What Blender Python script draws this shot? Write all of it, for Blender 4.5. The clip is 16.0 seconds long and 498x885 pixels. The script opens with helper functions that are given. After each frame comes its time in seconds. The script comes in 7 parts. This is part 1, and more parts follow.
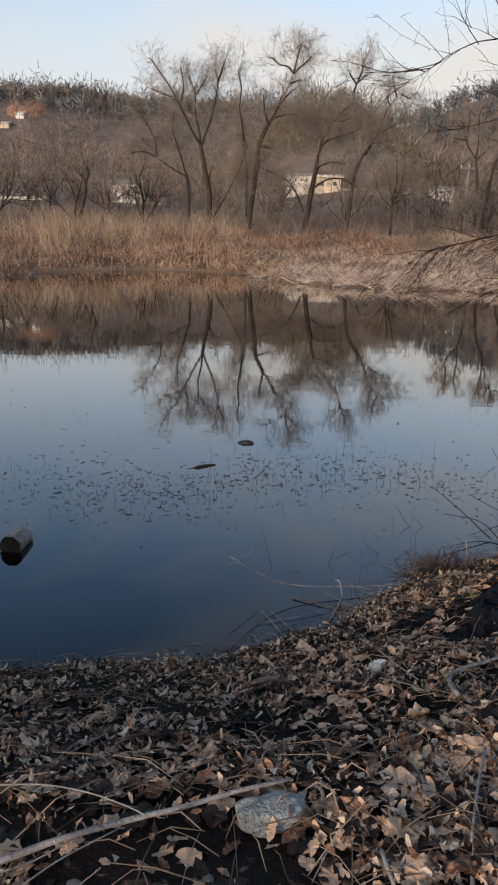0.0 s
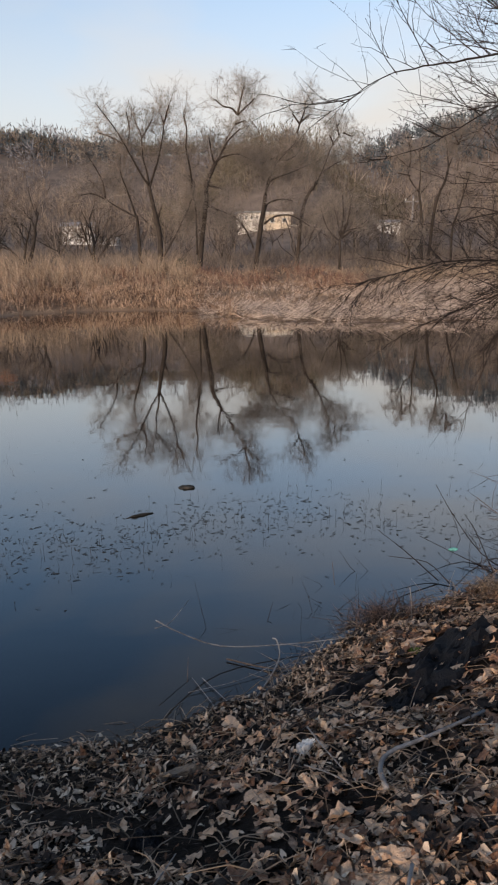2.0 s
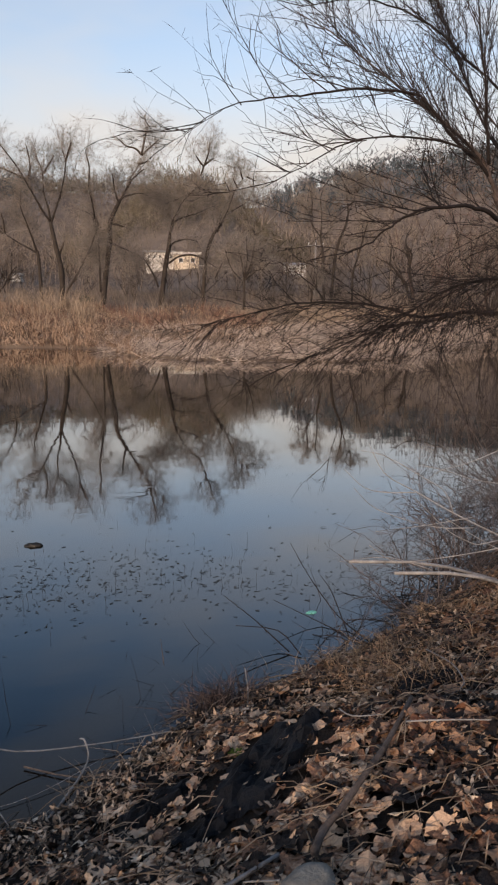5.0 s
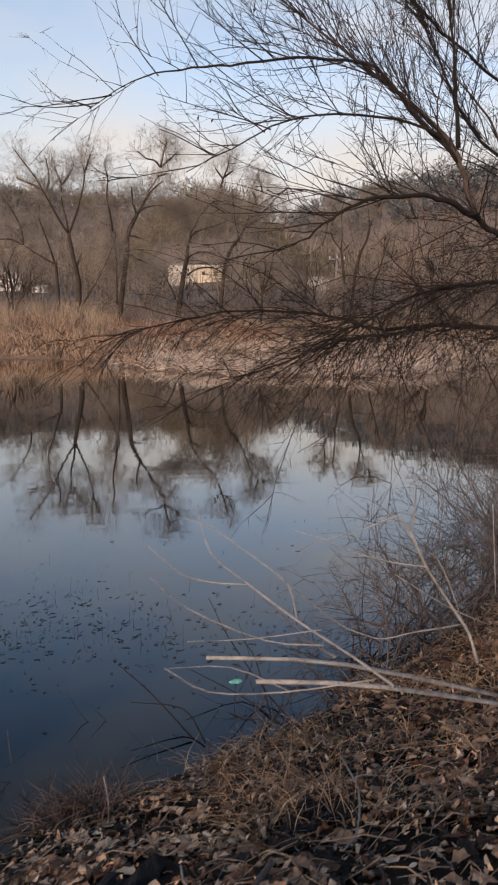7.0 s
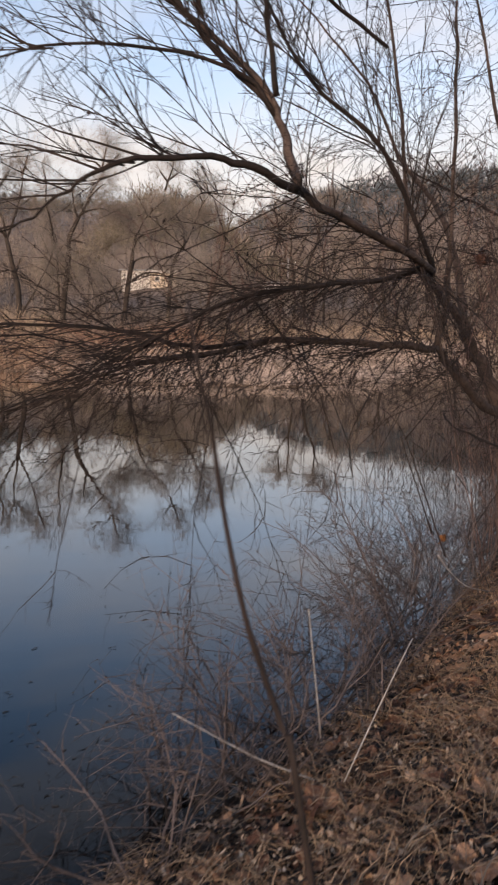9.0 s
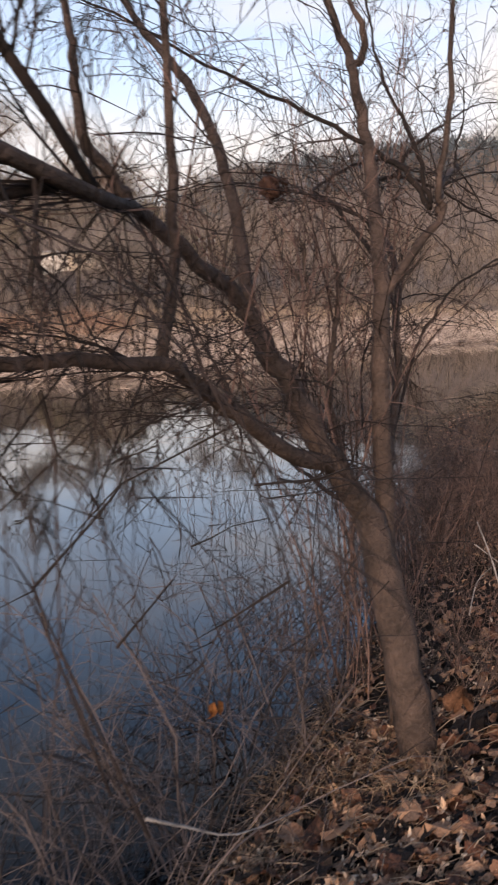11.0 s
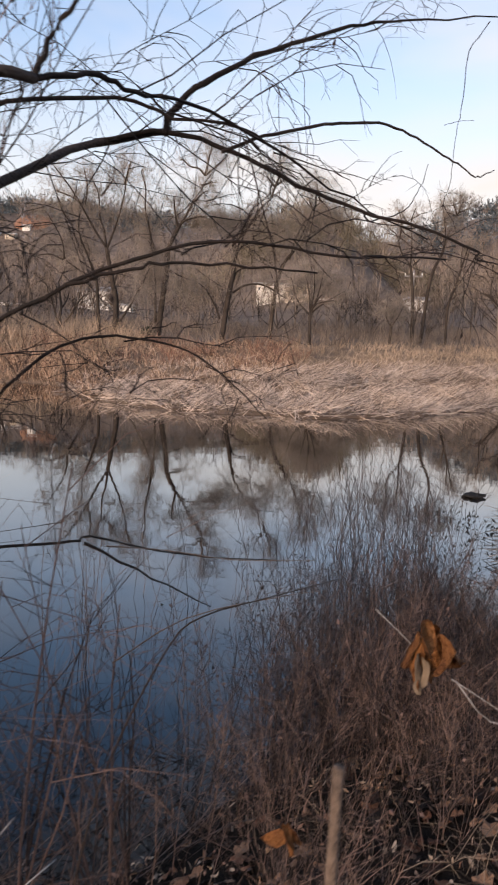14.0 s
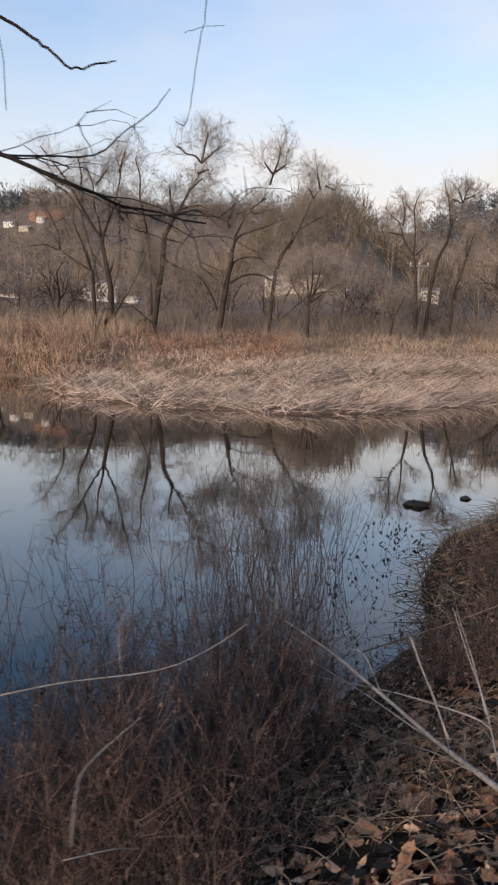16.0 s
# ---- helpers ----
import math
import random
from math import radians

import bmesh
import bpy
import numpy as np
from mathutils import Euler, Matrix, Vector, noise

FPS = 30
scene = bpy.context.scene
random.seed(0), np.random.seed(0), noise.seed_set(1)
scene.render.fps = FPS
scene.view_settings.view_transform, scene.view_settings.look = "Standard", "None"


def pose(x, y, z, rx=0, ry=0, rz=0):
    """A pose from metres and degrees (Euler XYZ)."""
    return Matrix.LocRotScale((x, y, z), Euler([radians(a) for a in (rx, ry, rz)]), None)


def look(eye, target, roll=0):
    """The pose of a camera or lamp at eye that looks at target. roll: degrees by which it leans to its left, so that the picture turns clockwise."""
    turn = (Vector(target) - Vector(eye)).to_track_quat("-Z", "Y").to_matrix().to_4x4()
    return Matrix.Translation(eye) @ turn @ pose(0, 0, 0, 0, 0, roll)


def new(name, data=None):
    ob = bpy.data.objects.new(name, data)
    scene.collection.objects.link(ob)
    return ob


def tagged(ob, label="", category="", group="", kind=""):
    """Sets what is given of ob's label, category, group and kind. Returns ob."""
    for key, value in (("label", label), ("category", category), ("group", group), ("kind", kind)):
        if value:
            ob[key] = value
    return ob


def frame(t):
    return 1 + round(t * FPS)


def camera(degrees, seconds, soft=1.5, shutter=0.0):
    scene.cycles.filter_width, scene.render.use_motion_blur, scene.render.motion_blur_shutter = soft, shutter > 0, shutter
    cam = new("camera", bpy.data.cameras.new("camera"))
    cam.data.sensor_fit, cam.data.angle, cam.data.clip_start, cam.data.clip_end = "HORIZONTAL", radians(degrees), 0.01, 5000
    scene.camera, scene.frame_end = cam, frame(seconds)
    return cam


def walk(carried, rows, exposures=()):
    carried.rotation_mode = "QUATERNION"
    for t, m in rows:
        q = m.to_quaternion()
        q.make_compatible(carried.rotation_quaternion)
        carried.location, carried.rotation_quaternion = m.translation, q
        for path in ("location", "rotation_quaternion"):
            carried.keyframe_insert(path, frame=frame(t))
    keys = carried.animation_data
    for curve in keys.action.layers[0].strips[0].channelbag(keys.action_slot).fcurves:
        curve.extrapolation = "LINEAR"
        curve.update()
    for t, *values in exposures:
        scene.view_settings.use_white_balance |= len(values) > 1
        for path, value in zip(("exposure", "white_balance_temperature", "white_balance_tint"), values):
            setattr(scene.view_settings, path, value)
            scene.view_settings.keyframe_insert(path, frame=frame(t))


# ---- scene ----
cam = camera(38.61, 16.0, soft=2.1, shutter=0.3)
PATH = [
    (0, pose(-0.000, 0.000, 2.291, 72.73, -0.69, 0.00)),
    (0.5, pose(0.034, 0.005, 2.292, 73.53, -0.53, -0.46)),
    (1, pose(0.128, 0.088, 2.276, 74.69, 0.72, -1.20)),
    (1.5, pose(0.196, 0.236, 2.279, 75.13, 1.02, -2.32)),
    (2, pose(0.246, 0.310, 2.286, 75.49, 1.00, -3.53)),
    (2.5, pose(0.363, 0.344, 2.300, 75.84, 0.61, -4.77)),
    (3, pose(0.484, 0.404, 2.291, 76.37, 0.28, -6.00)),
    (3.5, pose(0.563, 0.549, 2.294, 77.06, -0.26, -7.58)),
    (4, pose(0.612, 0.627, 2.290, 77.77, -0.21, -8.91)),
    (4.5, pose(0.687, 0.683, 2.286, 78.19, -0.06, -10.09)),
    (5, pose(0.825, 0.783, 2.276, 78.47, -0.16, -10.41)),
    (5.2, pose(0.890, 0.835, 2.267, 78.61, -0.21, -10.51)),
    (7.3, pose(1.804, 1.661, 2.237, 79.54, -0.44, -7.87)),
    (7.5, pose(1.920, 1.764, 2.242, 79.41, -0.10, -7.77)),
    (8, pose(2.213, 2.035, 2.258, 79.68, 0.31, -7.90)),
    (8.5, pose(2.511, 2.316, 2.263, 79.96, 0.18, -8.84)),
    (8.7, pose(2.626, 2.432, 2.271, 80.01, -0.02, -9.89)),
    (10.8, pose(4.379, 4.577, 2.297, 78.62, 0.79, -15.65)),
    (11, pose(4.537, 4.693, 2.284, 78.37, 1.28, -16.37)),
    (11.5, pose(4.934, 4.975, 2.254, 79.37, 1.46, -17.53)),
    (12, pose(5.432, 5.240, 2.256, 80.13, 1.28, -13.29)),
    (12.5, pose(6.086, 5.549, 2.288, 80.37, 1.16, -6.29)),
    (13, pose(6.595, 5.768, 2.280, 80.42, -0.40, -1.65)),
    (13.5, pose(6.973, 6.004, 2.297, 80.40, -2.02, 1.22)),
    (14, pose(7.297, 6.324, 2.305, 81.01, -1.45, 1.73)),
    (14.5, pose(7.615, 6.598, 2.312, 81.20, -1.10, 2.44)),
    (15, pose(7.932, 6.872, 2.306, 81.14, -0.92, 2.89)),
    (15.5, pose(8.252, 7.142, 2.299, 81.29, -1.05, 2.95)),
    (16, pose(8.571, 7.353, 2.313, 80.34, -1.31, 3.18)),
]
walk(cam, PATH, ((0.0, 1.67, 7080, 12), (5.0, 1.65, 7260, 14), (8.5, 1.79, 7420, 17), (11.0, 2.02, 7240, 18), (11.6, 1.84, 7150, 16), (12.5, 2.00, 7240, 17), (13.0, 2.00, 7400, 18), (13.5, 2.03, 7260, 17), (14.0, 1.95, 7230, 17), (15.0, 1.91, 7180, 16), (16.0, 1.83, 7060, 14)))

# ---- world, sun ----
SUN_EL, SUN_AZ = radians(13), radians(215)      # low evening sun
world = bpy.data.worlds.new("world")
scene.world = world
world.use_nodes = True
wn = world.node_tree
wn.nodes.clear()


def link(tree, a, b):
    tree.links.new(a, b)


def node(tree, kind, **values):
    n = tree.nodes.new(kind)
    for key, value in values.items():
        n.inputs[key].default_value = value
    return n


sky = wn.nodes.new("ShaderNodeTexSky")
sky.sky_type, sky.sun_disc = "NISHITA", False
sky.sun_elevation, sky.sun_rotation = SUN_EL, SUN_AZ
sky.air_density, sky.dust_density, sky.ozone_density = 1.0, 1.0, 3.0
geo = wn.nodes.new("ShaderNodeTexCoord")
mapping = node(wn, "ShaderNodeMapping", Scale=(1.0, 1.0, 3.4), Rotation=(0.10, 0.06, 0.9))
cloud = node(wn, "ShaderNodeTexNoise", Scale=1.5, Detail=4.0, Roughness=0.5, Distortion=0.3)
ramp = wn.nodes.new("ShaderNodeValToRGB")
ramp.color_ramp.elements[0].position, ramp.color_ramp.elements[0].color = 0.46, (0, 0, 0, 1)
ramp.color_ramp.elements[1].position, ramp.color_ramp.elements[1].color = 0.64, (0.75, 0.75, 0.75, 1)
mix = wn.nodes.new("ShaderNodeMix")
mix.data_type = "RGBA"
mix.inputs[7].default_value = (2.46, 2.47, 2.46, 1)
back = node(wn, "ShaderNodeBackground", Strength=0.10)
wout = wn.nodes.new("ShaderNodeOutputWorld")
link(wn, geo.outputs["Generated"], mapping.inputs["Vector"])
link(wn, mapping.outputs["Vector"], cloud.inputs["Vector"])
link(wn, cloud.outputs["Fac"], ramp.inputs["Fac"])
# thin haze that whitens the sky towards the horizon, over patchy cloud
parts = wn.nodes.new("ShaderNodeSeparateXYZ")
link(wn, geo.outputs["Generated"], parts.inputs[0])
haze = wn.nodes.new("ShaderNodeMapRange")
haze.interpolation_type = "SMOOTHSTEP"
for k, v in zip(("From Min", "From Max", "To Min", "To Max"), (0.05, 0.47, 0.92, 0.0)):
    haze.inputs[k].default_value = v
link(wn, parts.outputs["Z"], haze.inputs["Value"])
veil = wn.nodes.new("ShaderNodeMath")
veil.operation, veil.use_clamp = "MULTIPLY_ADD", True
veil.inputs[1].default_value = 0.6
link(wn, ramp.outputs["Color"], veil.inputs[0])
link(wn, haze.outputs[0], veil.inputs[2])
link(wn, veil.outputs[0], mix.inputs["Factor"])
tint = wn.nodes.new("ShaderNodeMix")
tint.data_type, tint.blend_type = "RGBA", "MULTIPLY"
tint.inputs["Factor"].default_value = 1.0
tint.inputs[7].default_value = (0.828, 0.852, 0.853, 1)
link(wn, sky.outputs["Color"], tint.inputs[6])
link(wn, tint.outputs[2], mix.inputs[6])
link(wn, mix.outputs[2], back.inputs["Color"])
link(wn, back.outputs["Background"], wout.inputs["Surface"])
sun = new("sun", bpy.data.lights.new("sun", "SUN"))
sun.data.energy, sun.data.angle, sun.data.color = 1.25, radians(20), (1.0, 0.80, 0.64)
sun_way = Vector((math.sin(SUN_AZ) * math.cos(SUN_EL), math.cos(SUN_AZ) * math.cos(SUN_EL), math.sin(SUN_EL)))
sun.matrix_world = look(sun_way * 50, (0, 0, 0))


# ---- materials ----
def material(name, dark, light, scale=6.0, rough=0.8, bump=0.3, fine=60.0, island=0.0, objects=0.0, metal=0.0, spec=0.3, tint=None, clear=0.0):
    """Two scales of noise between a dark and a light colour, with fine relief; island / objects: spread of value from piece to piece."""
    m = bpy.data.materials.new(name)
    m.use_nodes = True
    t = m.node_tree
    b = t.nodes["Principled BSDF"]
    b.inputs["Roughness"].default_value, b.inputs["Metallic"].default_value = rough, metal
    b.inputs["Specular IOR Level"].default_value = spec
    tc = t.nodes.new("ShaderNodeTexCoord")
    n1 = node(t, "ShaderNodeTexNoise", Scale=scale, Detail=4.0, Roughness=0.6)
    n2 = node(t, "ShaderNodeTexNoise", Scale=fine, Detail=3.0, Roughness=0.6)
    link(t, tc.outputs["Object"], n1.inputs["Vector"])
    link(t, tc.outputs["Object"], n2.inputs["Vector"])
    add = t.nodes.new("ShaderNodeMath")
    add.operation = "MULTIPLY_ADD"
    add.inputs[1].default_value, add.inputs[2].default_value = 0.45, -0.22
    link(t, n2.outputs["Fac"], add.inputs[0])
    add2 = t.nodes.new("ShaderNodeMath")
    link(t, n1.outputs["Fac"], add2.inputs[0])
    link(t, add.outputs[0], add2.inputs[1])
    value = add2.outputs[0]
    for amount, kind, socket in ((island, "ShaderNodeNewGeometry", "Random Per Island"), (objects, "ShaderNodeObjectInfo", "Random")):
        if amount:
            g = t.nodes.new(kind)
            a = t.nodes.new("ShaderNodeMath")
            a.operation = "MULTIPLY_ADD"
            a.inputs[1].default_value, a.inputs[2].default_value = amount, -amount / 2
            link(t, g.outputs[socket], a.inputs[0])
            s = t.nodes.new("ShaderNodeMath")
            link(t, value, s.inputs[0])
            link(t, a.outputs[0], s.inputs[1])
            value = s.outputs[0]
    r = t.nodes.new("ShaderNodeValToRGB")
    e = r.color_ramp.elements
    e[0].position, e[0].color = 0.25, (*dark, 1)
    e[1].position, e[1].color = 0.75, (*light, 1)
    if tint:
        k = e.new(0.52)
        k.color = (*tint, 1)
    link(t, value, r.inputs["Fac"])
    link(t, r.outputs["Color"], b.inputs["Base Color"])
    if bump:
        bp = node(t, "ShaderNodeBump", Strength=bump, Distance=0.02)
        link(t, n2.outputs["Fac"], bp.inputs["Height"])
        link(t, bp.outputs["Normal"], b.inputs["Normal"])
    return m


M_SOIL = material("soil", (0.005, 0.004, 0.0034), (0.027, 0.020, 0.016), 2.5, 0.95, 0.9, 45.0, spec=0.1)
M_LEAF = material("dead_leaf", (0.012, 0.007, 0.005), (0.55, 0.365, 0.24), 3.0, 0.65, 0.5, 90.0, island=1.1, tint=(0.24, 0.118, 0.067))
M_LEAF_PALE = material("pale_leaf", (0.014, 0.010, 0.008), (0.56, 0.435, 0.325), 3.0, 0.7, 0.25, 90.0, island=1.2, tint=(0.165, 0.108, 0.076))
M_LEAF_RED = material("red_brown_leaf", (0.009, 0.005, 0.0035), (0.31, 0.175, 0.105), 3.0, 0.65, 0.5, 90.0, island=1.1, tint=(0.15, 0.062, 0.035))
M_CLUMP = material("dark_clump", (0.014, 0.007, 0.005), (0.075, 0.036, 0.025), 20.0, 0.85, 0.5, 60.0, island=0.6)
M_LEAF_ORANGE = material("orange_leaf", (0.10, 0.036, 0.013), (0.42, 0.18, 0.062), 26.0, 0.7, 0.7, 90.0, island=0.4)
M_BARK = material("bark", (0.013, 0.0098, 0.0085), (0.086, 0.060, 0.050), 7.0, 0.8, 0.8, 48.0)
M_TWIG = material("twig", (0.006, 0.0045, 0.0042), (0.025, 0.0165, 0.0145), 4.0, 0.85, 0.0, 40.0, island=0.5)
M_FARBARK = material("far_bark", (0.014, 0.011, 0.0095), (0.062, 0.048, 0.039), 2.0, 0.9, 0.0, 20.0)
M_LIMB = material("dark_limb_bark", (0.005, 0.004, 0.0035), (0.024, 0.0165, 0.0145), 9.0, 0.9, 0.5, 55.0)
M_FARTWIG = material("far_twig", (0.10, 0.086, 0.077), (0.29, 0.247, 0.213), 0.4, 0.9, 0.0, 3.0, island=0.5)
M_WOODS = material("woods", (0.046, 0.036, 0.029), (0.285, 0.228, 0.187), 0.16, 0.95, 0.0, 0.6, island=0.35)
# distance haze put into the colour: paler, bluer woods for the ridges
M_WOODS_HAZED = material("hazed_woods", (0.095, 0.094, 0.104), (0.20, 0.195, 0.21), 0.03, 0.95, 0.0, 0.4, island=0.6)
M_WOODS_OLIVE = material("olive_woods", (0.085, 0.072, 0.052), (0.185, 0.157, 0.110), 0.08, 0.95, 0.0, 0.6, island=0.6)
# pine green lightened towards blue-grey, painting in the haze of distance
M_PINE_HAZED = material("hazed_pine", (0.044, 0.056, 0.064), (0.098, 0.118, 0.132), 0.2, 0.95, 0.0, 2.0, island=0.5)
M_REED = material("reed", (0.06, 0.036, 0.025), (0.46, 0.33, 0.235), 0.35, 0.85, 0.0, 4.0, island=0.9, tint=(0.26, 0.155, 0.100))
M_REED_PALE = material("pale_reed", (0.13, 0.097, 0.079), (0.64, 0.515, 0.425), 0.6, 0.8, 0.0, 4.0, island=0.85)
M_REED_TAN = material("tan_reed", (0.12, 0.09, 0.066), (0.43, 0.325, 0.235), 0.35, 0.85, 0.0, 4.0, island=0.55)
M_RED_BRUSH = material("red_brush", (0.11, 0.058, 0.043), (0.26, 0.150, 0.108), 0.5, 0.9, 0.0, 4.0, island=0.5)
M_POINT_GRASS = material("point_grass", (0.025, 0.019, 0.014), (0.22, 0.175, 0.135), 1.5, 0.85, 0.0, 10.0, island=0.95)
M_MATTED = material("matted_grass", (0.08, 0.048, 0.03), (0.34, 0.24, 0.16), 2.0, 0.85, 0.0, 12.0, island=0.7)
M_BRUSH = material("brush", (0.010, 0.0072, 0.0062), (0.150, 0.102, 0.087), 1.5, 0.9, 0.0, 8.0, island=0.9)
M_STEM = material("grey_stem", (0.012, 0.010, 0.010), (0.115, 0.092, 0.088), 2.0, 0.85, 0.0, 12.0, island=0.9)
M_SHOOT = material("red_brown_shoot", (0.022, 0.014, 0.012), (0.13, 0.082, 0.070), 2.0, 0.85, 0.0, 12.0, island=0.9)
M_STRAW = material("straw", (0.06, 0.043, 0.031), (0.28, 0.215, 0.16), 3.0, 0.8, 0.0, 20.0, island=0.6)
M_STICK = material("weathered_stick", (0.10, 0.092, 0.088), (0.35, 0.330, 0.318), 14.0, 0.8, 0.5, 80.0)
M_STICK_DARK = material("dark_stick", (0.035, 0.025, 0.02), (0.17, 0.125, 0.10), 12.0, 0.85, 0.5, 70.0)
M_ROCK = material("rock", (0.10, 0.11, 0.10), (0.42, 0.43, 0.40), 14.0, 0.9, 0.8, 70.0)
M_ROCK_GREY = material("grey_stone", (0.085, 0.08, 0.07), (0.23, 0.22, 0.195), 9.0, 0.85, 0.35, 60.0)
M_WET = material("black_plastic", (0.003, 0.0035, 0.005), (0.014, 0.015, 0.018), 8.0, 0.75, 0.6, 50.0, spec=0.15)
M_WHITE = material("white_litter", (0.45, 0.44, 0.42), (0.75, 0.74, 0.72), 10.0, 0.6, 0.3, 50.0)
M_GREEN = material("green_litter", (0.10, 0.38, 0.32), (0.22, 0.60, 0.50), 10.0, 0.5, 0.1, 40.0)
M_LOG = material("wet_log", (0.04, 0.036, 0.033), (0.34, 0.31, 0.28), 10.0, 0.6, 0.9, 60.0)
M_WEED = material("floating_weed", (0.006, 0.006, 0.006), (0.032, 0.028, 0.022), 6.0, 0.6, 0.0, 30.0)
M_WALL = material("white_wall", (0.62, 0.61, 0.58), (0.80, 0.79, 0.76), 0.8, 0.8, 0.1, 8.0)
M_CREAM = material("cream_wall", (0.55, 0.45, 0.34), (0.75, 0.64, 0.50), 0.8, 0.8, 0.1, 8.0)
M_ROOF = material("grey_roof", (0.16, 0.17, 0.18), (0.32, 0.33, 0.34), 1.0, 0.7, 0.2, 6.0)
M_ROOF_PALE = material("pale_roof", (0.5, 0.47, 0.42), (0.72, 0.68, 0.62), 1.0, 0.7, 0.2, 6.0)
M_PANE = material("window_glass", (0.02, 0.025, 0.03), (0.06, 0.07, 0.08), 1.0, 0.08, 0.0, 5.0, spec=0.6)
M_MOSS = material("moss", (0.02, 0.04, 0.008), (0.07, 0.11, 0.025), 20.0, 0.95, 0.4, 90.0)
M_EVERGREEN = material("evergreen", (0.012, 0.020, 0.013), (0.045, 0.062, 0.042), 3.0, 0.9, 0.0, 20.0, island=0.5)
M_EARTH = material("bare_red_earth", (0.22, 0.10, 0.06), (0.40, 0.22, 0.14), 0.1, 0.95, 0.2, 1.0)

# pond water: a dark see-through body under a mirror surface whose gloss grows towards grazing
M_WATER = bpy.data.materials.new("pond_water")
M_WATER.use_nodes = True
wt = M_WATER.node_tree
wt.nodes.clear()
wbody = node(wt, "ShaderNodeBsdfRefraction", Color=(0.038, 0.054, 0.106, 1), Roughness=0.02, IOR=1.33)
wgloss = node(wt, "ShaderNodeBsdfGlossy", Color=(0.97, 0.97, 0.97, 1), Roughness=0.012)
wface = node(wt, "ShaderNodeLayerWeight", Blend=0.5)
wpow = wt.nodes.new("ShaderNodeMath")
wpow.operation = "POWER"
wpow.inputs[1].default_value = 3.05
wmix = wt.nodes.new("ShaderNodeMixShader")
wend = wt.nodes.new("ShaderNodeOutputMaterial")
link(wt, wface.outputs["Facing"], wpow.inputs[0])
link(wt, wpow.outputs[0], wmix.inputs[0])
link(wt, wbody.outputs[0], wmix.inputs[1])
link(wt, wgloss.outputs[0], wmix.inputs[2])
link(wt, wmix.outputs[0], wend.inputs["Surface"])
wc = wt.nodes.new("ShaderNodeTexCoord")
wm = node(wt, "ShaderNodeMapping", Scale=(0.55, 2.2, 1.0))
w1 = node(wt, "ShaderNodeTexNoise", Scale=1.6, Detail=3.0, Roughness=0.5)
w2 = node(wt, "ShaderNodeTexNoise", Scale=0.16, Detail=2.0, Roughness=0.5)
wmul = wt.nodes.new("ShaderNodeMath")
wmul.operation = "MULTIPLY"
wbump = node(wt, "ShaderNodeBump", Strength=0.08, Distance=0.02)
link(wt, wc.outputs["Object"], wm.inputs["Vector"])
link(wt, wm.outputs["Vector"], w1.inputs["Vector"])
link(wt, wc.outputs["Object"], w2.inputs["Vector"])
link(wt, w1.outputs["Fac"], wmul.inputs[0])
link(wt, w2.outputs["Fac"], wmul.inputs[1])
link(wt, wmul.outputs[0], wbump.inputs["Height"])
for shader in (wbody, wgloss, wface):
    link(wt, wbump.outputs["Normal"], shader.inputs["Normal"])

# the far side of the ground is leaf-strewn woodland floor
gt = M_SOIL.node_tree
gb = gt.nodes["Principled BSDF"]
old = gb.inputs["Base Color"].links[0].from_socket
gc = gt.nodes.new("ShaderNodeTexCoord")
gs = gt.nodes.new("ShaderNodeSeparateXYZ")
gr = gt.nodes.new("ShaderNodeMapRange")
gr.inputs["From Min"].default_value, gr.inputs["From Max"].default_value = 19, 27
gm = gt.nodes.new("ShaderNodeMix")
gm.data_type = "RGBA"
gn = node(gt, "ShaderNodeTexNoise", Scale=0.4, Detail=5.0)
gramp = gt.nodes.new("ShaderNodeValToRGB")
gramp.color_ramp.elements[0].color, gramp.color_ramp.elements[1].color = (0.080, 0.065, 0.056, 1), (0.235, 0.190, 0.160, 1)
link(gt, gc.outputs["Object"], gs.inputs[0])
link(gt, gc.outputs["Object"], gn.inputs["Vector"])
link(gt, gn.outputs["Fac"], gramp.inputs["Fac"])
link(gt, gs.outputs["Y"], gr.inputs["Value"])
link(gt, gr.outputs[0], gm.inputs["Factor"])
link(gt, old, gm.inputs[6])
gstraw = gt.nodes.new("ShaderNodeValToRGB")
gstraw.color_ramp.elements[0].color, gstraw.color_ramp.elements[1].color = (0.09, 0.06, 0.042, 1), (0.30, 0.215, 0.150, 1)
gback = gt.nodes.new("ShaderNodeMapRange")
gback.inputs["From Min"].default_value, gback.inputs["From Max"].default_value = 46, 54
gfar = gt.nodes.new("ShaderNodeMix")
gfar.data_type = "RGBA"
link(gt, gn.outputs["Fac"], gstraw.inputs["Fac"])
link(gt, gs.outputs["Y"], gback.inputs["Value"])
link(gt, gback.outputs[0], gfar.inputs["Factor"])
link(gt, gstraw.outputs["Color"], gfar.inputs[6])
link(gt, gramp.outputs["Color"], gfar.inputs[7])
link(gt, gfar.outputs[2], gm.inputs[7])
link(gt, gm.outputs[2], gb.inputs["Base Color"])


# ---- mesh helpers ----
RNG = np.random.default_rng(7)


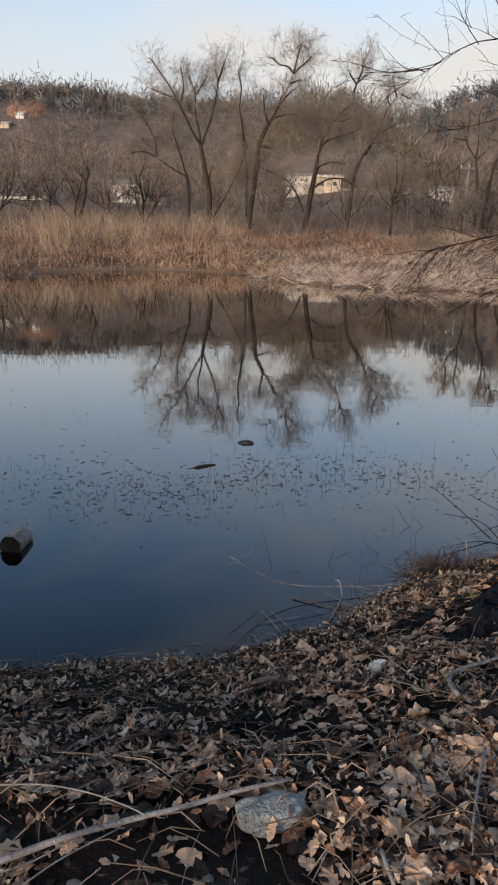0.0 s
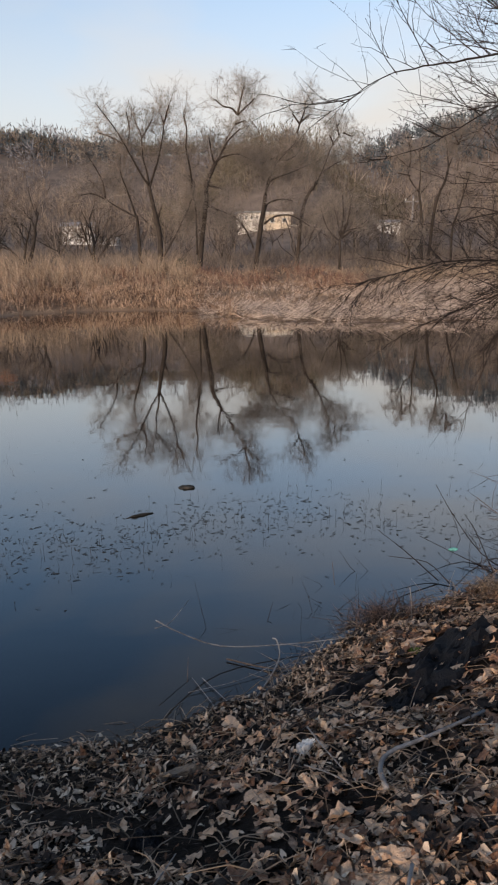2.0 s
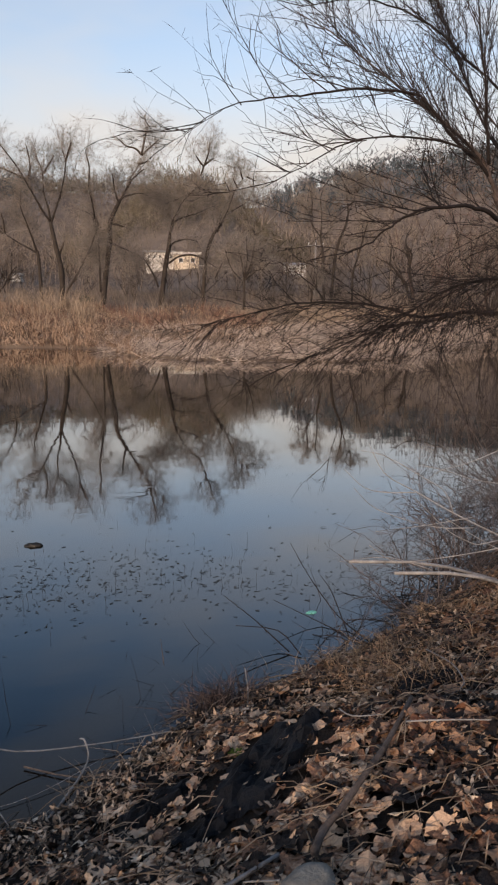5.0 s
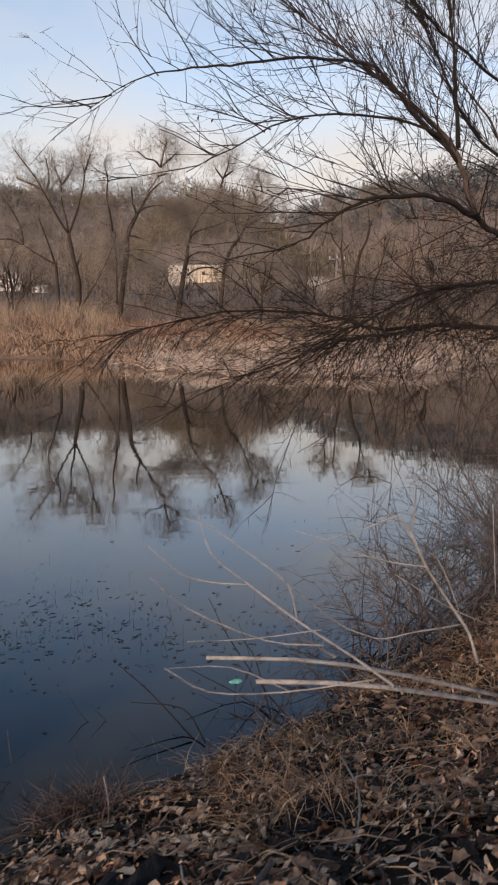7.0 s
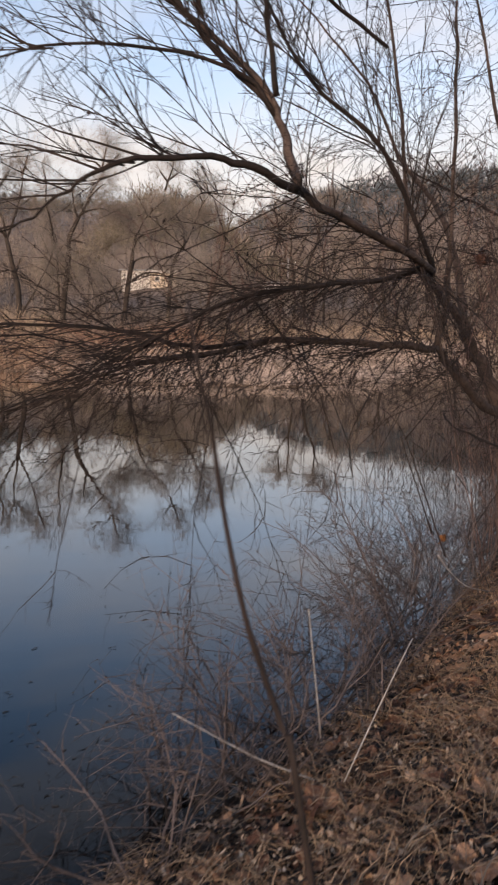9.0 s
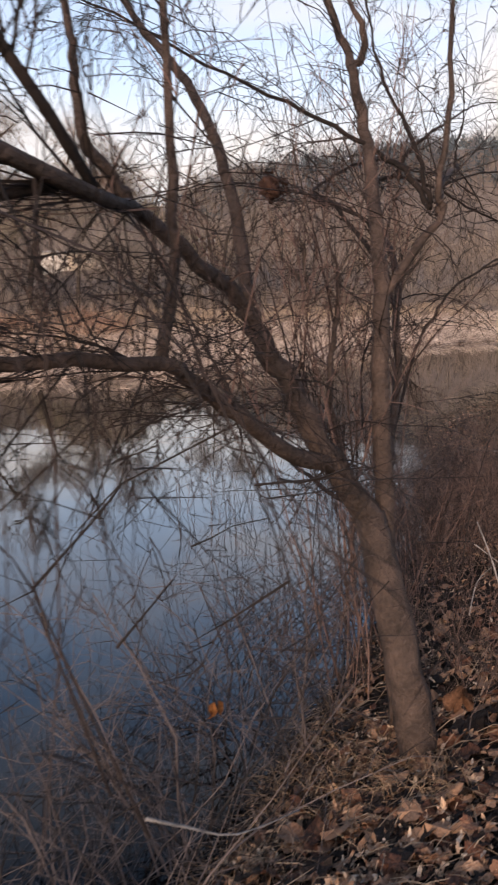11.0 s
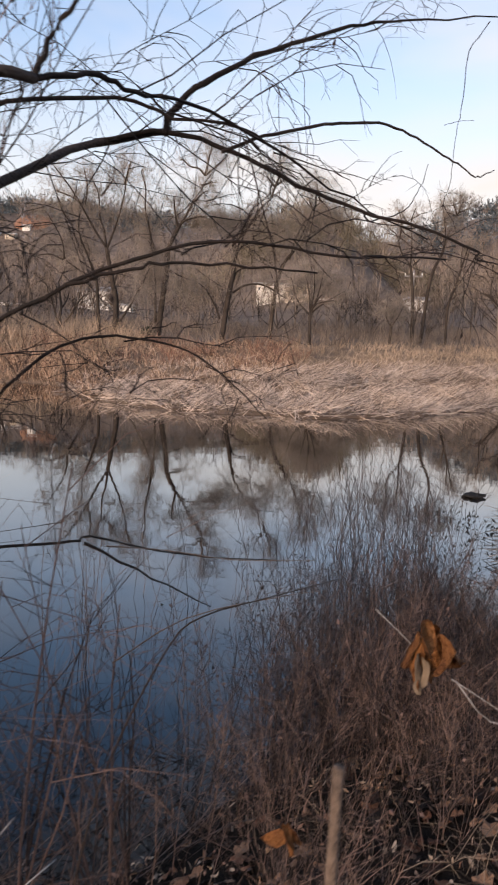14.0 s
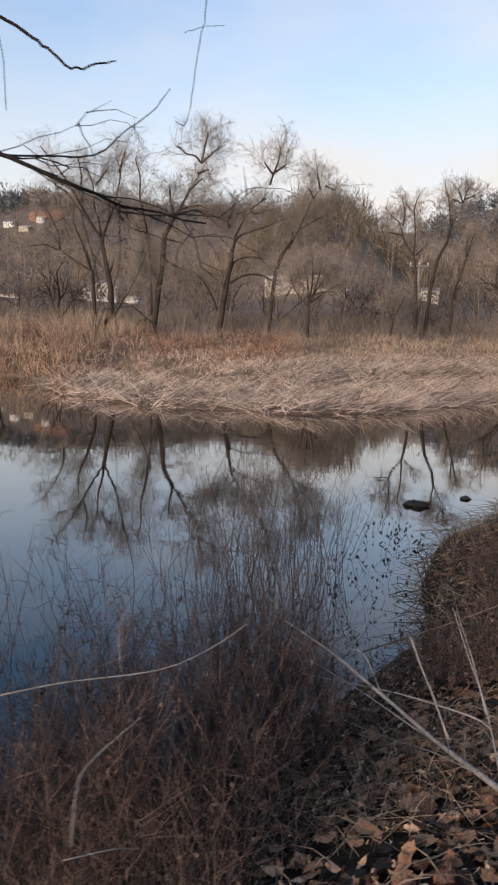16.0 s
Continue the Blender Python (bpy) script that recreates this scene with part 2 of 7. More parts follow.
def mesh_from(name, verts, faces, mat, smooth=False):
    """A mesh from arrays; faces: (n, 3) or (n, 4) indices."""
    me = bpy.data.meshes.new(name)
    verts, faces = np.asarray(verts, dtype=np.float32), np.asarray(faces, dtype=np.int32)
    k = faces.shape[1]
    me.vertices.add(len(verts))
    me.vertices.foreach_set("co", verts.ravel())
    me.loops.add(faces.size)
    me.loops.foreach_set("vertex_index", faces.ravel())
    me.polygons.add(len(faces))
    me.polygons.foreach_set("loop_start", np.arange(0, faces.size, k, dtype=np.int32))
    me.polygons.foreach_set("use_smooth", np.full(len(faces), smooth, dtype=bool))
    me.materials.append(mat)
    me.update(calc_edges=True)
    return me


def part(name, data, parent=None, label=""):
    ob = new(name, data)
    if parent is not None:
        ob.parent = parent
    if label:
        ob["label"] = label
    return ob


def bm_mesh(name, bm, mat, smooth=False):
    me = bpy.data.meshes.new(name)
    for f in bm.faces:
        f.smooth = smooth
    bm.to_mesh(me)
    bm.free()
    me.materials.append(mat)
    return me


def rods(points, radii, sides=3):
    """Vertices and quads of n rods, each along k points: points (n, k, 3), radii (n, k)."""
    points, radii = np.asarray(points, float), np.asarray(radii, float)
    n, k, _ = points.shape
    way = points[:, -1] - points[:, 0]
    way /= np.linalg.norm(way, axis=1, keepdims=True) + 1e-9
    ref = np.where(np.abs(way[:, 2:3]) > 0.9, np.array([[1.0, 0, 0]]), np.array([[0, 0, 1.0]]))
    u = np.cross(way, ref)
    u /= np.linalg.norm(u, axis=1, keepdims=True) + 1e-9
    v = np.cross(way, u)
    a = np.arange(sides) * 2 * np.pi / sides
    ring = np.cos(a)[None, :, None] * u[:, None, :] + np.sin(a)[None, :, None] * v[:, None, :]
    verts = points[:, :, None, :] + radii[:, :, None, None] * ring[:, None, :, :]
    base = (np.arange(n) * k * sides)[:, None, None]
    i = np.arange(k - 1)[None, :, None] * sides
    j = np.arange(sides)[None, None, :]
    j2 = (j + 1) % sides
    q = np.stack([base + i + j, base + i + j2, base + i + sides + j2, base + i + sides + j], -1)
    return verts.reshape(-1, 3), q.reshape(-1, 4)


def join(*chunks):
    vs, fs, off = [], [], 0
    for v, f in chunks:
        vs.append(v)
        fs.append(np.asarray(f) + off)
        off += len(v)
    return np.concatenate(vs), np.concatenate(fs)


def tube(points, radii, sides=8, wobble=0.0, seed=0):
    """One limb along a polyline with its own frame at each point and a closed tip."""
    rng = np.random.default_rng(seed)
    pts = [Vector(p) for p in points]
    verts, faces = [], []
    up = Vector((0.3, 0.5, 0.8))
    for i, p in enumerate(pts):
        d = (pts[min(i + 1, len(pts) - 1)] - pts[max(i - 1, 0)]).normalized()
        u = d.cross(up).normalized()
        v = d.cross(u)
        for s in range(sides):
            a = 2 * math.pi * s / sides
            r = float(radii[i] * (1 + wobble * rng.uniform(-1, 1)))
            verts.append(p + r * (math.cos(a) * u + math.sin(a) * v))
    for i in range(len(pts) - 1):
        for s in range(sides):
            t = (s + 1) % sides
            faces.append((i * sides + s, i * sides + t, (i + 1) * sides + t, (i + 1) * sides + s))
    n = len(verts)
    verts += [pts[0], pts[-1]]
    for s in range(sides):
        t = (s + 1) % sides
        faces.append((n, t, s, n))
        faces.append((n + 1, (len(pts) - 1) * sides + s, (len(pts) - 1) * sides + t, n + 1))
    return [tuple(v) for v in verts], faces


def tube_mesh(name, points, radii, mat, sides=8, wobble=0.0, seed=0):
    verts, faces = tube(points, radii, sides, wobble, seed)
    me = bpy.data.meshes.new(name)
    me.from_pydata(verts, [], [tuple(dict.fromkeys(f)) for f in faces])
    for f in me.polygons:
        f.use_smooth = True
    me.materials.append(mat)
    return me


def smooth_line(points, steps=4):
    """Catmull-Rom points between the given ones."""
    p = [Vector([float(c) for c in q]) for q in points]
    p = [p[0] * 2 - p[1]] + p + [p[-1] * 2 - p[-2]]
    out = []
    for i in range(1, len(p) - 2):
        a, b, c, d = p[i - 1:i + 3]
        for s in range(steps):
            t = s / steps
            out.append(0.5 * (2 * b + (c - a) * t + (2 * a - 5 * b + 4 * c - d) * t * t + (3 * b - a - 3 * c + d) * t ** 3))
    return out + [p[-2]]


def twigs_from(lines_in, n, length, radius, rng, droop, spread, lo=0.15, up=0.1, lead=0.5, kink=0.13, fade=0.0):
    """n shoots from random places on polylines (m, k, 3), shorter towards their tips by fade; returns (n, 5, 3)."""
    m, k, _ = lines_in.shape
    seg = np.linalg.norm(np.diff(lines_in, axis=1), axis=2).sum(1)
    i = rng.choice(m, n, p=seg / seg.sum())
    s = rng.uniform(lo, 1, n) * (k - 1.001)
    j = s.astype(int)
    f = (s - j)[:, None]
    p = lines_in[i, j] * (1 - f) + lines_in[i, j + 1] * f
    base = lines_in[i, j + 1] - lines_in[i, j]
    base /= np.linalg.norm(base, axis=1, keepdims=True) + 1e-9
    w = base * lead + rng.normal(0, spread, (n, 3))
    w[:, 2] += up
    w /= np.linalg.norm(w, axis=1, keepdims=True)
    l = length * rng.uniform(0.35, 1.25, n) * (1 - fade * s / (k - 1))
    pts = [p]
    for q in range(4):
        w = w + rng.normal(0, kink, (n, 3))
        w[:, 2] -= droop * (q + 1) * 0.25
        w /= np.linalg.norm(w, axis=1, keepdims=True)
        pts.append(pts[-1] + w * (l / 4)[:, None])
    pts = np.stack(pts, 1)
    r = radius * rng.uniform(0.6, 1.3, n)[:, None] * np.linspace(1, 0.3, 5)[None]
    return pts, r


def limb_rods(lines_in, k=5):
    """Resamples polylines of (points, r0, r1) to k points each."""
    pts, rad = [], []
    for line, r0, r1 in lines_in:
        line = np.asarray(line, float)
        seg = np.concatenate([[0], np.cumsum(np.linalg.norm(np.diff(line, axis=0), axis=1))])
        s = np.linspace(0, seg[-1], k)
        pts.append(np.stack([np.interp(s, seg, line[:, i]) for i in range(3)], -1))
        rad.append(np.linspace(r0, r1, k))
    return np.array(pts), np.array(rad)


# ---- ground: one sheet from the near bank under the pond to the hills ----
SHORE = np.array([(-40, -6), (-14, 1.5), (-6, 3.0), (-1.3, 3.25), (-0.15, 3.38), (0.5, 3.7), (1.05, 4.25), (1.7, 4.62), (2.3, 4.9), (3.0, 5.4), (3.7, 5.95),
                  (4.5, 6.6), (5.3, 7.45), (6.0, 8.2), (6.9, 9.2), (7.8, 10.3), (8.9, 11.4), (9.7, 12.5), (9.85, 13.6), (10.3, 14.9), (11.4, 16.2), (13.5, 17.5), (18, 19), (26, 21), (60, 26)])
FAR = np.array([(-60, 14), (-30, 22), (-16, 27.5), (-10.4, 31), (-8.1, 33.9), (-5.2, 35.2), (-2.0, 34.6), (-0.3, 33.4), (0.6, 30.6), (1.8, 28.6), (3.4, 27.1), (5.1, 26.2),
                (8.7, 25.3), (11.0, 26.2), (12.6, 27.6), (15.4, 30.4), (19, 31.5), (23, 33), (30, 35), (60, 40)])


def side(line, x, y):
    """Signed distance to a polyline: positive to its right."""
    best = np.full(np.shape(x), 1e9)
    sign = np.zeros(np.shape(x))
    for (ax, ay), (bx, by) in zip(line[:-1], line[1:]):
        dx, dy = bx - ax, by - ay
        t = np.clip(((x - ax) * dx + (y - ay) * dy) / (dx * dx + dy * dy), 0, 1)
        px, py = x - ax - t * dx, y - ay - t * dy
        d = np.hypot(px, py)
        s = np.where(px * dy - py * dx > 0, 1.0, -1.0)
        near = d < best - 1e-9
        sign = np.where(near, s, sign)
        best = np.where(near, d, best)
    return best * sign


def bumps(x, y, s, seed=0.0):
    return (np.sin(x * s * 1.7 + seed + 1.3 * np.sin(y * s * 0.9 + seed)) + np.sin(y * s * 2.1 - seed + 1.7 * np.sin(x * s * 1.1)) + np.sin((x + y) * s * 3.3 + seed * 2)) / 3


def step(a, b, v):
    t = np.clip((v - a) / (b - a), 0, 1)
    return t * t * (3 - 2 * t)


def height(x, y):
    x, y = np.asarray(x, float), np.asarray(y, float)
    near, far = side(SHORE, x, y), -side(FAR, x, y)
    zn = np.where(near > 0, 0.43 * np.minimum(near, 1.7) + 0.13 * np.clip(near - 1.7, 0, 2.0) + 0.02 * np.clip(near - 3.7, 0, 30), 0.38 * near)
    zn = zn + 0.03 * bumps(x, y, 2.3) * step(0.0, 0.5, near) + 0.012 * bumps(x, y, 9.0, 2.0)
    bed = 4.0 * step(-0.6, 1.2, x)       # the cattails stand on a flat shelf
    zf = np.where(far > 0, 0.06 + 0.012 * np.minimum(far, 5) + 0.36 * step(0, 1.5, far - bed) + 0.062 * np.clip(far - 1 - bed, 0, 20) + 0.055 * np.clip(far - 21 - bed, 0, 60), 0.25 * far)
    ridge = np.interp(x, (-400, -250, -130, -85, -75, -60, -50, -42, -33, 3, 35, 48, 56, 62, 70, 78, 97, 118, 160, 250, 400), (26, 29, 33, 33.5, 35, 34.5, 32.5, 31.5, 31.0, 31.0, 27.5, 27.5, 28.5, 31.5, 35, 37, 41, 45, 50, 54, 50))
    hill = ridge * np.where(y < 258, np.exp(-((y - 258) / 62) ** 2), np.exp(-((y - 258) / 150) ** 2))
    for cx, cy, h, wx, wy in ((14, 142, 15.5, 13.5, 28), (-60, 175, 10, 45, 35), (70, 180, 10, 50, 35)):
        hill = np.maximum(hill, h * np.exp(-np.abs((x - cx) / wx) ** 2.6 - ((y - cy) / wy) ** 2))
    zf = zf + hill * step(60, 110, y) + 0.6 * bumps(x, y, 0.05) * step(55, 120, y)
    return np.where(near > far, np.maximum(zn, -1.6), np.maximum(zf, -1.6))


def lines(*spans):
    out = []
    for a, b, s in spans:
        out += list(np.arange(a, b, s))
    return np.array(out + [spans[-1][1]])


gx = lines((-700, -120, 30), (-120, -30, 6), (-30, -5, 1.0), (-5, 13, 0.13), (13, 30, 1.0), (30, 150, 6), (150, 700, 30))
gy = lines((-300, -30, 20), (-30, -3, 1.5), (-3, 14, 0.13), (14, 40, 0.5), (40, 120, 4), (120, 400, 9), (400, 1500, 80))
GX, GY = np.meshgrid(gx, gy)
GZ = height(GX, GY)
nx, ny = len(gx), len(gy)
idx = np.arange(nx * ny).reshape(ny, nx)
quads = np.stack([idx[:-1, :-1], idx[:-1, 1:], idx[1:, 1:], idx[1:, :-1]], -1).reshape(-1, 4)
ground = new("ground", mesh_from("ground", np.stack([GX, GY, GZ], -1).reshape(-1, 3), quads, M_SOIL, True))
tagged(ground, "dark damp earth bank, pond bed and wooded hills", "ground", kind="structure")

water_bm = bmesh.new()
for p in ((-80, -20, 0), (80, -20, 0), (80, 60, 0), (-80, 60, 0)):
    water_bm.verts.new(p)
water_bm.faces.new(water_bm.verts)
water = new("water", bm_mesh("water", water_bm, M_WATER))
tagged(water, "still dark pond water reflecting sky and bare trees", "water", kind="structure")


# ---- far bank: reeds ----
def blades(name, x, y, length, lean, radius, mat, label, category, rng, base=None, droop=0.25, tuft=1, wide=0.0, lay=None, least=0.2):
    """Many thin blades standing on the ground, each bending over towards its tip; tuft: blades from each foot, leaning outwards."""
    ox, oy = rng.normal(0, 1, len(x) * tuft), rng.normal(0, 1, len(x) * tuft)
    x, y = np.repeat(x, tuft) + ox * wide, np.repeat(y, tuft) + oy * wide
    length = np.repeat(length, tuft) if np.ndim(length) else length
    n = len(x)
    z = height(x, y) if base is None else height(x, y) + base
    a = np.arctan2(oy, ox) if lay is None else lay(x, y) + rng.normal(0, 0.85, n)
    l = length * rng.uniform(0.5, 1.15, n)
    t = lean * rng.uniform(least, 1.3 if least < 0.5 else 1.1, n)
    d = np.stack([np.cos(a) * np.sin(t), np.sin(a) * np.sin(t), np.cos(t)], -1)
    p0 = np.stack([x, y, z - 0.03], -1)
    p1 = p0 + d * (l * 0.55)[:, None]
    d2 = d + np.stack([np.cos(a) * droop, np.sin(a) * droop, -droop * np.ones(n)], -1) * (0.4 + t)[:, None]
    p2 = p1 + d2 * (l * 0.45)[:, None]
    r = radius * rng.uniform(0.6, 1.3, n)
    if droop < 0.2:
        v, f = rods(np.stack([p0, p2], 1), np.stack([r, r * 0.15], 1))
    else:
        v, f = rods(np.stack([p0, p1, p2], 1), np.stack([r, r * 0.8, r * 0.12], 1))
    ob = new(name, mesh_from(name, v, f, mat))
    return tagged(ob, label, category, kind="stuff")


def scatter(n, x0, x1, y0, y1, rng, keep):
    x, y = rng.uniform(x0, x1, n), rng.uniform(y0, y1, n)
    k = keep(x, y)
    return x[k], y[k]


def far_depth(x, y):
    return -side(FAR, x, y)


def patchy_far(x, y):
    return 0.35 + 0.65 * step(-0.4, 0.3, bumps(x, y, 0.35, 6.0))


rng = np.random.default_rng(21)


def reed_height(x, y):
    """Low and matted by the water, taller in clumps behind, tallest to the west."""
    d = far_depth(x, y)
    low = 0.32 + 0.42 * step(-0.5, 0.7, bumps(x, y, 0.55, 1.0)) * step(0.2, 3.0, d + 0.5)
    return low + 0.75 * step(-1.0, -6, x) * step(3.0, 6.5, d + 1.6 * bumps(x, y, 0.9, 2.0)) * (0.55 + 0.6 * bumps(x, y, 1.7, 3.0))


x, y = scatter(6800, -30, 34, 22, 54, rng, lambda x, y: (far_depth(x, y) > 0.1) & (far_depth(x, y) < 21) & (rng.random(len(x)) < np.where(x > 0.5, step(3.6, 6.5, far_depth(x, y) + 2.6 * step(7, 1.5, x) - 3.0 * step(5, 10, x)), 1.0)))
for k, mat, label in ((x < 8.5, M_REED, "dry red-brown reeds and grass covering the far bank"), (x >= 8.5, M_REED_TAN, "dry tan reeds and grass behind the cattail bed")):
    blades("reed_field", x[k], y[k], reed_height(x[k], y[k]), 0.75, 0.0115, mat, label, "reeds", rng, droop=0.45, tuft=6, wide=0.13)
x, y = scatter(5200, -28, 1.5, 24, 44, rng, lambda x, y: (far_depth(x, y) > 0.25) & (far_depth(x, y) < 4.5))
blades("front_reeds", x, y, 0.5 + 0.35 * step(-0.4, 0.5, bumps(x, y, 0.8, 1.0)), 0.6, 0.0105, M_REED, "dry red-brown grass along the far waterline", "reeds", rng, droop=0.5, tuft=7, wide=0.14)
x, y = scatter(3600, -30, 30, 24, 54, rng, lambda x, y: (far_depth(x, y) > 2.2) & (far_depth(x, y) < 18) & (x < -0.5) & (rng.random(len(x)) < step(-0.1, 0.5, bumps(x, y, 0.4, 2.0))))
blades("tall_reeds", x, y, 1.15 + 0.95 * step(0, -5, x), 0.42, 0.009, M_REED_TAN, "tall tan reed stalks standing in clumps", "reeds", rng, droop=0.3, tuft=11, wide=0.14)
x, y = scatter(2600, -26, 2.0, 24, 40, rng, lambda x, y: (far_depth(x, y) > 0.02) & (far_depth(x, y) < 1.0))
blades("sedge_edge", x, y, 0.50, 1.0, 0.011, M_REED, "drooping brown sedge along the far waterline", "reeds", rng, droop=0.7, tuft=9, wide=0.12)
x, y = scatter(58000, 0, 34, 24, 44, rng, lambda x, y: (far_depth(x, y) > -0.25 + 0.35 * bumps(x, y, 1.3, 5.0)) & (far_depth(x, y) < 9) & (x > -0.2) & (rng.random(len(x)) < step(6.4, 3.6, far_depth(x, y) + 2.6 * step(7, 1.5, x) - 3.0 * step(5, 10, x) + 1.5 * bumps(x, y, 0.7, 1.0))))
blades("cattail_bed", x, y, 0.75, 1.45, 0.0115, M_REED_PALE, "pale bleached flattened cattail bed at the water's edge", "reeds", rng, base=np.maximum(0.02, 0.14 + 0.22 * bumps(x, y, 1.6, 2.0)) * rng.uniform(0.1, 1.2, len(x)), droop=0.1, lay=lambda x, y: 3.0 * bumps(x, y, 0.8, 4.0) + rng.normal(0, 0.75, np.shape(x)), least=0.56)
x, y = scatter(2800, 0, 34, 24, 44, rng, lambda x, y: (far_depth(x, y) > 0.2) & (far_depth(x, y) < 10) & (x > 0.5) & (rng.random(len(x)) < step(-0.2, 0.5, bumps(x, y, 0.5, 3.0))))
blades("standing_cattails", x, y, 0.48, 0.7, 0.009, M_REED_PALE, "standing pale cattail leaves in clumps", "reeds", rng, droop=0.5, tuft=10, wide=0.12)
x, y = scatter(800, -14, 9, 36, 54, rng, lambda x, y: (far_depth(x, y) > 6) & (rng.random(len(x)) < step(-0.1, 0.5, bumps(x, y, 0.6, 6.0))))
blades("red_brush", x, y, 0.85, 0.7, 0.011, M_RED_BRUSH, "low reddish leafless brush among the reeds", "brush", rng, tuft=9, wide=0.2)


x, y = scatter(3800, -34, 62, 50, 74, rng, lambda x, y: rng.random(len(x)) < patchy_far(x, y))
blades("undergrowth", x, y, 1.5 + 0.7 * bumps(x, y, 0.3, 2.0), 0.7, 0.014, M_WOODS, "grey-brown leafless undergrowth behind the reeds", "brush", rng, droop=0.12, tuft=7, wide=0.4)


# ---- bare trees ----
def grow(p, d, length, radius, level, out, rng, droop=0.0, spread=0.6, forks=(4, 5, 5, 4), curl=0.36, shrink=0.60, up=0.2):
    """Adds limbs as (5 points, 5 radii) to out[level] and goes on to their branches."""
    k = 5
    pts, way = [np.array(p, float)], np.array(d, float)
    for i in range(k - 1):
        way = way + rng.normal(0, curl, 3) * 0.5 + np.array([0, 0, up * 0.25 - droop * (i + 1) * 0.25])
        way /= np.linalg.norm(way)
        pts.append(pts[-1] + way * length / (k - 1))
    rad = radius * np.linspace(1, 0.35 if level < len(forks) else 0.15, k)
    out.setdefault(level, []).append((np.array(pts), rad))
    if level >= len(forks):
        return
    n = forks[level]
    for i in range(n):
        s = 0.25 + 0.75 * (i + rng.uniform(0.2, 1)) / n if level else 0.35 + 0.65 * (i + rng.uniform(0.3, 1)) / n
        s = min(s, 1.0)
        j = min(int(s * (k - 1)), k - 2)
        q = pts[j] + (pts[j + 1] - pts[j]) * (s * (k - 1) - j)
        base = pts[j + 1] - pts[j]
        base /= np.linalg.norm(base)
        side_way = rng.normal(0, 1, 3)
        side_way -= base * side_way.dot(base)
        side_way /= np.linalg.norm(side_way)
        w = base + side_way * spread * rng.uniform(0.6, 1.4)
        w[2] += up * 0.5
        w /= np.linalg.norm(w)
        grow(q, w, length * shrink * rng.uniform(0.7, 1.2) * (1.15 - 0.35 * s), rad[j] * 0.62, level + 1, out, rng, droop, spread, forks, curl, shrink, up)


def bare_tree(name, base, stems, label, seed, forks=(4, 5, 5, 4), spread=0.6, droop=0.05, min_r=0.0065, group="", bark=None, twig=None, shrink=0.60):
    """A leafless tree: stems = (direction, length, radius) from its foot. Limbs and twigs are parts."""
    rng = np.random.default_rng(seed)
    out = {}
    z = float(height(base[0], base[1])) - 0.1
    for d, length, radius in stems:
        d = np.array(d, float)
        grow((base[0], base[1], z), d / np.linalg.norm(d), length, radius, 0, out, rng, droop, spread, forks, shrink=shrink)
    root = new(name)
    root.location = (base[0], base[1], z)
    tagged(root, label, "tree", group)
    shift = np.array([base[0], base[1], z])

    def piece(nm, items, sides, mat):
        pts, rad = np.stack([q[0] for q in items]) - shift, np.maximum(np.stack([q[1] for q in items]), min_r)
        if sides == 3:
            pts, rad = pts[:, ::2], rad[:, ::2]
        return part(nm, mesh_from(nm, *rods(pts, rad, sides), mat, sides > 3), root)

    for item in out[0]:
        piece("trunk", [item], 8, bark or M_FARBARK)
    for item in out[1]:
        piece("limb", [item], 6, bark or M_FARBARK)
    tagged(piece("branch_mass", out[2], 4, bark or M_FARBARK), kind="stuff")
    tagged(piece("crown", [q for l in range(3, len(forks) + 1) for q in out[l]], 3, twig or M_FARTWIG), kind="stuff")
    return root


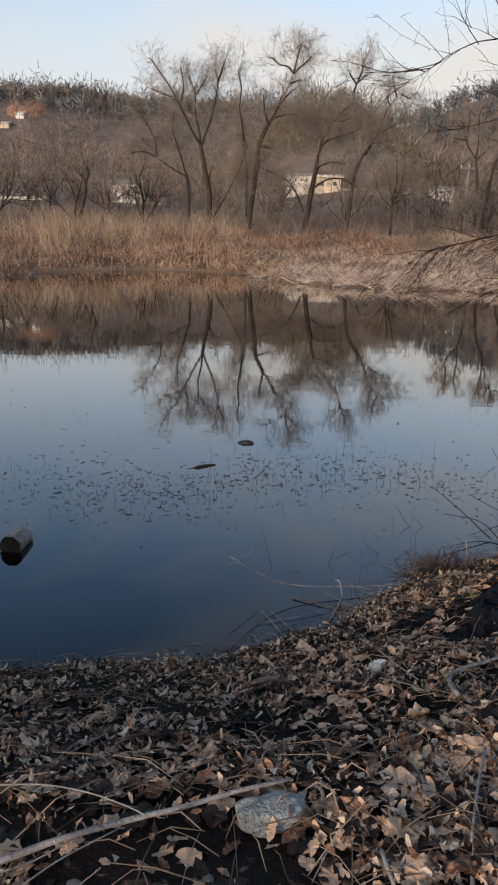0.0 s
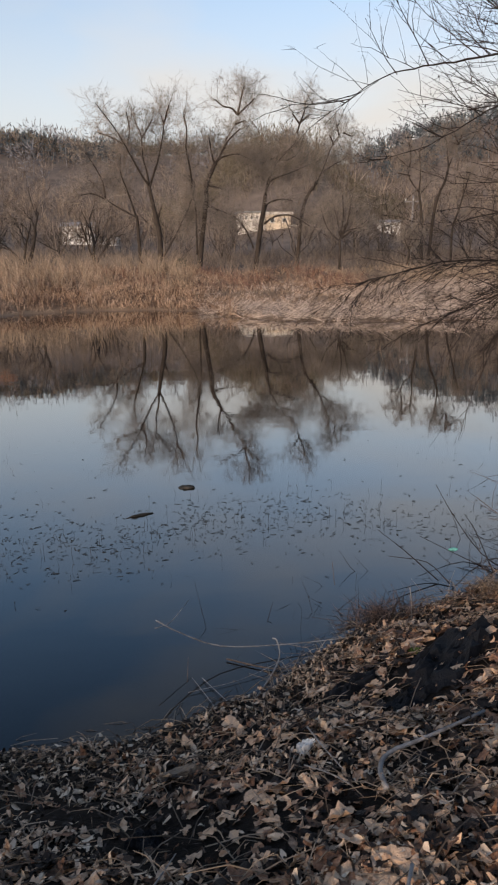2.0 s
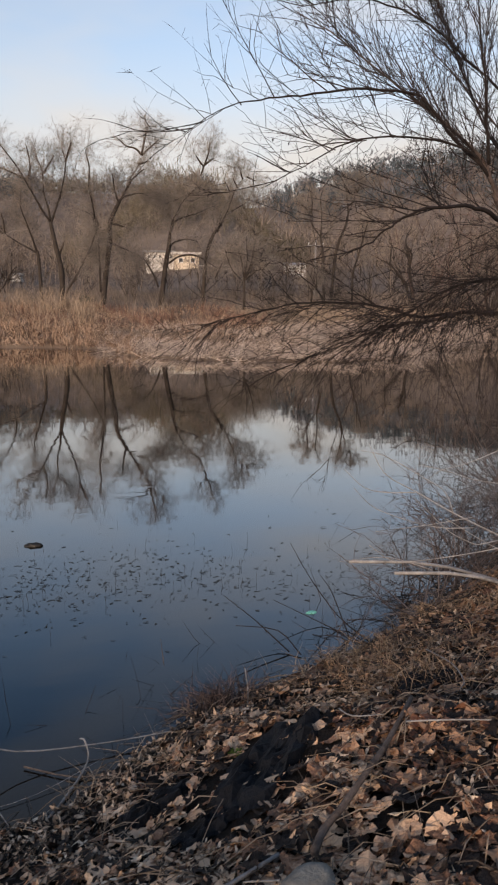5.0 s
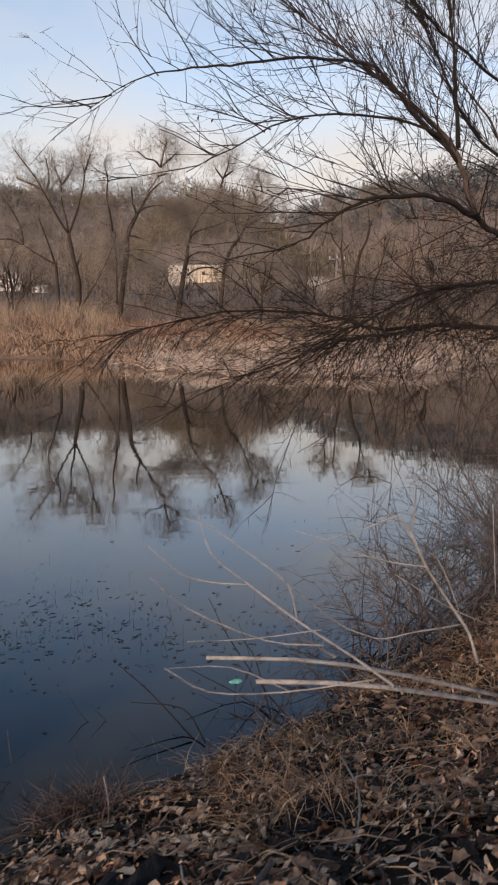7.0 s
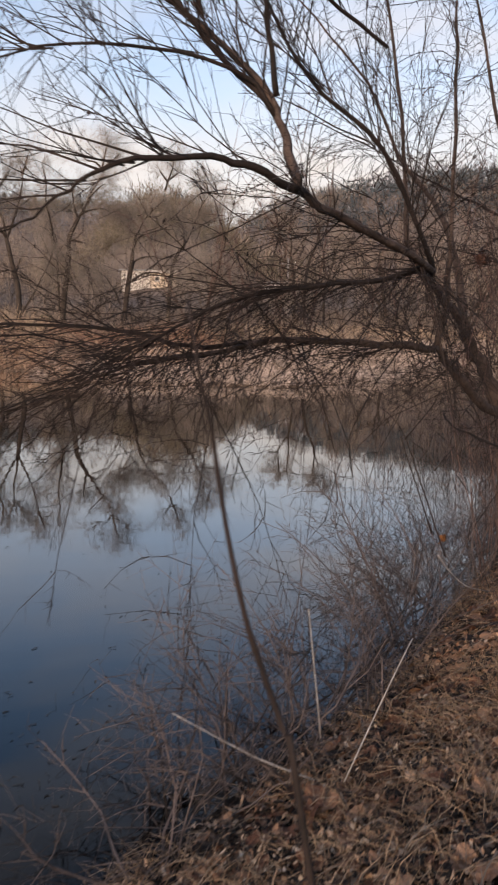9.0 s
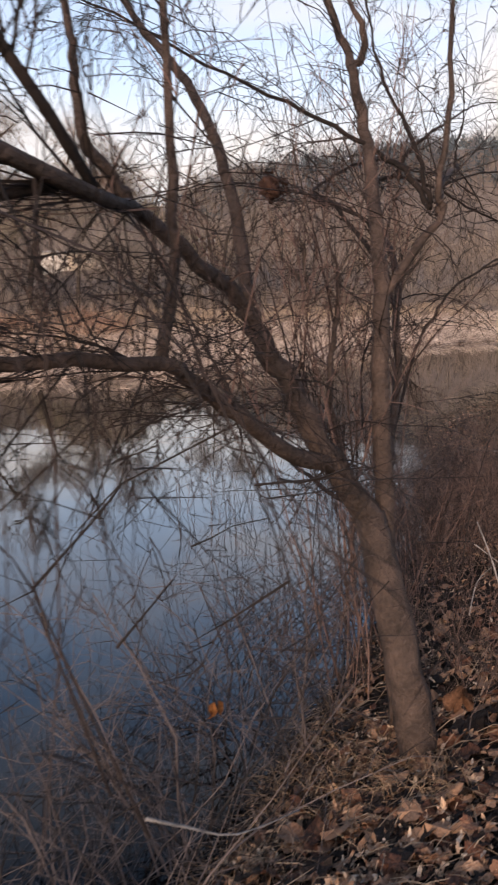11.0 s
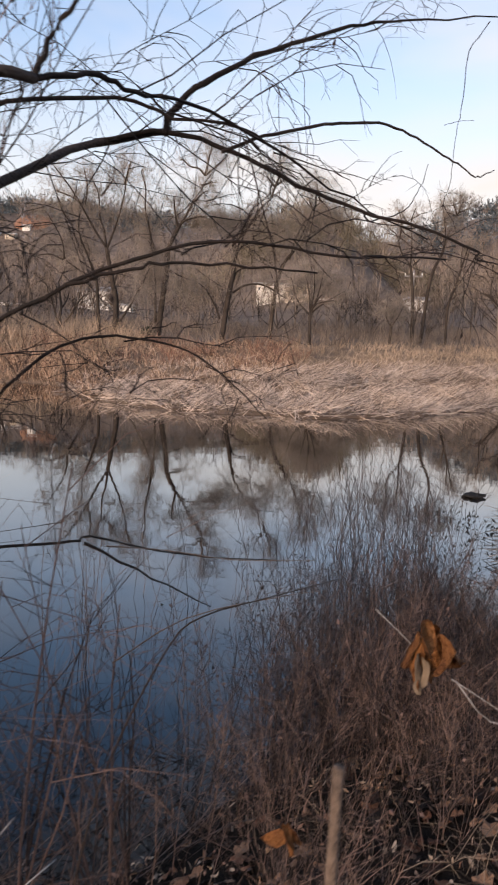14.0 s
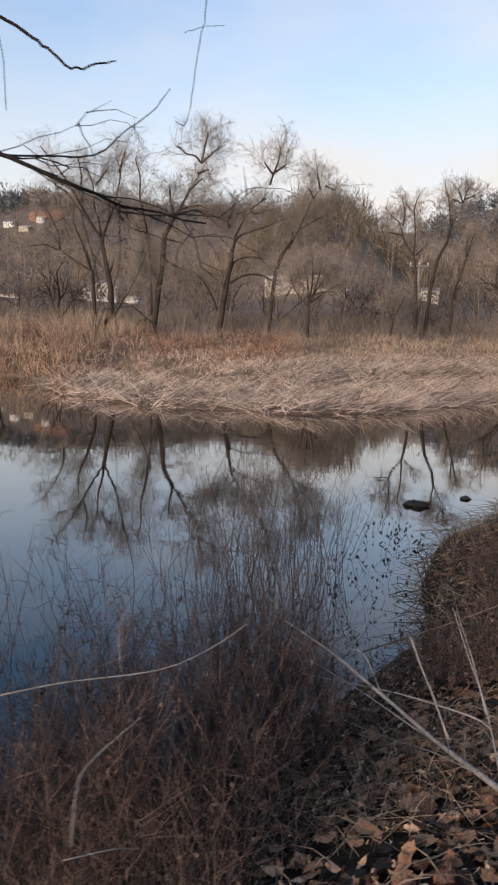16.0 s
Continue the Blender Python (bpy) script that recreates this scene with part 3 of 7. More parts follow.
def willow(y, seed, label, size, trunk, *limbs):
    """A willow given by the course of its trunk and limbs in (x, z); size: trunk and limb radius and the twigs' length; fine twig tufts grow from the limbs."""
    rng = np.random.default_rng(seed)
    thick, thin, fine = size
    foot = np.array([trunk[0][0], y, float(height(trunk[0][0], y)) - 0.1])
    root = new("willow")
    root.location = foot
    tagged(root, label, "tree", "willows on the far bank")

    def course(line, slope):
        line = np.array(line, float)
        line[:, 1] -= 0.13 * np.maximum(line[:, 1] - 8.0, 0)
        line[-1] = line[-2] + (line[-1] - line[-2]) * (0.2 if slope else 1.0)
        run = np.concatenate([[0], np.cumsum(np.hypot(*np.diff(line, axis=0).T))])
        return np.stack([line[:, 0], y + slope * run, line[:, 1]], -1) - foot

    t = course(trunk, 0.0)
    t[0, 2] = 0.0
    pts = smooth_line(t, 4)
    part("trunk", tube_mesh("trunk", pts, np.linspace(thick * 1.2, thick * 0.75, len(pts)), M_FARBARK, 8, 0.05, seed), root)
    main = []
    for k, line in enumerate(limbs):
        c = course(line, rng.uniform(-0.4, 0.4))
        main.append(c)
        pts = smooth_line(c, 4)
        part("limb", tube_mesh("limb", pts, np.linspace(thin * 1.2, 0.016, len(pts)), M_FARBARK, 6, 0.06, seed + k), root)
    main, _ = limb_rods([(c, 1, 1) for c in main], 9)
    m = len(main)
    g0, r0 = twigs_from(main, 24 * m, 2.5 * fine, 0.014, rng, 0.0, 0.58, 0.25, 0.12, 0.65, 0.2, 0.58)
    g1, r1 = twigs_from(np.concatenate([g0, limb_rods([(c[3:], 1, 1) for c in main], 5)[0]]), int(85 * m * fine), 1.3 * fine, 0.0080, rng, 0.0, 0.60, 0.15, 0.10, 0.6, 0.16, 0.55)
    g2, r2 = twigs_from(g1, int(330 * m * fine), 0.9 * fine, 0.0056, rng, 0.06, 0.50, 0.2, 0.14, 0.6, 0.14, 0.4)
    g3, r3 = twigs_from(g2, int(900 * m * fine), 0.55 * fine, 0.0042, rng, 0.2, 0.5, 0.2, 0.08, 0.6, 0.14)
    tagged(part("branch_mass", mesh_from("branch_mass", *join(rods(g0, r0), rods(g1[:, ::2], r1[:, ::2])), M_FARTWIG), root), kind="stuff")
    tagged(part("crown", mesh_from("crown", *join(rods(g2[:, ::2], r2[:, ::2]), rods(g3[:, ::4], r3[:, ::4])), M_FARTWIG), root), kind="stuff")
    return root


willow(53.0, 3, "tall bare willow with a wide fine crown on the far bank", (0.17, 0.07, 1),
       ((-2.9, 2.0), (-2.8, 3.9), (-3.1, 5.6), (-3.4, 7.3)),
       ((-3.4, 7.3), (-3.9, 8.1), (-4.4, 9.2), (-4.8, 10.1), (-5.3, 11.1), (-5.8, 11.9), (-6.4, 12.8), (-6.6, 13.4)),
       ((-3.4, 7.4), (-3.5, 8.4), (-3.7, 9.3), (-3.7, 10.8), (-4.0, 11.7), (-4.0, 12.9)),
       ((-3.7, 10.8), (-3.3, 11.5), (-3.0, 12.1), (-2.8, 12.9)),
       ((-3.4, 7.1), (-3.0, 8.2), (-2.7, 9.1), (-2.4, 10.4), (-2.2, 11.7), (-2.4, 12.6), (-2.6, 13.6)),
       ((-2.2, 11.7), (-1.8, 12.9), (-1.6, 13.8)),
       ((-2.9, 2.1), (-2.1, 3.3), (-1.2, 4.8), (-0.5, 6.3), (-0.2, 7.3), (-0.6, 7.9), (-1.3, 8.1)),
       ((-2.9, 5.1), (-2.6, 5.9), (-2.1, 6.5)),
       ((-4.8, 10.1), (-4.5, 11.2), (-4.6, 12.4), (-4.8, 13.4)),
       ((-4.9, 10.3), (-5.7, 10.8), (-6.6, 11.2), (-7.1, 11.9)))
willow(55.0, 4, "bare willow spreading low arching limbs behind the reeds", (0.11, 0.055, 1),
       ((-4.4, 4.3), (-4.5, 5.0), (-4.6, 5.5)),
       ((-4.5, 5.3), (-5.4, 5.8), (-6.1, 6.2), (-6.8, 6.7), (-7.3, 7.4), (-7.9, 8.0), (-8.9, 8.4)),
       ((-6.7, 6.6), (-7.6, 7.0), (-8.6, 6.9), (-9.4, 7.2)),
       ((-4.6, 5.5), (-4.9, 6.4), (-5.3, 7.3), (-5.9, 8.1), (-6.7, 9.0)),
       ((-4.6, 5.4), (-5.0, 7.0), (-5.4, 8.3), (-5.3, 9.5), (-5.6, 10.6)),
       ((-6.7, 6.7), (-6.8, 7.7), (-7.2, 8.7), (-7.8, 9.8), (-8.3, 10.6), (-8.7, 11.5)))
willow(53.0, 5, "tallest bare willow with rounded twig tufts on the far bank", (0.17, 0.07, 1),
       ((-0.1, 2.5), (0.2, 3.9), (0.5, 5.8), (0.6, 7.3), (0.9, 8.0), (1.3, 8.9)),
       ((1.3, 8.9), (1.7, 9.6), (2.1, 10.7), (2.5, 11.4), (2.8, 12.0), (2.9, 12.4)),
       ((2.9, 12.4), (2.5, 12.9), (1.9, 13.1), (1.4, 13.6), (1.0, 13.4)),
       ((2.9, 12.4), (3.5, 13.0), (4.0, 13.5), (4.4, 14.1)),
       ((2.9, 12.4), (3.1, 13.4), (3.3, 14.2), (3.1, 14.8)),
       ((2.7, 11.7), (3.3, 11.9), (4.0, 11.7)),
       ((1.3, 8.9), (1.8, 9.3), (2.8, 9.5), (3.6, 9.1), (4.3, 9.0)),
       ((-0.2, 2.6), (-0.2, 4.2), (-0.2, 5.8), (-0.4, 6.9), (-0.6, 7.7), (-1.1, 8.0), (-1.7, 8.2)),
       ((-0.3, 6.7), (-0.5, 8.4), (-0.7, 9.8), (-0.6, 11.1), (-0.8, 12.1), (-0.5, 13.0)),
       ((0.6, 6.0), (1.2, 5.7), (1.9, 5.4), (2.4, 5.1)),
       ((0.7, 7.3), (1.6, 7.1), (2.6, 6.6)),
       ((1.2, 8.8), (1.0, 9.8), (0.9, 10.8), (0.7, 11.8)),
       ((1.9, 9.9), (2.2, 10.5), (2.9, 11.2), (4.0, 11.4)))
willow(54.0, 6, "bare willow with low arching limbs over dry reeds", (0.17, 0.065, 1),
       ((4.0, 2.6), (4.4, 4.2), (4.7, 5.8), (4.8, 6.7)),
       ((4.8, 6.7), (5.2, 7.6), (6.1, 8.0), (6.9, 8.3), (7.9, 8.8), (8.6, 9.1)),
       ((4.8, 6.7), (5.0, 7.6), (5.3, 8.2), (5.7, 9.0), (6.3, 9.7), (6.9, 10.4), (7.1, 11.2)),
       ((7.1, 11.2), (7.3, 11.9), (7.6, 12.8), (7.7, 13.5), (7.8, 14.2)),
       ((7.3, 11.9), (6.8, 12.6), (6.6, 13.5)),
       ((7.3, 12.0), (8.0, 12.6), (8.3, 13.3)),
       ((4.7, 5.4), (5.0, 6.1), (5.9, 6.4), (6.7, 6.3), (7.4, 5.9)),
       ((4.7, 4.7), (5.5, 5.2), (6.5, 5.3), (7.3, 5.0), (8.1, 4.5), (8.8, 4.1)),
       ((3.9, 3.0), (3.6, 3.8), (3.0, 4.8), (2.4, 5.3), (1.7, 5.5)),
       ((6.9, 10.3), (6.1, 9.7), (5.1, 9.2), (4.0, 8.8), (3.0, 8.3)),
       ((5.9, 9.2), (6.5, 9.2), (6.9, 9.4), (7.5, 9.6)))
willow(55.0, 7, "bare slanting willow with a fine crown behind the reeds", (0.13, 0.055, 1),
       ((7.2, 3.2), (7.5, 4.8), (7.8, 6.2), (8.2, 7.0), (8.7, 7.6)),
       ((8.7, 7.6), (9.1, 8.5), (9.5, 9.6), (9.8, 10.4), (10.3, 11.2), (10.9, 11.7)),
       ((9.1, 8.3), (9.9, 8.9), (10.7, 9.4), (11.3, 9.8)),
       ((10.3, 11.2), (10.1, 12.1), (10.2, 12.7)),
       ((9.9, 10.5), (9.6, 11.1), (9.0, 11.7)),
       ((10.6, 11.4), (11.2, 11.1), (11.8, 11.3)),
       ((8.2, 3.7), (8.8, 4.8), (9.3, 5.8), (9.9, 6.3), (10.8, 6.7)),
       ((8.4, 7.0), (8.6, 7.9), (8.7, 8.7)))
willow(51.0, 8, "small bare tree with a fan of spreading limbs", (0.1, 0.05, 0.8),
       ((9.7, 1.9), (9.7, 3.5)),
       ((9.7, 3.5), (10.1, 4.0), (11.0, 4.2), (12.1, 4.0)),
       ((9.7, 3.5), (9.6, 4.8), (9.3, 6.0), (9.2, 7.0)),
       ((9.8, 3.6), (10.2, 4.8), (10.4, 6.0), (10.6, 7.4)),
       ((9.8, 3.8), (10.6, 4.9), (11.3, 5.7), (12.0, 6.4)),
       ((9.7, 3.3), (8.9, 4.2), (8.5, 5.5), (8.2, 6.3)),
       ((9.7, 3.6), (9.9, 4.9), (9.8, 6.2), (10.0, 7.1)),
       ((9.8, 3.5), (10.6, 4.1), (11.6, 4.7), (12.3, 4.9)))
willow(56.0, 9, "slender bare willow beside a utility pole", (0.11, 0.05, 0.62),
       ((17.0, 2.4), (16.9, 4.4), (16.8, 5.7), (16.6, 6.9)),
       ((16.6, 6.9), (16.0, 7.8), (15.8, 8.7), (15.6, 9.2), (15.2, 9.6), (14.8, 10.2), (14.6, 10.8)),
       ((16.6, 6.9), (16.6, 8.0), (16.5, 9.1), (16.4, 10.0), (16.6, 10.8), (16.8, 11.5)),
       ((15.8, 8.8), (15.9, 9.8), (15.7, 10.7), (15.5, 11.5)),
       ((16.8, 6.9), (17.1, 7.2), (17.6, 7.7), (18.3, 8.0)),
       ((15.9, 8.1), (15.1, 8.3), (14.1, 8.6)),
       ((16.4, 9.8), (16.0, 10.4), (15.8, 11.0)))
willow(57.0, 10, "slender leaning bare willow on the far bank", (0.11, 0.05, 0.6),
       ((17.8, 3.0), (18.1, 5.2), (18.4, 6.7), (18.9, 7.8), (19.1, 8.9)),
       ((19.1, 8.9), (19.5, 9.8), (19.8, 10.7)),
       ((19.8, 10.7), (20.0, 11.6), (20.8, 12.4)),
       ((19.8, 10.7), (19.5, 11.7), (19.9, 12.8)),
       ((19.7, 10.7), (19.1, 10.9), (18.6, 11.1)),
       ((19.1, 8.8), (18.9, 10.7), (18.6, 11.8), (18.4, 12.3)),
       ((19.8, 10.9), (20.4, 11.2), (21.2, 11.9)))
willow(56.0, 11, "thin leaning bare willow on the far bank", (0.08, 0.045, 0.58),
       ((19.3, 3.0), (19.3, 4.1), (19.7, 5.5), (20.1, 7.0)),
       ((20.1, 7.0), (20.3, 8.1), (20.6, 8.9)),
       ((20.0, 6.8), (20.0, 8.1), (20.3, 8.6)),
       ((19.7, 5.5), (19.5, 6.8), (19.6, 8.1)),
       ((19.4, 4.6), (20.0, 5.1), (20.7, 5.4)))
willow(52.0, 12, "low forked bare tree among the reeds", (0.09, 0.045, 0.6),
       ((14.8, 2.0), (14.9, 2.8)),
       ((14.9, 2.6), (14.5, 3.4), (14.5, 4.2), (14.7, 4.9)),
       ((14.9, 2.8), (15.2, 3.2), (15.8, 3.4), (16.2, 3.9)),
       ((14.8, 2.7), (15.0, 3.7), (14.8, 4.7)),
       ((14.9, 2.7), (15.4, 3.7), (15.5, 4.5)))
SMALL = "small bare dark tree with spreading limbs on the far bank"
for k, (bx, by, s) in enumerate(((-13.5, 58, 1.25), (23.5, 54, 1.5), (28, 50, 1.4), (-19, 55, 1.2), (-23, 50, 1.1), (-8.5, 60, 1.1))):
    bare_tree("tree", (bx, by), (((0.1, 0, 1), 3.6 * s, 0.13 * s), ((-0.5, 0.2, 1), 3.0 * s, 0.09 * s), ((0.5, -0.2, 1), 3.0 * s, 0.09 * s)), SMALL, 30 + k, forks=(4, 5, 5, 4), spread=0.7, group="small trees on the far bank", twig=M_WOODS)


# ---- woods on the hills ----
def woods(name, n, area, rng, mat, tall, label, sticks=40, thick=0.03, keep=None, low=0.3, limbs=0):
    """Many leafless trees in one object: a trunk and a rounded haze of twigs each, with limbs dark limbs in a second object."""
    x0, x1, y0, y1 = area
    x, y = rng.uniform(x0, x1, n), rng.uniform(y0, y1, n)
    if keep is not None:
        k = keep(x, y)
        x, y = x[k], y[k]
    n = len(x)
    z = height(x, y)
    h = tall * rng.uniform(0.55, 1.25, n)
    i = np.repeat(np.arange(n), sticks)
    m = len(i)
    u = rng.normal(0, 1, (m, 3))
    u /= np.linalg.norm(u, axis=1, keepdims=True)
    u *= rng.uniform(0.15, 1, m)[:, None] ** 0.6
    wide = rng.uniform(0.24, 0.40, n)
    start = np.stack([x[i] + u[:, 0] * h[i] * wide[i], y[i] + u[:, 1] * h[i] * wide[i], z[i] + h[i] * (low + (1 - low) * 0.5 * (1 + u[:, 2]))], -1)
    d = u * 0.8 + rng.normal(0, 0.25, (m, 3))
    d[:, 2] += 0.3
    d /= np.linalg.norm(d, axis=1, keepdims=True)
    l = h[i] * rng.uniform(0.10, 0.24, m)
    r = thick * rng.uniform(0.5, 1.4, m)
    v1, f1 = rods(np.stack([start - d * (l * 0.4)[:, None], start + d * (l * 0.6)[:, None]], 1), np.stack([r, r * 0.3], 1))
    trunk = np.stack([np.stack([x, y, z - 0.3], -1), np.stack([x + rng.normal(0, 0.4, n), y, z + h * 0.8], -1)], 1)
    v2, f2 = rods(trunk, np.stack([h * 0.008, h * 0.003], 1))
    ob = new(name, mesh_from(name, *join((v1, f1), (v2, f2)), mat))
    if limbs:
        i = np.repeat(np.arange(n), limbs)
        d = np.stack([rng.normal(0, 0.5, len(i)), rng.normal(0, 0.5, len(i)), rng.uniform(0.5, 1.1, len(i))], -1)
        a = np.stack([x[i], y[i], z[i] + h[i] * rng.uniform(0.02, 0.4, len(i))], -1)
        b = a + d * (h[i] * rng.uniform(0.2, 0.35, len(i)))[:, None]
        c = b + (d + rng.normal(0, 0.35, d.shape)) * (h[i] * rng.uniform(0.12, 0.25, len(i)))[:, None]
        g = h[i] * 0.0065 * rng.uniform(0.5, 1.3, len(i))
        dark = new("bare_limbs", mesh_from("bare_limbs", *rods(np.stack([a, b, c], 1), np.stack([g, g * 0.7, g * 0.25], 1)), M_FARBARK))
        tagged(dark, "dark trunks and limbs standing among leafless woods", "woods", kind="stuff")
    return tagged(ob, label, "woods", kind="stuff")


rng = np.random.default_rng(5)
woods("thicket", 420, (-38, 70, 58, 98), rng, M_WOODS, 5.0, "grey-brown leafless thicket behind the far bank", 50, 0.017, low=0.1, limbs=6, keep=lambda x, y: (np.abs(x - 0.11 * (y - 10)) > 2.6) | (y > 100) | (rng.random(len(x)) < 0.45))
woods("hill_woods", 1450, (-80, 155, 106, 245), rng, M_WOODS, 7.0, "leafless brown woods covering the hillside", 20, 0.062, low=0.15, limbs=4)
woods("dome_woods", 420, (-8, 38, 118, 162), rng, M_WOODS_OLIVE, 6.0, "olive-brown woods on the round hilltop", 44, 0.042, low=0.1)
woods("hazed_woods", 850, (-120, 260, 205, 330), rng, M_WOODS_HAZED, 9, "distant leafless woods on the ridges", 16, 0.15)


woods("ridge_woods", 620, (-80, 36, 244, 264), rng, M_WOODS_OLIVE, 4.6, "olive-brown leafless woods along the low ridge", 22, 0.13, low=0.0)
RIDGE = "pines along the hill ridge, coloured blue-grey as if hazed"
woods("ridge_pines", 520, (-130, -24, 228, 268), rng, M_PINE_HAZED, 5.2, RIDGE, 20, 0.20, low=0.0, keep=lambda x, y: (np.abs(x + 66) > 5) | (np.abs(y - 234) > 16))
woods("ridge_pines", 800, (52, 200, 215, 268), rng, M_PINE_HAZED, 5.2, RIDGE, 20, 0.20, low=0.0)
woods("hilltop_pines", 26, (14, 34, 140, 152), rng, M_PINE_HAZED, 6.0, "small dark pines on the round hilltop", 60, 0.07, low=0.3)


# ---- houses across the pond ----
def box(bm, x0, x1, y0, y1, z0, z1):
    v = [bm.verts.new(p) for p in ((x0, y0, z0), (x1, y0, z0), (x1, y1, z0), (x0, y1, z0), (x0, y0, z1), (x1, y0, z1), (x1, y1, z1), (x0, y1, z1))]
    for f in ((0, 3, 2, 1), (4, 5, 6, 7), (0, 1, 5, 4), (1, 2, 6, 5), (2, 3, 7, 6), (3, 0, 4, 7)):
        bm.faces.new([v[i] for i in f])


def box_mesh(name, mat, *boxes):
    bm = bmesh.new()
    for b in boxes:
        box(bm, *b)
    return bm_mesh(name, bm, mat)


def house(at, w, d, h, roof_h, wall_mat, roof_mat, label, floors=1, cols=4, flat=False, turn=0.0):
    """A house with wall, roof, windows with frames and a door; its front looks to the pond."""
    root = new("house")
    root.matrix_world = pose(*at, 0, 0, turn)
    tagged(root, label, "house", "houses beyond the pond")
    part("wall", box_mesh("wall", wall_mat, (-w / 2, w / 2, 0, d, -2.5, h)), root)
    bm = bmesh.new()
    e = 0.35
    if flat:
        box(bm, -w / 2 - e, w / 2 + e, -e, d + e, h, h + roof_h)
    else:
        v = [bm.verts.new(p) for p in ((-w / 2 - e, -e, h), (w / 2 + e, -e, h), (w / 2 + e, d + e, h), (-w / 2 - e, d + e, h), (-w / 2 - e, d / 2, h + roof_h), (w / 2 + e, d / 2, h + roof_h))]
        for f in ((0, 1, 5, 4), (2, 3, 4, 5), (0, 4, 3), (1, 2, 5), (3, 2, 1, 0)):
            bm.faces.new([v[i] for i in f])
    part("roof", bm_mesh("roof", bm, roof_mat), root)
    fh = h / floors
    for f in range(floors):
        for c in range(cols):
            x = -w / 2 + (c + 0.5) * w / cols
            ww, wh = w / cols * 0.15, fh * 0.15
            zc = f * fh + fh * 0.55
            win = part("window", box_mesh("window", M_WALL, (x - ww - 0.08, x + ww + 0.08, -0.06, 0.02, zc - wh - 0.08, zc - wh), (x - ww - 0.08, x + ww + 0.08, -0.06, 0.02, zc + wh, zc + wh + 0.08),
                                                (x - ww - 0.08, x - ww, -0.06, 0.02, zc - wh, zc + wh), (x + ww, x + ww + 0.08, -0.06, 0.02, zc - wh, zc + wh)), root)
            part("pane", box_mesh("pane", M_PANE, (x - ww, x + ww, -0.03, -0.01, zc - wh, zc + wh)), win)
    return root


house((-17.0, 104, 4.5), 4.4, 5, 2.5, 0.7, M_WALL, M_ROOF, "white two-storey house with a grey roof behind reeds", 2, 6)
house((-13.3, 105, 4.4), 2.6, 4, 0.8, 0.3, M_WALL, M_ROOF_PALE, "low white outbuilding beside the white house", 1, 3)
house((-31.5, 104, 4.3), 6.0, 5, 0.7, 0.2, M_WALL, M_ROOF_PALE, "long low white shed behind the reeds", 1, 5, True)
house((7.1, 104, 7.1), 3.8, 5, 1.35, 0.2, M_ROOF_PALE, M_ROOF, "white flat-roofed building among the trees", 1, 5, True)
house((10.8, 103.4, 6.4), 3.4, 5, 1.75, 0.35, M_CREAM, M_ROOF_PALE, "cream building with a pale flat roof", 1, 2, True)
house((14.6, 104.2, 6.0), 3.2, 5, 0.45, 0.3, M_CREAM, M_ROOF_PALE, "low cream annexe with a pale roof", 1, 2, True)
house((27.0, 104, 5.9), 2.4, 4, 1.0, 0.45, M_WALL, M_ROOF, "small white house among bare trees", 1, 2)


def slope_y(x, z):
    """Where the hillside at x first reaches the height z."""
    ys = np.arange(150, 258, 0.5)
    return float(ys[np.argmax(height(np.full(len(ys), x), ys) >= z)])


for hx, hz, w, h, mat, roof, label in ((-66.0, 30.0, 2.2, 1.2, M_WALL, M_ROOF_PALE, "pale house below a scar high on the hillside"), (-74.0, 28.0, 3.0, 1.4, M_WALL, M_ROOF, "white house on the hillside"),
                                       (-68.5, 26.5, 2.6, 1.2, M_CREAM, M_ROOF_PALE, "pale house on the hillside"), (-75.5, 24.0, 2.2, 1.0, M_WALL, M_ROOF_PALE, "small white house on the hillside")):
    house((hx, slope_y(hx, hz) - 1.0, hz), w, 3, h, 0.5, mat, roof, label, 1, 3)
# bare red earth and pale rock on the slope above
EX, EY = -66.0, slope_y(-66.0, 33.0)
u, w = np.meshgrid(np.linspace(-1, 1, 16), np.linspace(-1, 1, 12))
ex, ey = EX + 6.0 * u * (1 - 0.25 * w * w), EY + 7.0 * w * (1 - 0.3 * u * u)
k = np.arange(192).reshape(12, 16)
earth = new("bare_slope", mesh_from("bare_slope", np.stack([ex, ey, height(ex, ey) + 0.9 + 0.4 * bumps(ex, ey, 0.9) - 1.3 * np.maximum(np.abs(u), np.abs(w)) ** 6], -1).reshape(-1, 3), np.stack([k[:-1, :-1], k[:-1, 1:], k[1:, 1:], k[1:, :-1]], -1).reshape(-1, 4), M_EARTH, True))
tagged(earth, "bare reddish earth slope on the wooded hillside", "ground", kind="structure")

# utility pole and evergreen bush behind the far bank
pole = new("utility_pole")
pole.location = (18.3, 63.5, float(height(18.3, 63.5)) - 0.1)
tagged(pole, "grey utility pole with a crossarm among bare trees", "utility pole")
part("post", tube_mesh("post", ((0, 0, 0), (0, 0, 2.5), (0.02, 0, 5.3)), (0.11, 0.10, 0.08), M_STICK, 8), pole)
part("crossarm", box_mesh("crossarm", M_STICK, (-0.75, 0.75, -0.13, -0.07, 4.75, 4.87)), pole)
for bx in (-0.65, 0.0, 0.65):
    part("insulator", tube_mesh("insulator", ((bx, -0.1, 4.87), (bx, -0.1, 4.98), (bx, -0.1, 5.06)), (0.03, 0.05, 0.03), M_WALL, 8), pole)
rng = np.random.default_rng(77)
n = 1500
u = rng.normal(0, 1, (n, 3))
u /= np.linalg.norm(u, axis=1, keepdims=True)
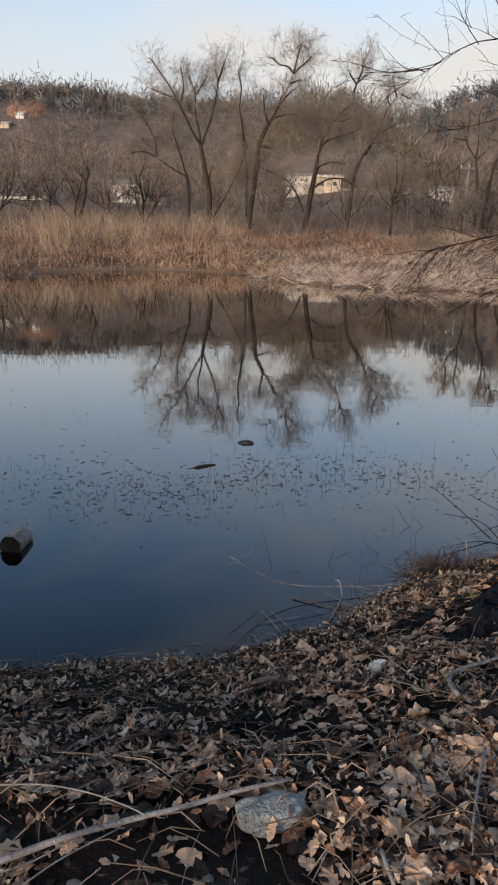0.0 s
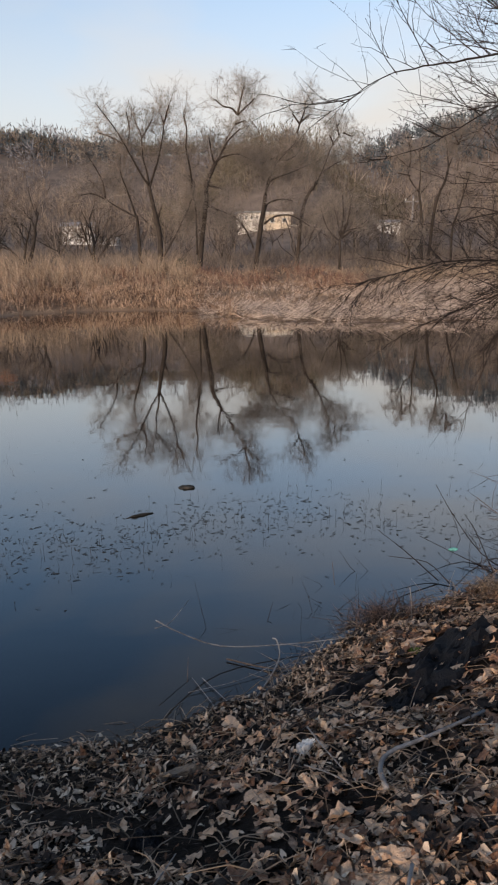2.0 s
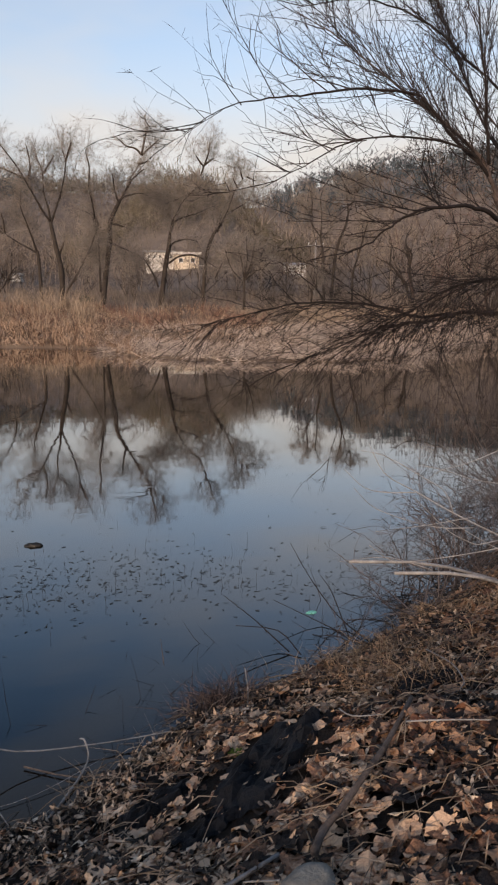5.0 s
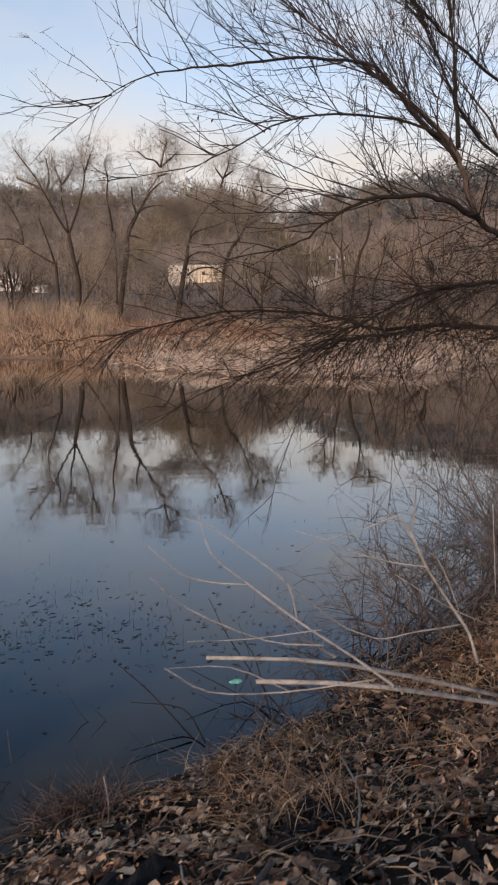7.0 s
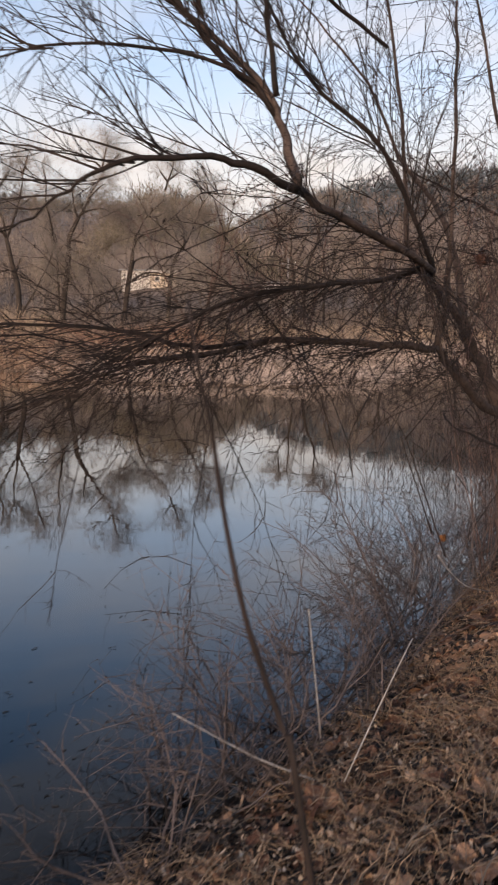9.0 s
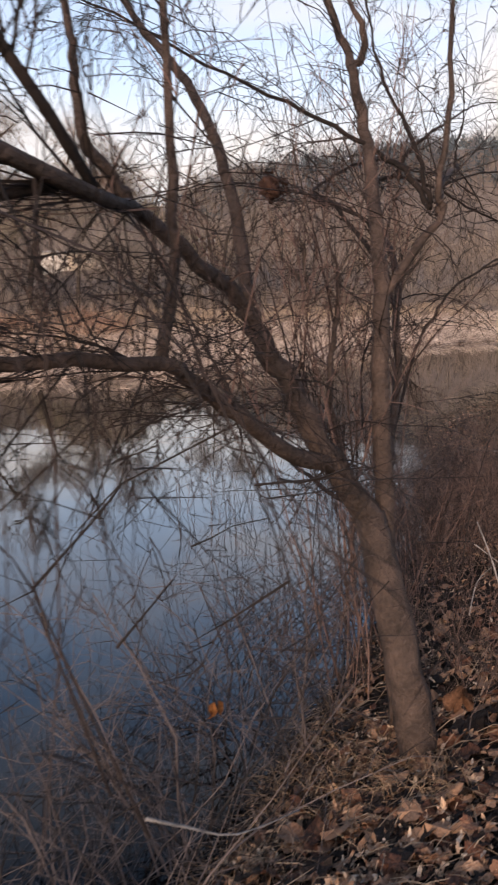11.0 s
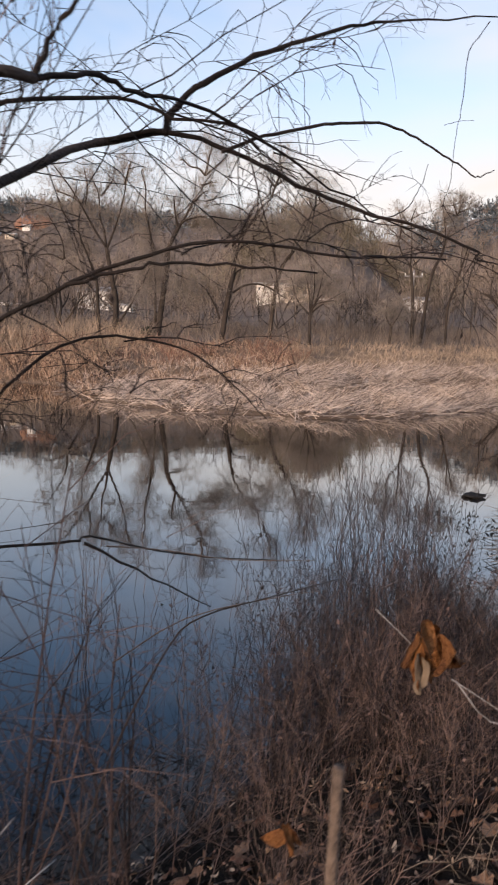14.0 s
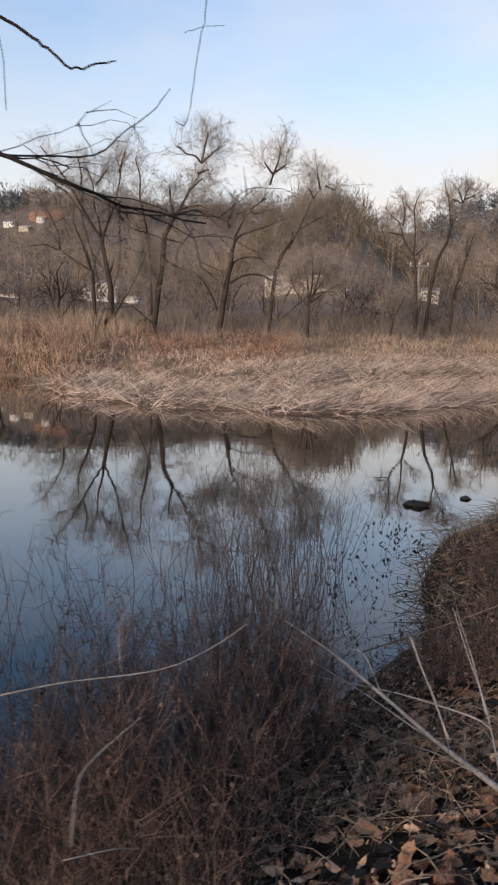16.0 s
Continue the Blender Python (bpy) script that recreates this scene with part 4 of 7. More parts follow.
c = u * (rng.uniform(0.3, 1, n) ** 0.5)[:, None] * np.array([0.42, 0.4, 0.28]) * rng.uniform(0.5, 1.1, n)[:, None] + np.array([0, 0, 0.15])
bush = new("evergreen_bush", mesh_from("evergreen_bush", *rods(np.stack([c, c + (u * 0.5 + rng.normal(0, 0.4, (n, 3))) * 0.22], 1), np.full((n, 2), 0.022)), M_EVERGREEN))
bush.location = (-1.5, 57.5, float(height(-1.5, 57.5)))
tagged(bush, "dark green evergreen bush behind the bare willows", "bush")


# ---- near tree leaning over the water ----
NEAR_LIMBS = {}


def limb(key, r0, r1, *points):
    NEAR_LIMBS[key] = (points, r0, r1)


limb("trunk", 0.1000, 0.0680, (6.06, 7.20, 0.08), (5.995, 7.22, 0.45), (5.935, 7.29, 0.86), (5.87, 7.42, 1.34))
limb("diagonal_limb", 0.0594, 0.0370, (5.9, 7.42, 1.28), (5.69, 7.42, 1.58), (5.57, 7.42, 1.8), (5.45, 7.43, 2.02), (5.34, 7.43, 2.21), (5.31, 7.43, 2.31))
limb("rising_limb", 0.0304, 0.004, (5.33, 7.43, 2.24), (5.33, 7.50, 2.49), (5.30, 7.55, 2.73), (5.26, 7.60, 2.91), (5.18, 7.70, 3.12), (5.07, 7.80, 3.30), (4.98, 7.90, 3.48), (4.80, 8.10, 4.00), (4.45, 8.30, 4.50), (4.05, 8.40, 4.90))
limb("left_limb", 0.033, 0.004, (5.33, 7.43, 2.24), (5.16, 7.35, 2.38), (5.00, 7.25, 2.49), (4.86, 7.15, 2.59), (4.78, 7.10, 2.69), (4.71, 7.05, 2.78), (4.70, 7.05, 2.96), (4.69, 7.05, 3.15), (4.60, 7.10, 3.90), (4.45, 7.10, 4.50), (4.20, 7.15, 5.00))
limb("low_limb", 0.0383, 0.0026, (5.70, 7.42, 1.56), (5.43, 7.30, 1.69), (5.16, 7.15, 1.90), (5.01, 7.05, 2.01), (4.90, 6.94, 2.08), (4.30, 6.70, 2.13), (3.73, 6.50, 2.15), (3.37, 6.35, 2.09), (2.96, 6.30, 2.04), (2.56, 6.30, 1.89), (2.20, 6.30, 1.76))
limb("upright_sprout", 0.0224, 0.004, (4.90, 6.94, 2.06), (4.96, 6.95, 2.43), (4.96, 6.95, 2.86), (4.96, 6.95, 3.39), (4.94, 6.95, 4.03), (4.88, 6.95, 4.60))
limb("arm", 0.0230, 0.0190, (4.88, 7.16, 2.57), (4.68, 6.6, 2.55), (4.21, 6.2, 2.67), (3.88, 6, 2.77), (3.66, 5.85, 2.85))
limb("arm_rise", 0.024, 0.0028, (3.68, 5.86, 2.84), (3.64, 5.95, 3.06), (3.58, 6.01, 3.26), (3.43, 6.10, 3.45), (3.22, 6.20, 3.65), (3.01, 6.30, 3.83), (2.60, 6.50, 4.20), (2.25, 6.60, 4.42))
limb("arm_sprout", 0.016, 0.0028, (3.61, 6.01, 3.26), (3.57, 6.00, 3.53), (3.54, 6.00, 3.75), (3.50, 6.05, 4.20), (3.44, 6.10, 4.60))
limb("arm_droop", 0.0192, 0.0026, (3.70, 5.87, 2.83), (3.45, 5.72, 2.89), (3.26, 5.65, 2.91), (2.96, 5.60, 2.88), (2.74, 5.60, 2.79), (2.57, 5.60, 2.66), (2.38, 5.60, 2.56))
limb("arched_branch", 0.0176, 0.0026, (4.61, 6.56, 2.56), (4.24, 6.40, 2.47), (3.77, 6.20, 2.43), (3.38, 6.10, 2.34), (3.07, 6.00, 2.19), (2.79, 6.00, 2.06))
limb("long_branch", 0.0128, 0.0026, (3.60, 6.48, 2.15), (3.24, 6.40, 2.13), (2.94, 6.30, 2.20), (2.59, 6.20, 2.24), (2.17, 6.10, 2.23), (1.78, 6.00, 2.16), (1.42, 6.00, 2.07))
limb("high_branch", 0.014, 0.0026, (3.60, 6.00, 3.20), (3.30, 6.10, 3.50), (3.08, 6.10, 3.73), (2.67, 6.10, 3.76), (2.27, 6.10, 3.71), (1.94, 6.10, 3.66), (1.66, 6.10, 3.60), (1.33, 6.10, 3.40))
limb("upper_branch", 0.011, 0.0026, (3.60, 5.98, 3.17), (3.46, 6.00, 3.34), (3.06, 6.00, 3.42), (2.59, 6.00, 3.40), (2.26, 6.00, 3.24), (1.90, 6.00, 3.05))
limb("steep_branch", 0.016, 0.0028, (4.70, 6.62, 2.56), (4.28, 6.40, 3.15), (3.94, 6.40, 3.40), (3.68, 6.40, 3.75), (3.40, 6.40, 4.30), (3.20, 6.40, 4.70))
limb("right_limb", 0.0488, 0.006, (5.94, 7.42, 1.10), (5.95, 7.45, 1.37), (5.96, 7.50, 1.85), (5.97, 7.55, 2.31), (5.99, 7.65, 2.58), (6.03, 7.80, 2.88), (6.03, 7.92, 3.15), (6.03, 8.00, 3.33), (5.99, 8.10, 3.54), (5.90, 8.20, 3.95), (5.80, 8.30, 4.60), (5.60, 8.40, 5.30))
limb("right_fork", 0.0224, 0.005, (6.03, 8.00, 3.31), (6.09, 8.00, 3.39), (6.08, 8.00, 3.51), (6.04, 8.05, 3.62), (6.00, 8.10, 4.00), (5.90, 8.20, 4.60))
limb("right_branch", 0.0224, 0.005, (5.97, 7.54, 2.26), (6.13, 7.53, 2.47), (6.24, 7.51, 2.62), (6.20, 7.50, 2.72), (6.25, 7.50, 3.01), (6.25, 7.50, 3.31), (6.24, 7.50, 3.80), (6.20, 7.50, 4.40))
limb("reaching_branch", 0.021, 0.013, (6.22, 7.51, 2.61), (6.33, 7.70, 2.75), (6.52, 7.93, 2.85), (6.70, 8.17, 2.90))
limb("reaching_end", 0.0085, 0.0026, (6.70, 8.17, 2.90), (6.82, 8.35, 2.97), (6.89, 8.45, 2.96), (7.03, 8.65, 2.99), (7.28, 8.90, 2.93), (7.58, 9.15, 2.80), (7.93, 9.35, 2.69))
limb("reaching_fork", 0.009, 0.003, (6.70, 8.17, 2.90), (6.72, 8.20, 3.00), (6.76, 8.25, 3.09), (6.83, 8.30, 3.21), (6.88, 8.40, 3.38))
limb("slender_foot", 0.027, 0.0225, (6.03, 7.45, 0.20), (6.00, 7.50, 0.90), (6.04, 7.60, 1.44), (6.07, 7.64, 1.52))
limb("slender_stem", 0.0235, 0.0135, (6.03, 7.58, 1.34), (6.05, 7.61, 1.46), (6.16, 7.75, 1.78), (6.21, 7.85, 2.15), (6.27, 8.00, 2.42), (6.40, 8.50, 2.68), (6.62, 9.05, 2.97), (6.90, 9.15, 3.04))
limb("slender_arch", 0.0105, 0.0024, (6.62, 9.08, 2.98), (6.90, 9.12, 3.03), (7.13, 9.10, 2.96), (7.38, 9.10, 2.85), (7.61, 9.10, 2.76), (7.84, 9.10, 2.70), (8.07, 9.10, 2.62), (8.12, 9.30, 2.61), (8.33, 9.40, 2.58))
limb("slender_top", 0.0165, 0.003, (6.88, 9.12, 3.02), (6.91, 9.15, 3.12), (6.98, 9.18, 3.20), (7.16, 9.25, 3.32), (7.35, 9.35, 3.43), (7.59, 9.50, 3.55), (7.85, 9.70, 3.66), (8.30, 9.90, 3.76))
limb("back_branch", 0.0120, 0.0040, (5.98, 7.6, 2.42), (5.97, 8.0, 2.68), (6.02, 8.45, 2.82), (6.16, 8.7, 2.91), (6.4, 8.8, 3.03), (6.73, 9, 3.11), (6.92, 9, 3.05), (7.17, 9, 3.01), (7.37, 9, 2.9))
limb("bow_branch", 0.0092, 0.0024, (6.05, 7.64, 1.46), (6.22, 7.82, 1.72), (6.39, 8.00, 1.99), (6.49, 8.01, 2.14), (6.59, 8.03, 2.26), (6.75, 8.04, 2.37), (6.89, 8.06, 2.44), (7.05, 8.07, 2.49), (7.26, 8.09, 2.51), (7.45, 8.10, 2.49), (7.75, 8.25, 2.50))
limb("bow_twin", 0.0052, 0.0020, (6.80, 8.045, 2.40), (6.96, 8.03, 2.44), (7.06, 8.05, 2.46), (7.24, 8.10, 2.46), (7.41, 8.15, 2.45))
limb("low_arch", 0.0070, 0.0018, (6.06, 7.90, 1.62), (6.31, 8.45, 1.89), (6.46, 8.55, 2.10), (6.59, 8.60, 2.22), (6.73, 8.62, 2.27), (6.87, 8.63, 2.27), (7.03, 8.65, 2.23), (7.16, 8.60, 2.15), (7.29, 8.57, 2.03))
limb("middle_limb", 0.0300, 0.0040, (5.88, 7.44, 1.18), (5.81, 7.53, 1.42), (5.77, 7.55, 1.64), (5.725, 7.55, 1.85), (5.755, 7.57, 2.08), (5.8, 7.6, 2.32), (5.76, 7.7, 2.6))
limb("top_branch", 0.013, 0.0026, (4.56, 7.10, 3.90), (4.14, 7.00, 4.11), (3.81, 6.90, 4.27), (3.55, 6.80, 4.40), (3.24, 6.70, 4.50), (2.91, 6.60, 4.53), (2.65, 6.50, 4.49), (2.39, 6.40, 4.41), (2.21, 6.40, 4.37))
limb("crossing_branch", 0.0150, 0.0050, (6.20, 7.55, 2.64), (6.16, 7.65, 2.78), (6.07, 7.80, 2.90), (5.99, 7.85, 2.97), (5.81, 8.03, 3.12), (5.53, 8.38, 3.36), (5.15, 8.75, 3.68), (4.70, 9.00, 3.95))
limb("twin_branch", 0.0125, 0.0040, (6.20, 7.54, 2.66), (6.18, 7.57, 2.75), (6.165, 7.64, 2.91), (6.157, 7.78, 3.09), (6.17, 8.00, 3.33), (6.15, 8.15, 3.75), (6.08, 8.30, 4.30))
limb("bowed_branch", 0.0110, 0.0030, (5.98, 7.58, 2.42), (6.026, 7.79, 2.60), (5.913, 8.10, 2.735), (5.78, 8.35, 2.83), (5.55, 8.84, 2.92), (5.30, 9.10, 2.88))
limb("overhead_shoot", 0.0072, 0.0018, (7.10, 9.03, 2.94), (7.25, 9.05, 3.00), (7.42, 9.10, 3.05), (7.53, 9.12, 3.07), (7.68, 9.15, 3.08), (7.80, 9.17, 3.05), (7.91, 9.18, 2.99), (7.98, 9.14, 2.94), (8.04, 9.12, 2.89), (8.09, 9.15, 2.91), (8.13, 9.19, 2.93))
limb("rising_shoot", 0.0042, 0.0016, (7.62, 9.12, 2.76), (7.71, 9.50, 2.78), (7.80, 9.80, 2.84), (7.88, 9.92, 2.87), (7.94, 9.92, 2.91), (7.97, 9.95, 2.95), (8.04, 10.10, 3.06), (8.09, 10.23, 3.18))
limb("hanging_thread", 0.0024, 0.0012, (8.28, 9.95, 3.76), (8.25, 10.18, 3.71), (8.24, 10.18, 3.56), (8.23, 10.18, 3.44), (8.22, 10.18, 3.38), (8.20, 10.15, 3.25), (8.19, 10.12, 3.12), (8.17, 10.10, 3.02), (8.13, 10.10, 3.03))
limb("hanging_thread_side", 0.0014, 0.0009, (8.15, 10.18, 3.36), (8.22, 10.18, 3.38), (8.30, 10.18, 3.385))
limb("hanging_shoot", 0.0024, 0.0013, (7.62, 9.55, 3.57), (7.41, 10.2, 3.68), (7.43, 10.2, 3.57), (7.44, 10.2, 3.38), (7.46, 10.2, 3.23), (7.46, 10.2, 3.09))
limb("water_branch", 0.0135, 0.003, (6.02, 7.56, 1.22), (5.96, 8.20, 1.25), (5.95, 8.75, 1.31), (6.00, 9.00, 1.38), (6.12, 9.20, 1.36), (6.43, 9.40, 1.34), (6.50, 9.45, 1.35), (6.90, 9.75, 1.18), (7.43, 10.05, 1.07))
limb("water_fork", 0.008, 0.003, (6.48, 9.42, 1.33), (6.76, 9.60, 1.11), (7.03, 9.81, 0.89))
near_tree = new("near_tree")
near_tree.location = (6.05, 7.2, 0.08)
tagged(near_tree, "leaning bare tree with brown bark and tangled twigs over the water", "tree")
NT = np.array((6.05, 7.2, 0.08))
for n, (key, (line, r0, r1)) in enumerate(NEAR_LIMBS.items()):
    crook = np.random.default_rng(200 + n)
    pts = smooth_line([np.array(p) - NT for p in line], 4)
    pts = [pts[0]] + [p + Vector(crook.normal(0, 0.003 if r1 > 0.06 else 0.0014 if r1 < 0.002 else 0.004 + 0.10 * r1, 3)) for p in pts[1:-1]] + [pts[-1]]
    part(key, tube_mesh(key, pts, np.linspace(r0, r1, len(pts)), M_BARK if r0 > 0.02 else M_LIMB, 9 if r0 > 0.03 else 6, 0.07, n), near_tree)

# twigs off every limb: two generations of thin drooping shoots
rng = np.random.default_rng(11)


def above_water(pts, rad, low=0.12):
    ok = pts[:, :, 2].min(1) + 0.1 > low
    return pts[ok], rad[ok]


upper_keys = ["arm_rise", "arm_sprout", "arm_droop", "high_branch", "upper_branch", "steep_branch", "top_branch"]
lower_keys = ["low_limb", "arched_branch", "long_branch", "arm"]
right_keys = ["upright_sprout", "left_limb", "diagonal_limb", "rising_limb", "right_limb", "right_fork", "right_branch", "reaching_branch", "slender_stem", "back_branch", "middle_limb", "crossing_branch", "twin_branch", "bowed_branch"]
L_ARCH, _ = limb_rods([NEAR_LIMBS[k] for k in ("slender_arch", "slender_top", "bow_branch", "low_arch", "reaching_end", "reaching_fork")], 9)
L_UPPER, _ = limb_rods([NEAR_LIMBS[k] for k in upper_keys], 9)
L_LOWER, _ = limb_rods([NEAR_LIMBS[k] for k in lower_keys], 9)
L_RIGHT, _ = limb_rods([NEAR_LIMBS[k] for k in right_keys], 9)
k1, t1 = twigs_from(L_UPPER, 190, 0.95, 0.0048, rng, 0.0, 0.28, 0.1, 0.42, 0.75, 0.10, 0.5)
k2, t2 = twigs_from(k1, 1150, 0.42, 0.0026, rng, 0.0, 0.33, 0.1, 0.22, 0.75, 0.14)
m1, o1 = twigs_from(L_LOWER, 150, 0.85, 0.0044, rng, 0.14, 0.32, 0.15, 0.05, 0.85, 0.12, 0.5)
m2, o2 = twigs_from(m1, 950, 0.36, 0.0024, rng, 0.18, 0.40, 0.15, 0.04, 0.75, 0.17)
a1, r1, a2, r2 = np.concatenate([k1, m1]), np.concatenate([t1, o1]), np.concatenate([k2, m2]), np.concatenate([t2, o2])
a3, r3 = twigs_from(a2, 5200, 0.09, 0.0016, rng, 0.1, 0.55, 0.2, 0.05)
L_LOW, _ = limb_rods([NEAR_LIMBS[k] for k in ("low_limb", "arched_branch", "steep_branch")], 9)
c1, u1 = twigs_from(L_LOW, 50, 0.75, 0.0042, rng, 0.14, 0.30, 0.3, 0.0, 0.9, 0.13)
c2, u2 = twigs_from(c1, 420, 0.34, 0.0021, rng, 0.15, 0.4, 0.1, 0.0, 0.75, 0.15)
c3, u3 = twigs_from(c2, 900, 0.10, 0.0016, rng, 0.15, 0.6, 0.2, 0.0)
a1, r1, a2, r2, a3, r3 = np.concatenate([a1, c1]), np.concatenate([r1, u1]), np.concatenate([a2, c2]), np.concatenate([r2, u2]), np.concatenate([a3, c3]), np.concatenate([r3, u3])
b1, s1 = twigs_from(L_RIGHT, 270, 0.80, 0.0036, rng, 0.24, 0.50, 0.2, 0.18, 0.5, 0.22)
e1, w1 = twigs_from(L_ARCH, 62, 0.55, 0.0028, rng, 0.10, 0.38, 0.2, 0.05, 0.6, 0.18, 0.6)
b1, s1 = np.concatenate([b1, e1]), np.concatenate([s1, w1])
b2, s2 = twigs_from(b1, 2500, 0.28, 0.0021, rng, 0.36, 0.45, 0.15, 0.06, 0.7, 0.28)
b3, s3 = twigs_from(b2, 3600, 0.08, 0.0011, rng, 0.15, 0.6, 0.2, 0.0)
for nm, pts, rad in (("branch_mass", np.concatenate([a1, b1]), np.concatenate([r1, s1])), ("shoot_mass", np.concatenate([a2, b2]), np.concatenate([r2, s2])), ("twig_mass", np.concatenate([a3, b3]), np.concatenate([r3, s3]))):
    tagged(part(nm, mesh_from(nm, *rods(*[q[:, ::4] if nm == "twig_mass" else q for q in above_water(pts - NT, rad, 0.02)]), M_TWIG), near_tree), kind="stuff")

# long shoots hanging from the low limb over the water
L_HANG, _ = limb_rods([(NEAR_LIMBS["low_limb"][0][1:8], 0, 0), (NEAR_LIMBS["arched_branch"][0], 0, 0), (NEAR_LIMBS["arm"][0], 0, 0)], 9)
h1, g1 = twigs_from(L_HANG, 90, 1.25, 0.0042, rng, 0.42, 0.40, 0.0, -0.15, 0.3, 0.16)
h2, g2 = twigs_from(h1, 600, 0.42, 0.0024, rng, 0.2, 0.5, 0.1, 0.0, 0.5, 0.2)
h3, g3 = twigs_from(h2, 2000, 0.11, 0.0016, rng, 0.1, 0.6, 0.2, 0.0)
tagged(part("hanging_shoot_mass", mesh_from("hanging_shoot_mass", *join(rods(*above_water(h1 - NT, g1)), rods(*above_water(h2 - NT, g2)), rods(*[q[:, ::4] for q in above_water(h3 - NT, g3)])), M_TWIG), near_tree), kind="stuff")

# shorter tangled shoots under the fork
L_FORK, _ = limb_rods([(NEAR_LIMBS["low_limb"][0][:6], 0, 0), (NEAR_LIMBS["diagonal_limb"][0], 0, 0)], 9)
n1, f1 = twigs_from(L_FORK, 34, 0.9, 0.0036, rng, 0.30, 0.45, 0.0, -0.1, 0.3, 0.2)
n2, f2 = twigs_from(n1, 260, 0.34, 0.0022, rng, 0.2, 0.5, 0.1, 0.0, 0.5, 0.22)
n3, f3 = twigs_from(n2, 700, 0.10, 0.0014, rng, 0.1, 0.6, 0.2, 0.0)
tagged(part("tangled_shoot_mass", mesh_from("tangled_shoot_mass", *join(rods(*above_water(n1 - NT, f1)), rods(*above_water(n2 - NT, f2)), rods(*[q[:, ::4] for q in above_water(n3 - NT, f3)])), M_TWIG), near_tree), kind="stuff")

# upright reddish suckers from the middle of the tree
L_MID, _ = limb_rods([NEAR_LIMBS[k] for k in ("diagonal_limb", "middle_limb", "low_limb", "slender_stem")], 9)
d1, v1 = twigs_from(L_MID[:, :7], 80, 1.1, 0.0048, rng, 0.0, 0.22, 0.1, 0.8, 0.15, 0.08)
d2, v2 = twigs_from(d1, 480, 0.38, 0.0024, rng, 0.05, 0.4, 0.2, 0.25, 0.7, 0.14)
d3, v3 = twigs_from(d2, 1500, 0.10, 0.0016, rng, 0.1, 0.6, 0.2, 0.0)
tagged(part("sucker_mass", mesh_from("sucker_mass", *join(rods(d1 - NT, v1), rods(d2 - NT, v2), rods(d3[:, ::4] - NT, v3[:, ::4])), M_SHOOT), near_tree), kind="stuff")


# ---- leaf litter ----
def leaf_shape(lobes):
    """Outline of a leaf of unit length on its stem, tip towards +y."""
    if lobes == 5:
        return [(0, 0), (0.20, 0.03), (0.36, 0.12), (0.40, 0.27), (0.46, 0.42), (0.42, 0.57), (0.35, 0.73), (0.19, 0.85), (0, 0.98), (-0.16, 0.87), (-0.33, 0.77), (-0.42, 0.58), (-0.46, 0.41), (-0.38, 0.28), (-0.36, 0.13), (-0.19, 0.03)]
    if lobes == 3:
        return [(0, 0), (0.12, 0.10), (0.24, 0.26), (0.21, 0.36), (0.33, 0.50), (0.25, 0.62), (0.24, 0.78), (0, 1.0), (-0.21, 0.80), (-0.22, 0.64), (-0.34, 0.55), (-0.22, 0.40), (-0.26, 0.28), (-0.11, 0.10)]
    if lobes == 0:
        return [(-0.10, 0.0), (0.13, 0.04), (0.25, 0.42), (0.15, 0.86), (-0.08, 1.0), (-0.24, 0.5)]
    return [(0, 0), (0.13, 0.18), (0.20, 0.42), (0.15, 0.72), (0, 1.0), (-0.15, 0.72), (-0.20, 0.42), (-0.13, 0.18)]


def litter(name, x, y, size, mat, label, rng, lobes=5, lift=0.02, tilt=0.35, curl=0.5):
    """Curled leaves lying on the ground, thin but with their own folds, in one object."""
    shape = np.array(leaf_shape(lobes)) - np.array([0, 0.45])
    m = len(shape)
    n = len(x)
    z = height(x, y) + rng.uniform(0.0, lift, n)
    gxs = (height(x + 0.08, y) - height(x - 0.08, y)) / 0.16
    gys = (height(x, y + 0.08) - height(x, y - 0.08)) / 0.16
    up = np.stack([-gxs, -gys, np.ones(n)], -1) + rng.normal(0, tilt, (n, 3))
    up /= np.linalg.norm(up, axis=1, keepdims=True)
    a = rng.uniform(0, 2 * np.pi, n)
    u = np.stack([np.cos(a), np.sin(a), np.zeros(n)], -1)
    u -= up * (u * up).sum(1, keepdims=True)
    u /= np.linalg.norm(u, axis=1, keepdims=True)
    v = np.cross(up, u)
    s = size * rng.uniform(0.5, 1.25, n)
    c1, c2 = rng.normal(0, curl, n), rng.normal(0, curl, n)
    lx = shape[:, 0][None] * rng.uniform(0.55, 1.2, n)[:, None] * rng.uniform(0.78, 1.14, (n, m)) + rng.normal(0, 0.1, n)[:, None] * shape[:, 1][None]
    ly = shape[:, 1][None] * rng.uniform(0.8, 1.12, (n, m))
    lz = c1[:, None] * lx ** 2 + 0.6 * c2[:, None] * ly ** 2 + rng.normal(0, 0.05, (n, m))
    rim = np.stack([x, y, z], -1)[:, None] + s[:, None, None] * (lx[..., None] * u[:, None] + ly[..., None] * v[:, None] + lz[..., None] * up[:, None])
    mid = np.stack([x, y, z], -1) + up * (0.02 * s)[:, None]
    verts = np.concatenate([rim, mid[:, None]], 1).reshape(-1, 3)
    b = (np.arange(n) * (m + 1))[:, None]
    j = np.arange(m)[None]
    faces = np.stack([b + j, b + (j + 1) % m, b + m + 0 * j], -1).reshape(-1, 3)
    return tagged(new(name, mesh_from(name, verts, faces, mat)), label, "leaf litter", kind="stuff")


def bank(x, y):
    return side(SHORE, x, y)


rng = np.random.default_rng(17)


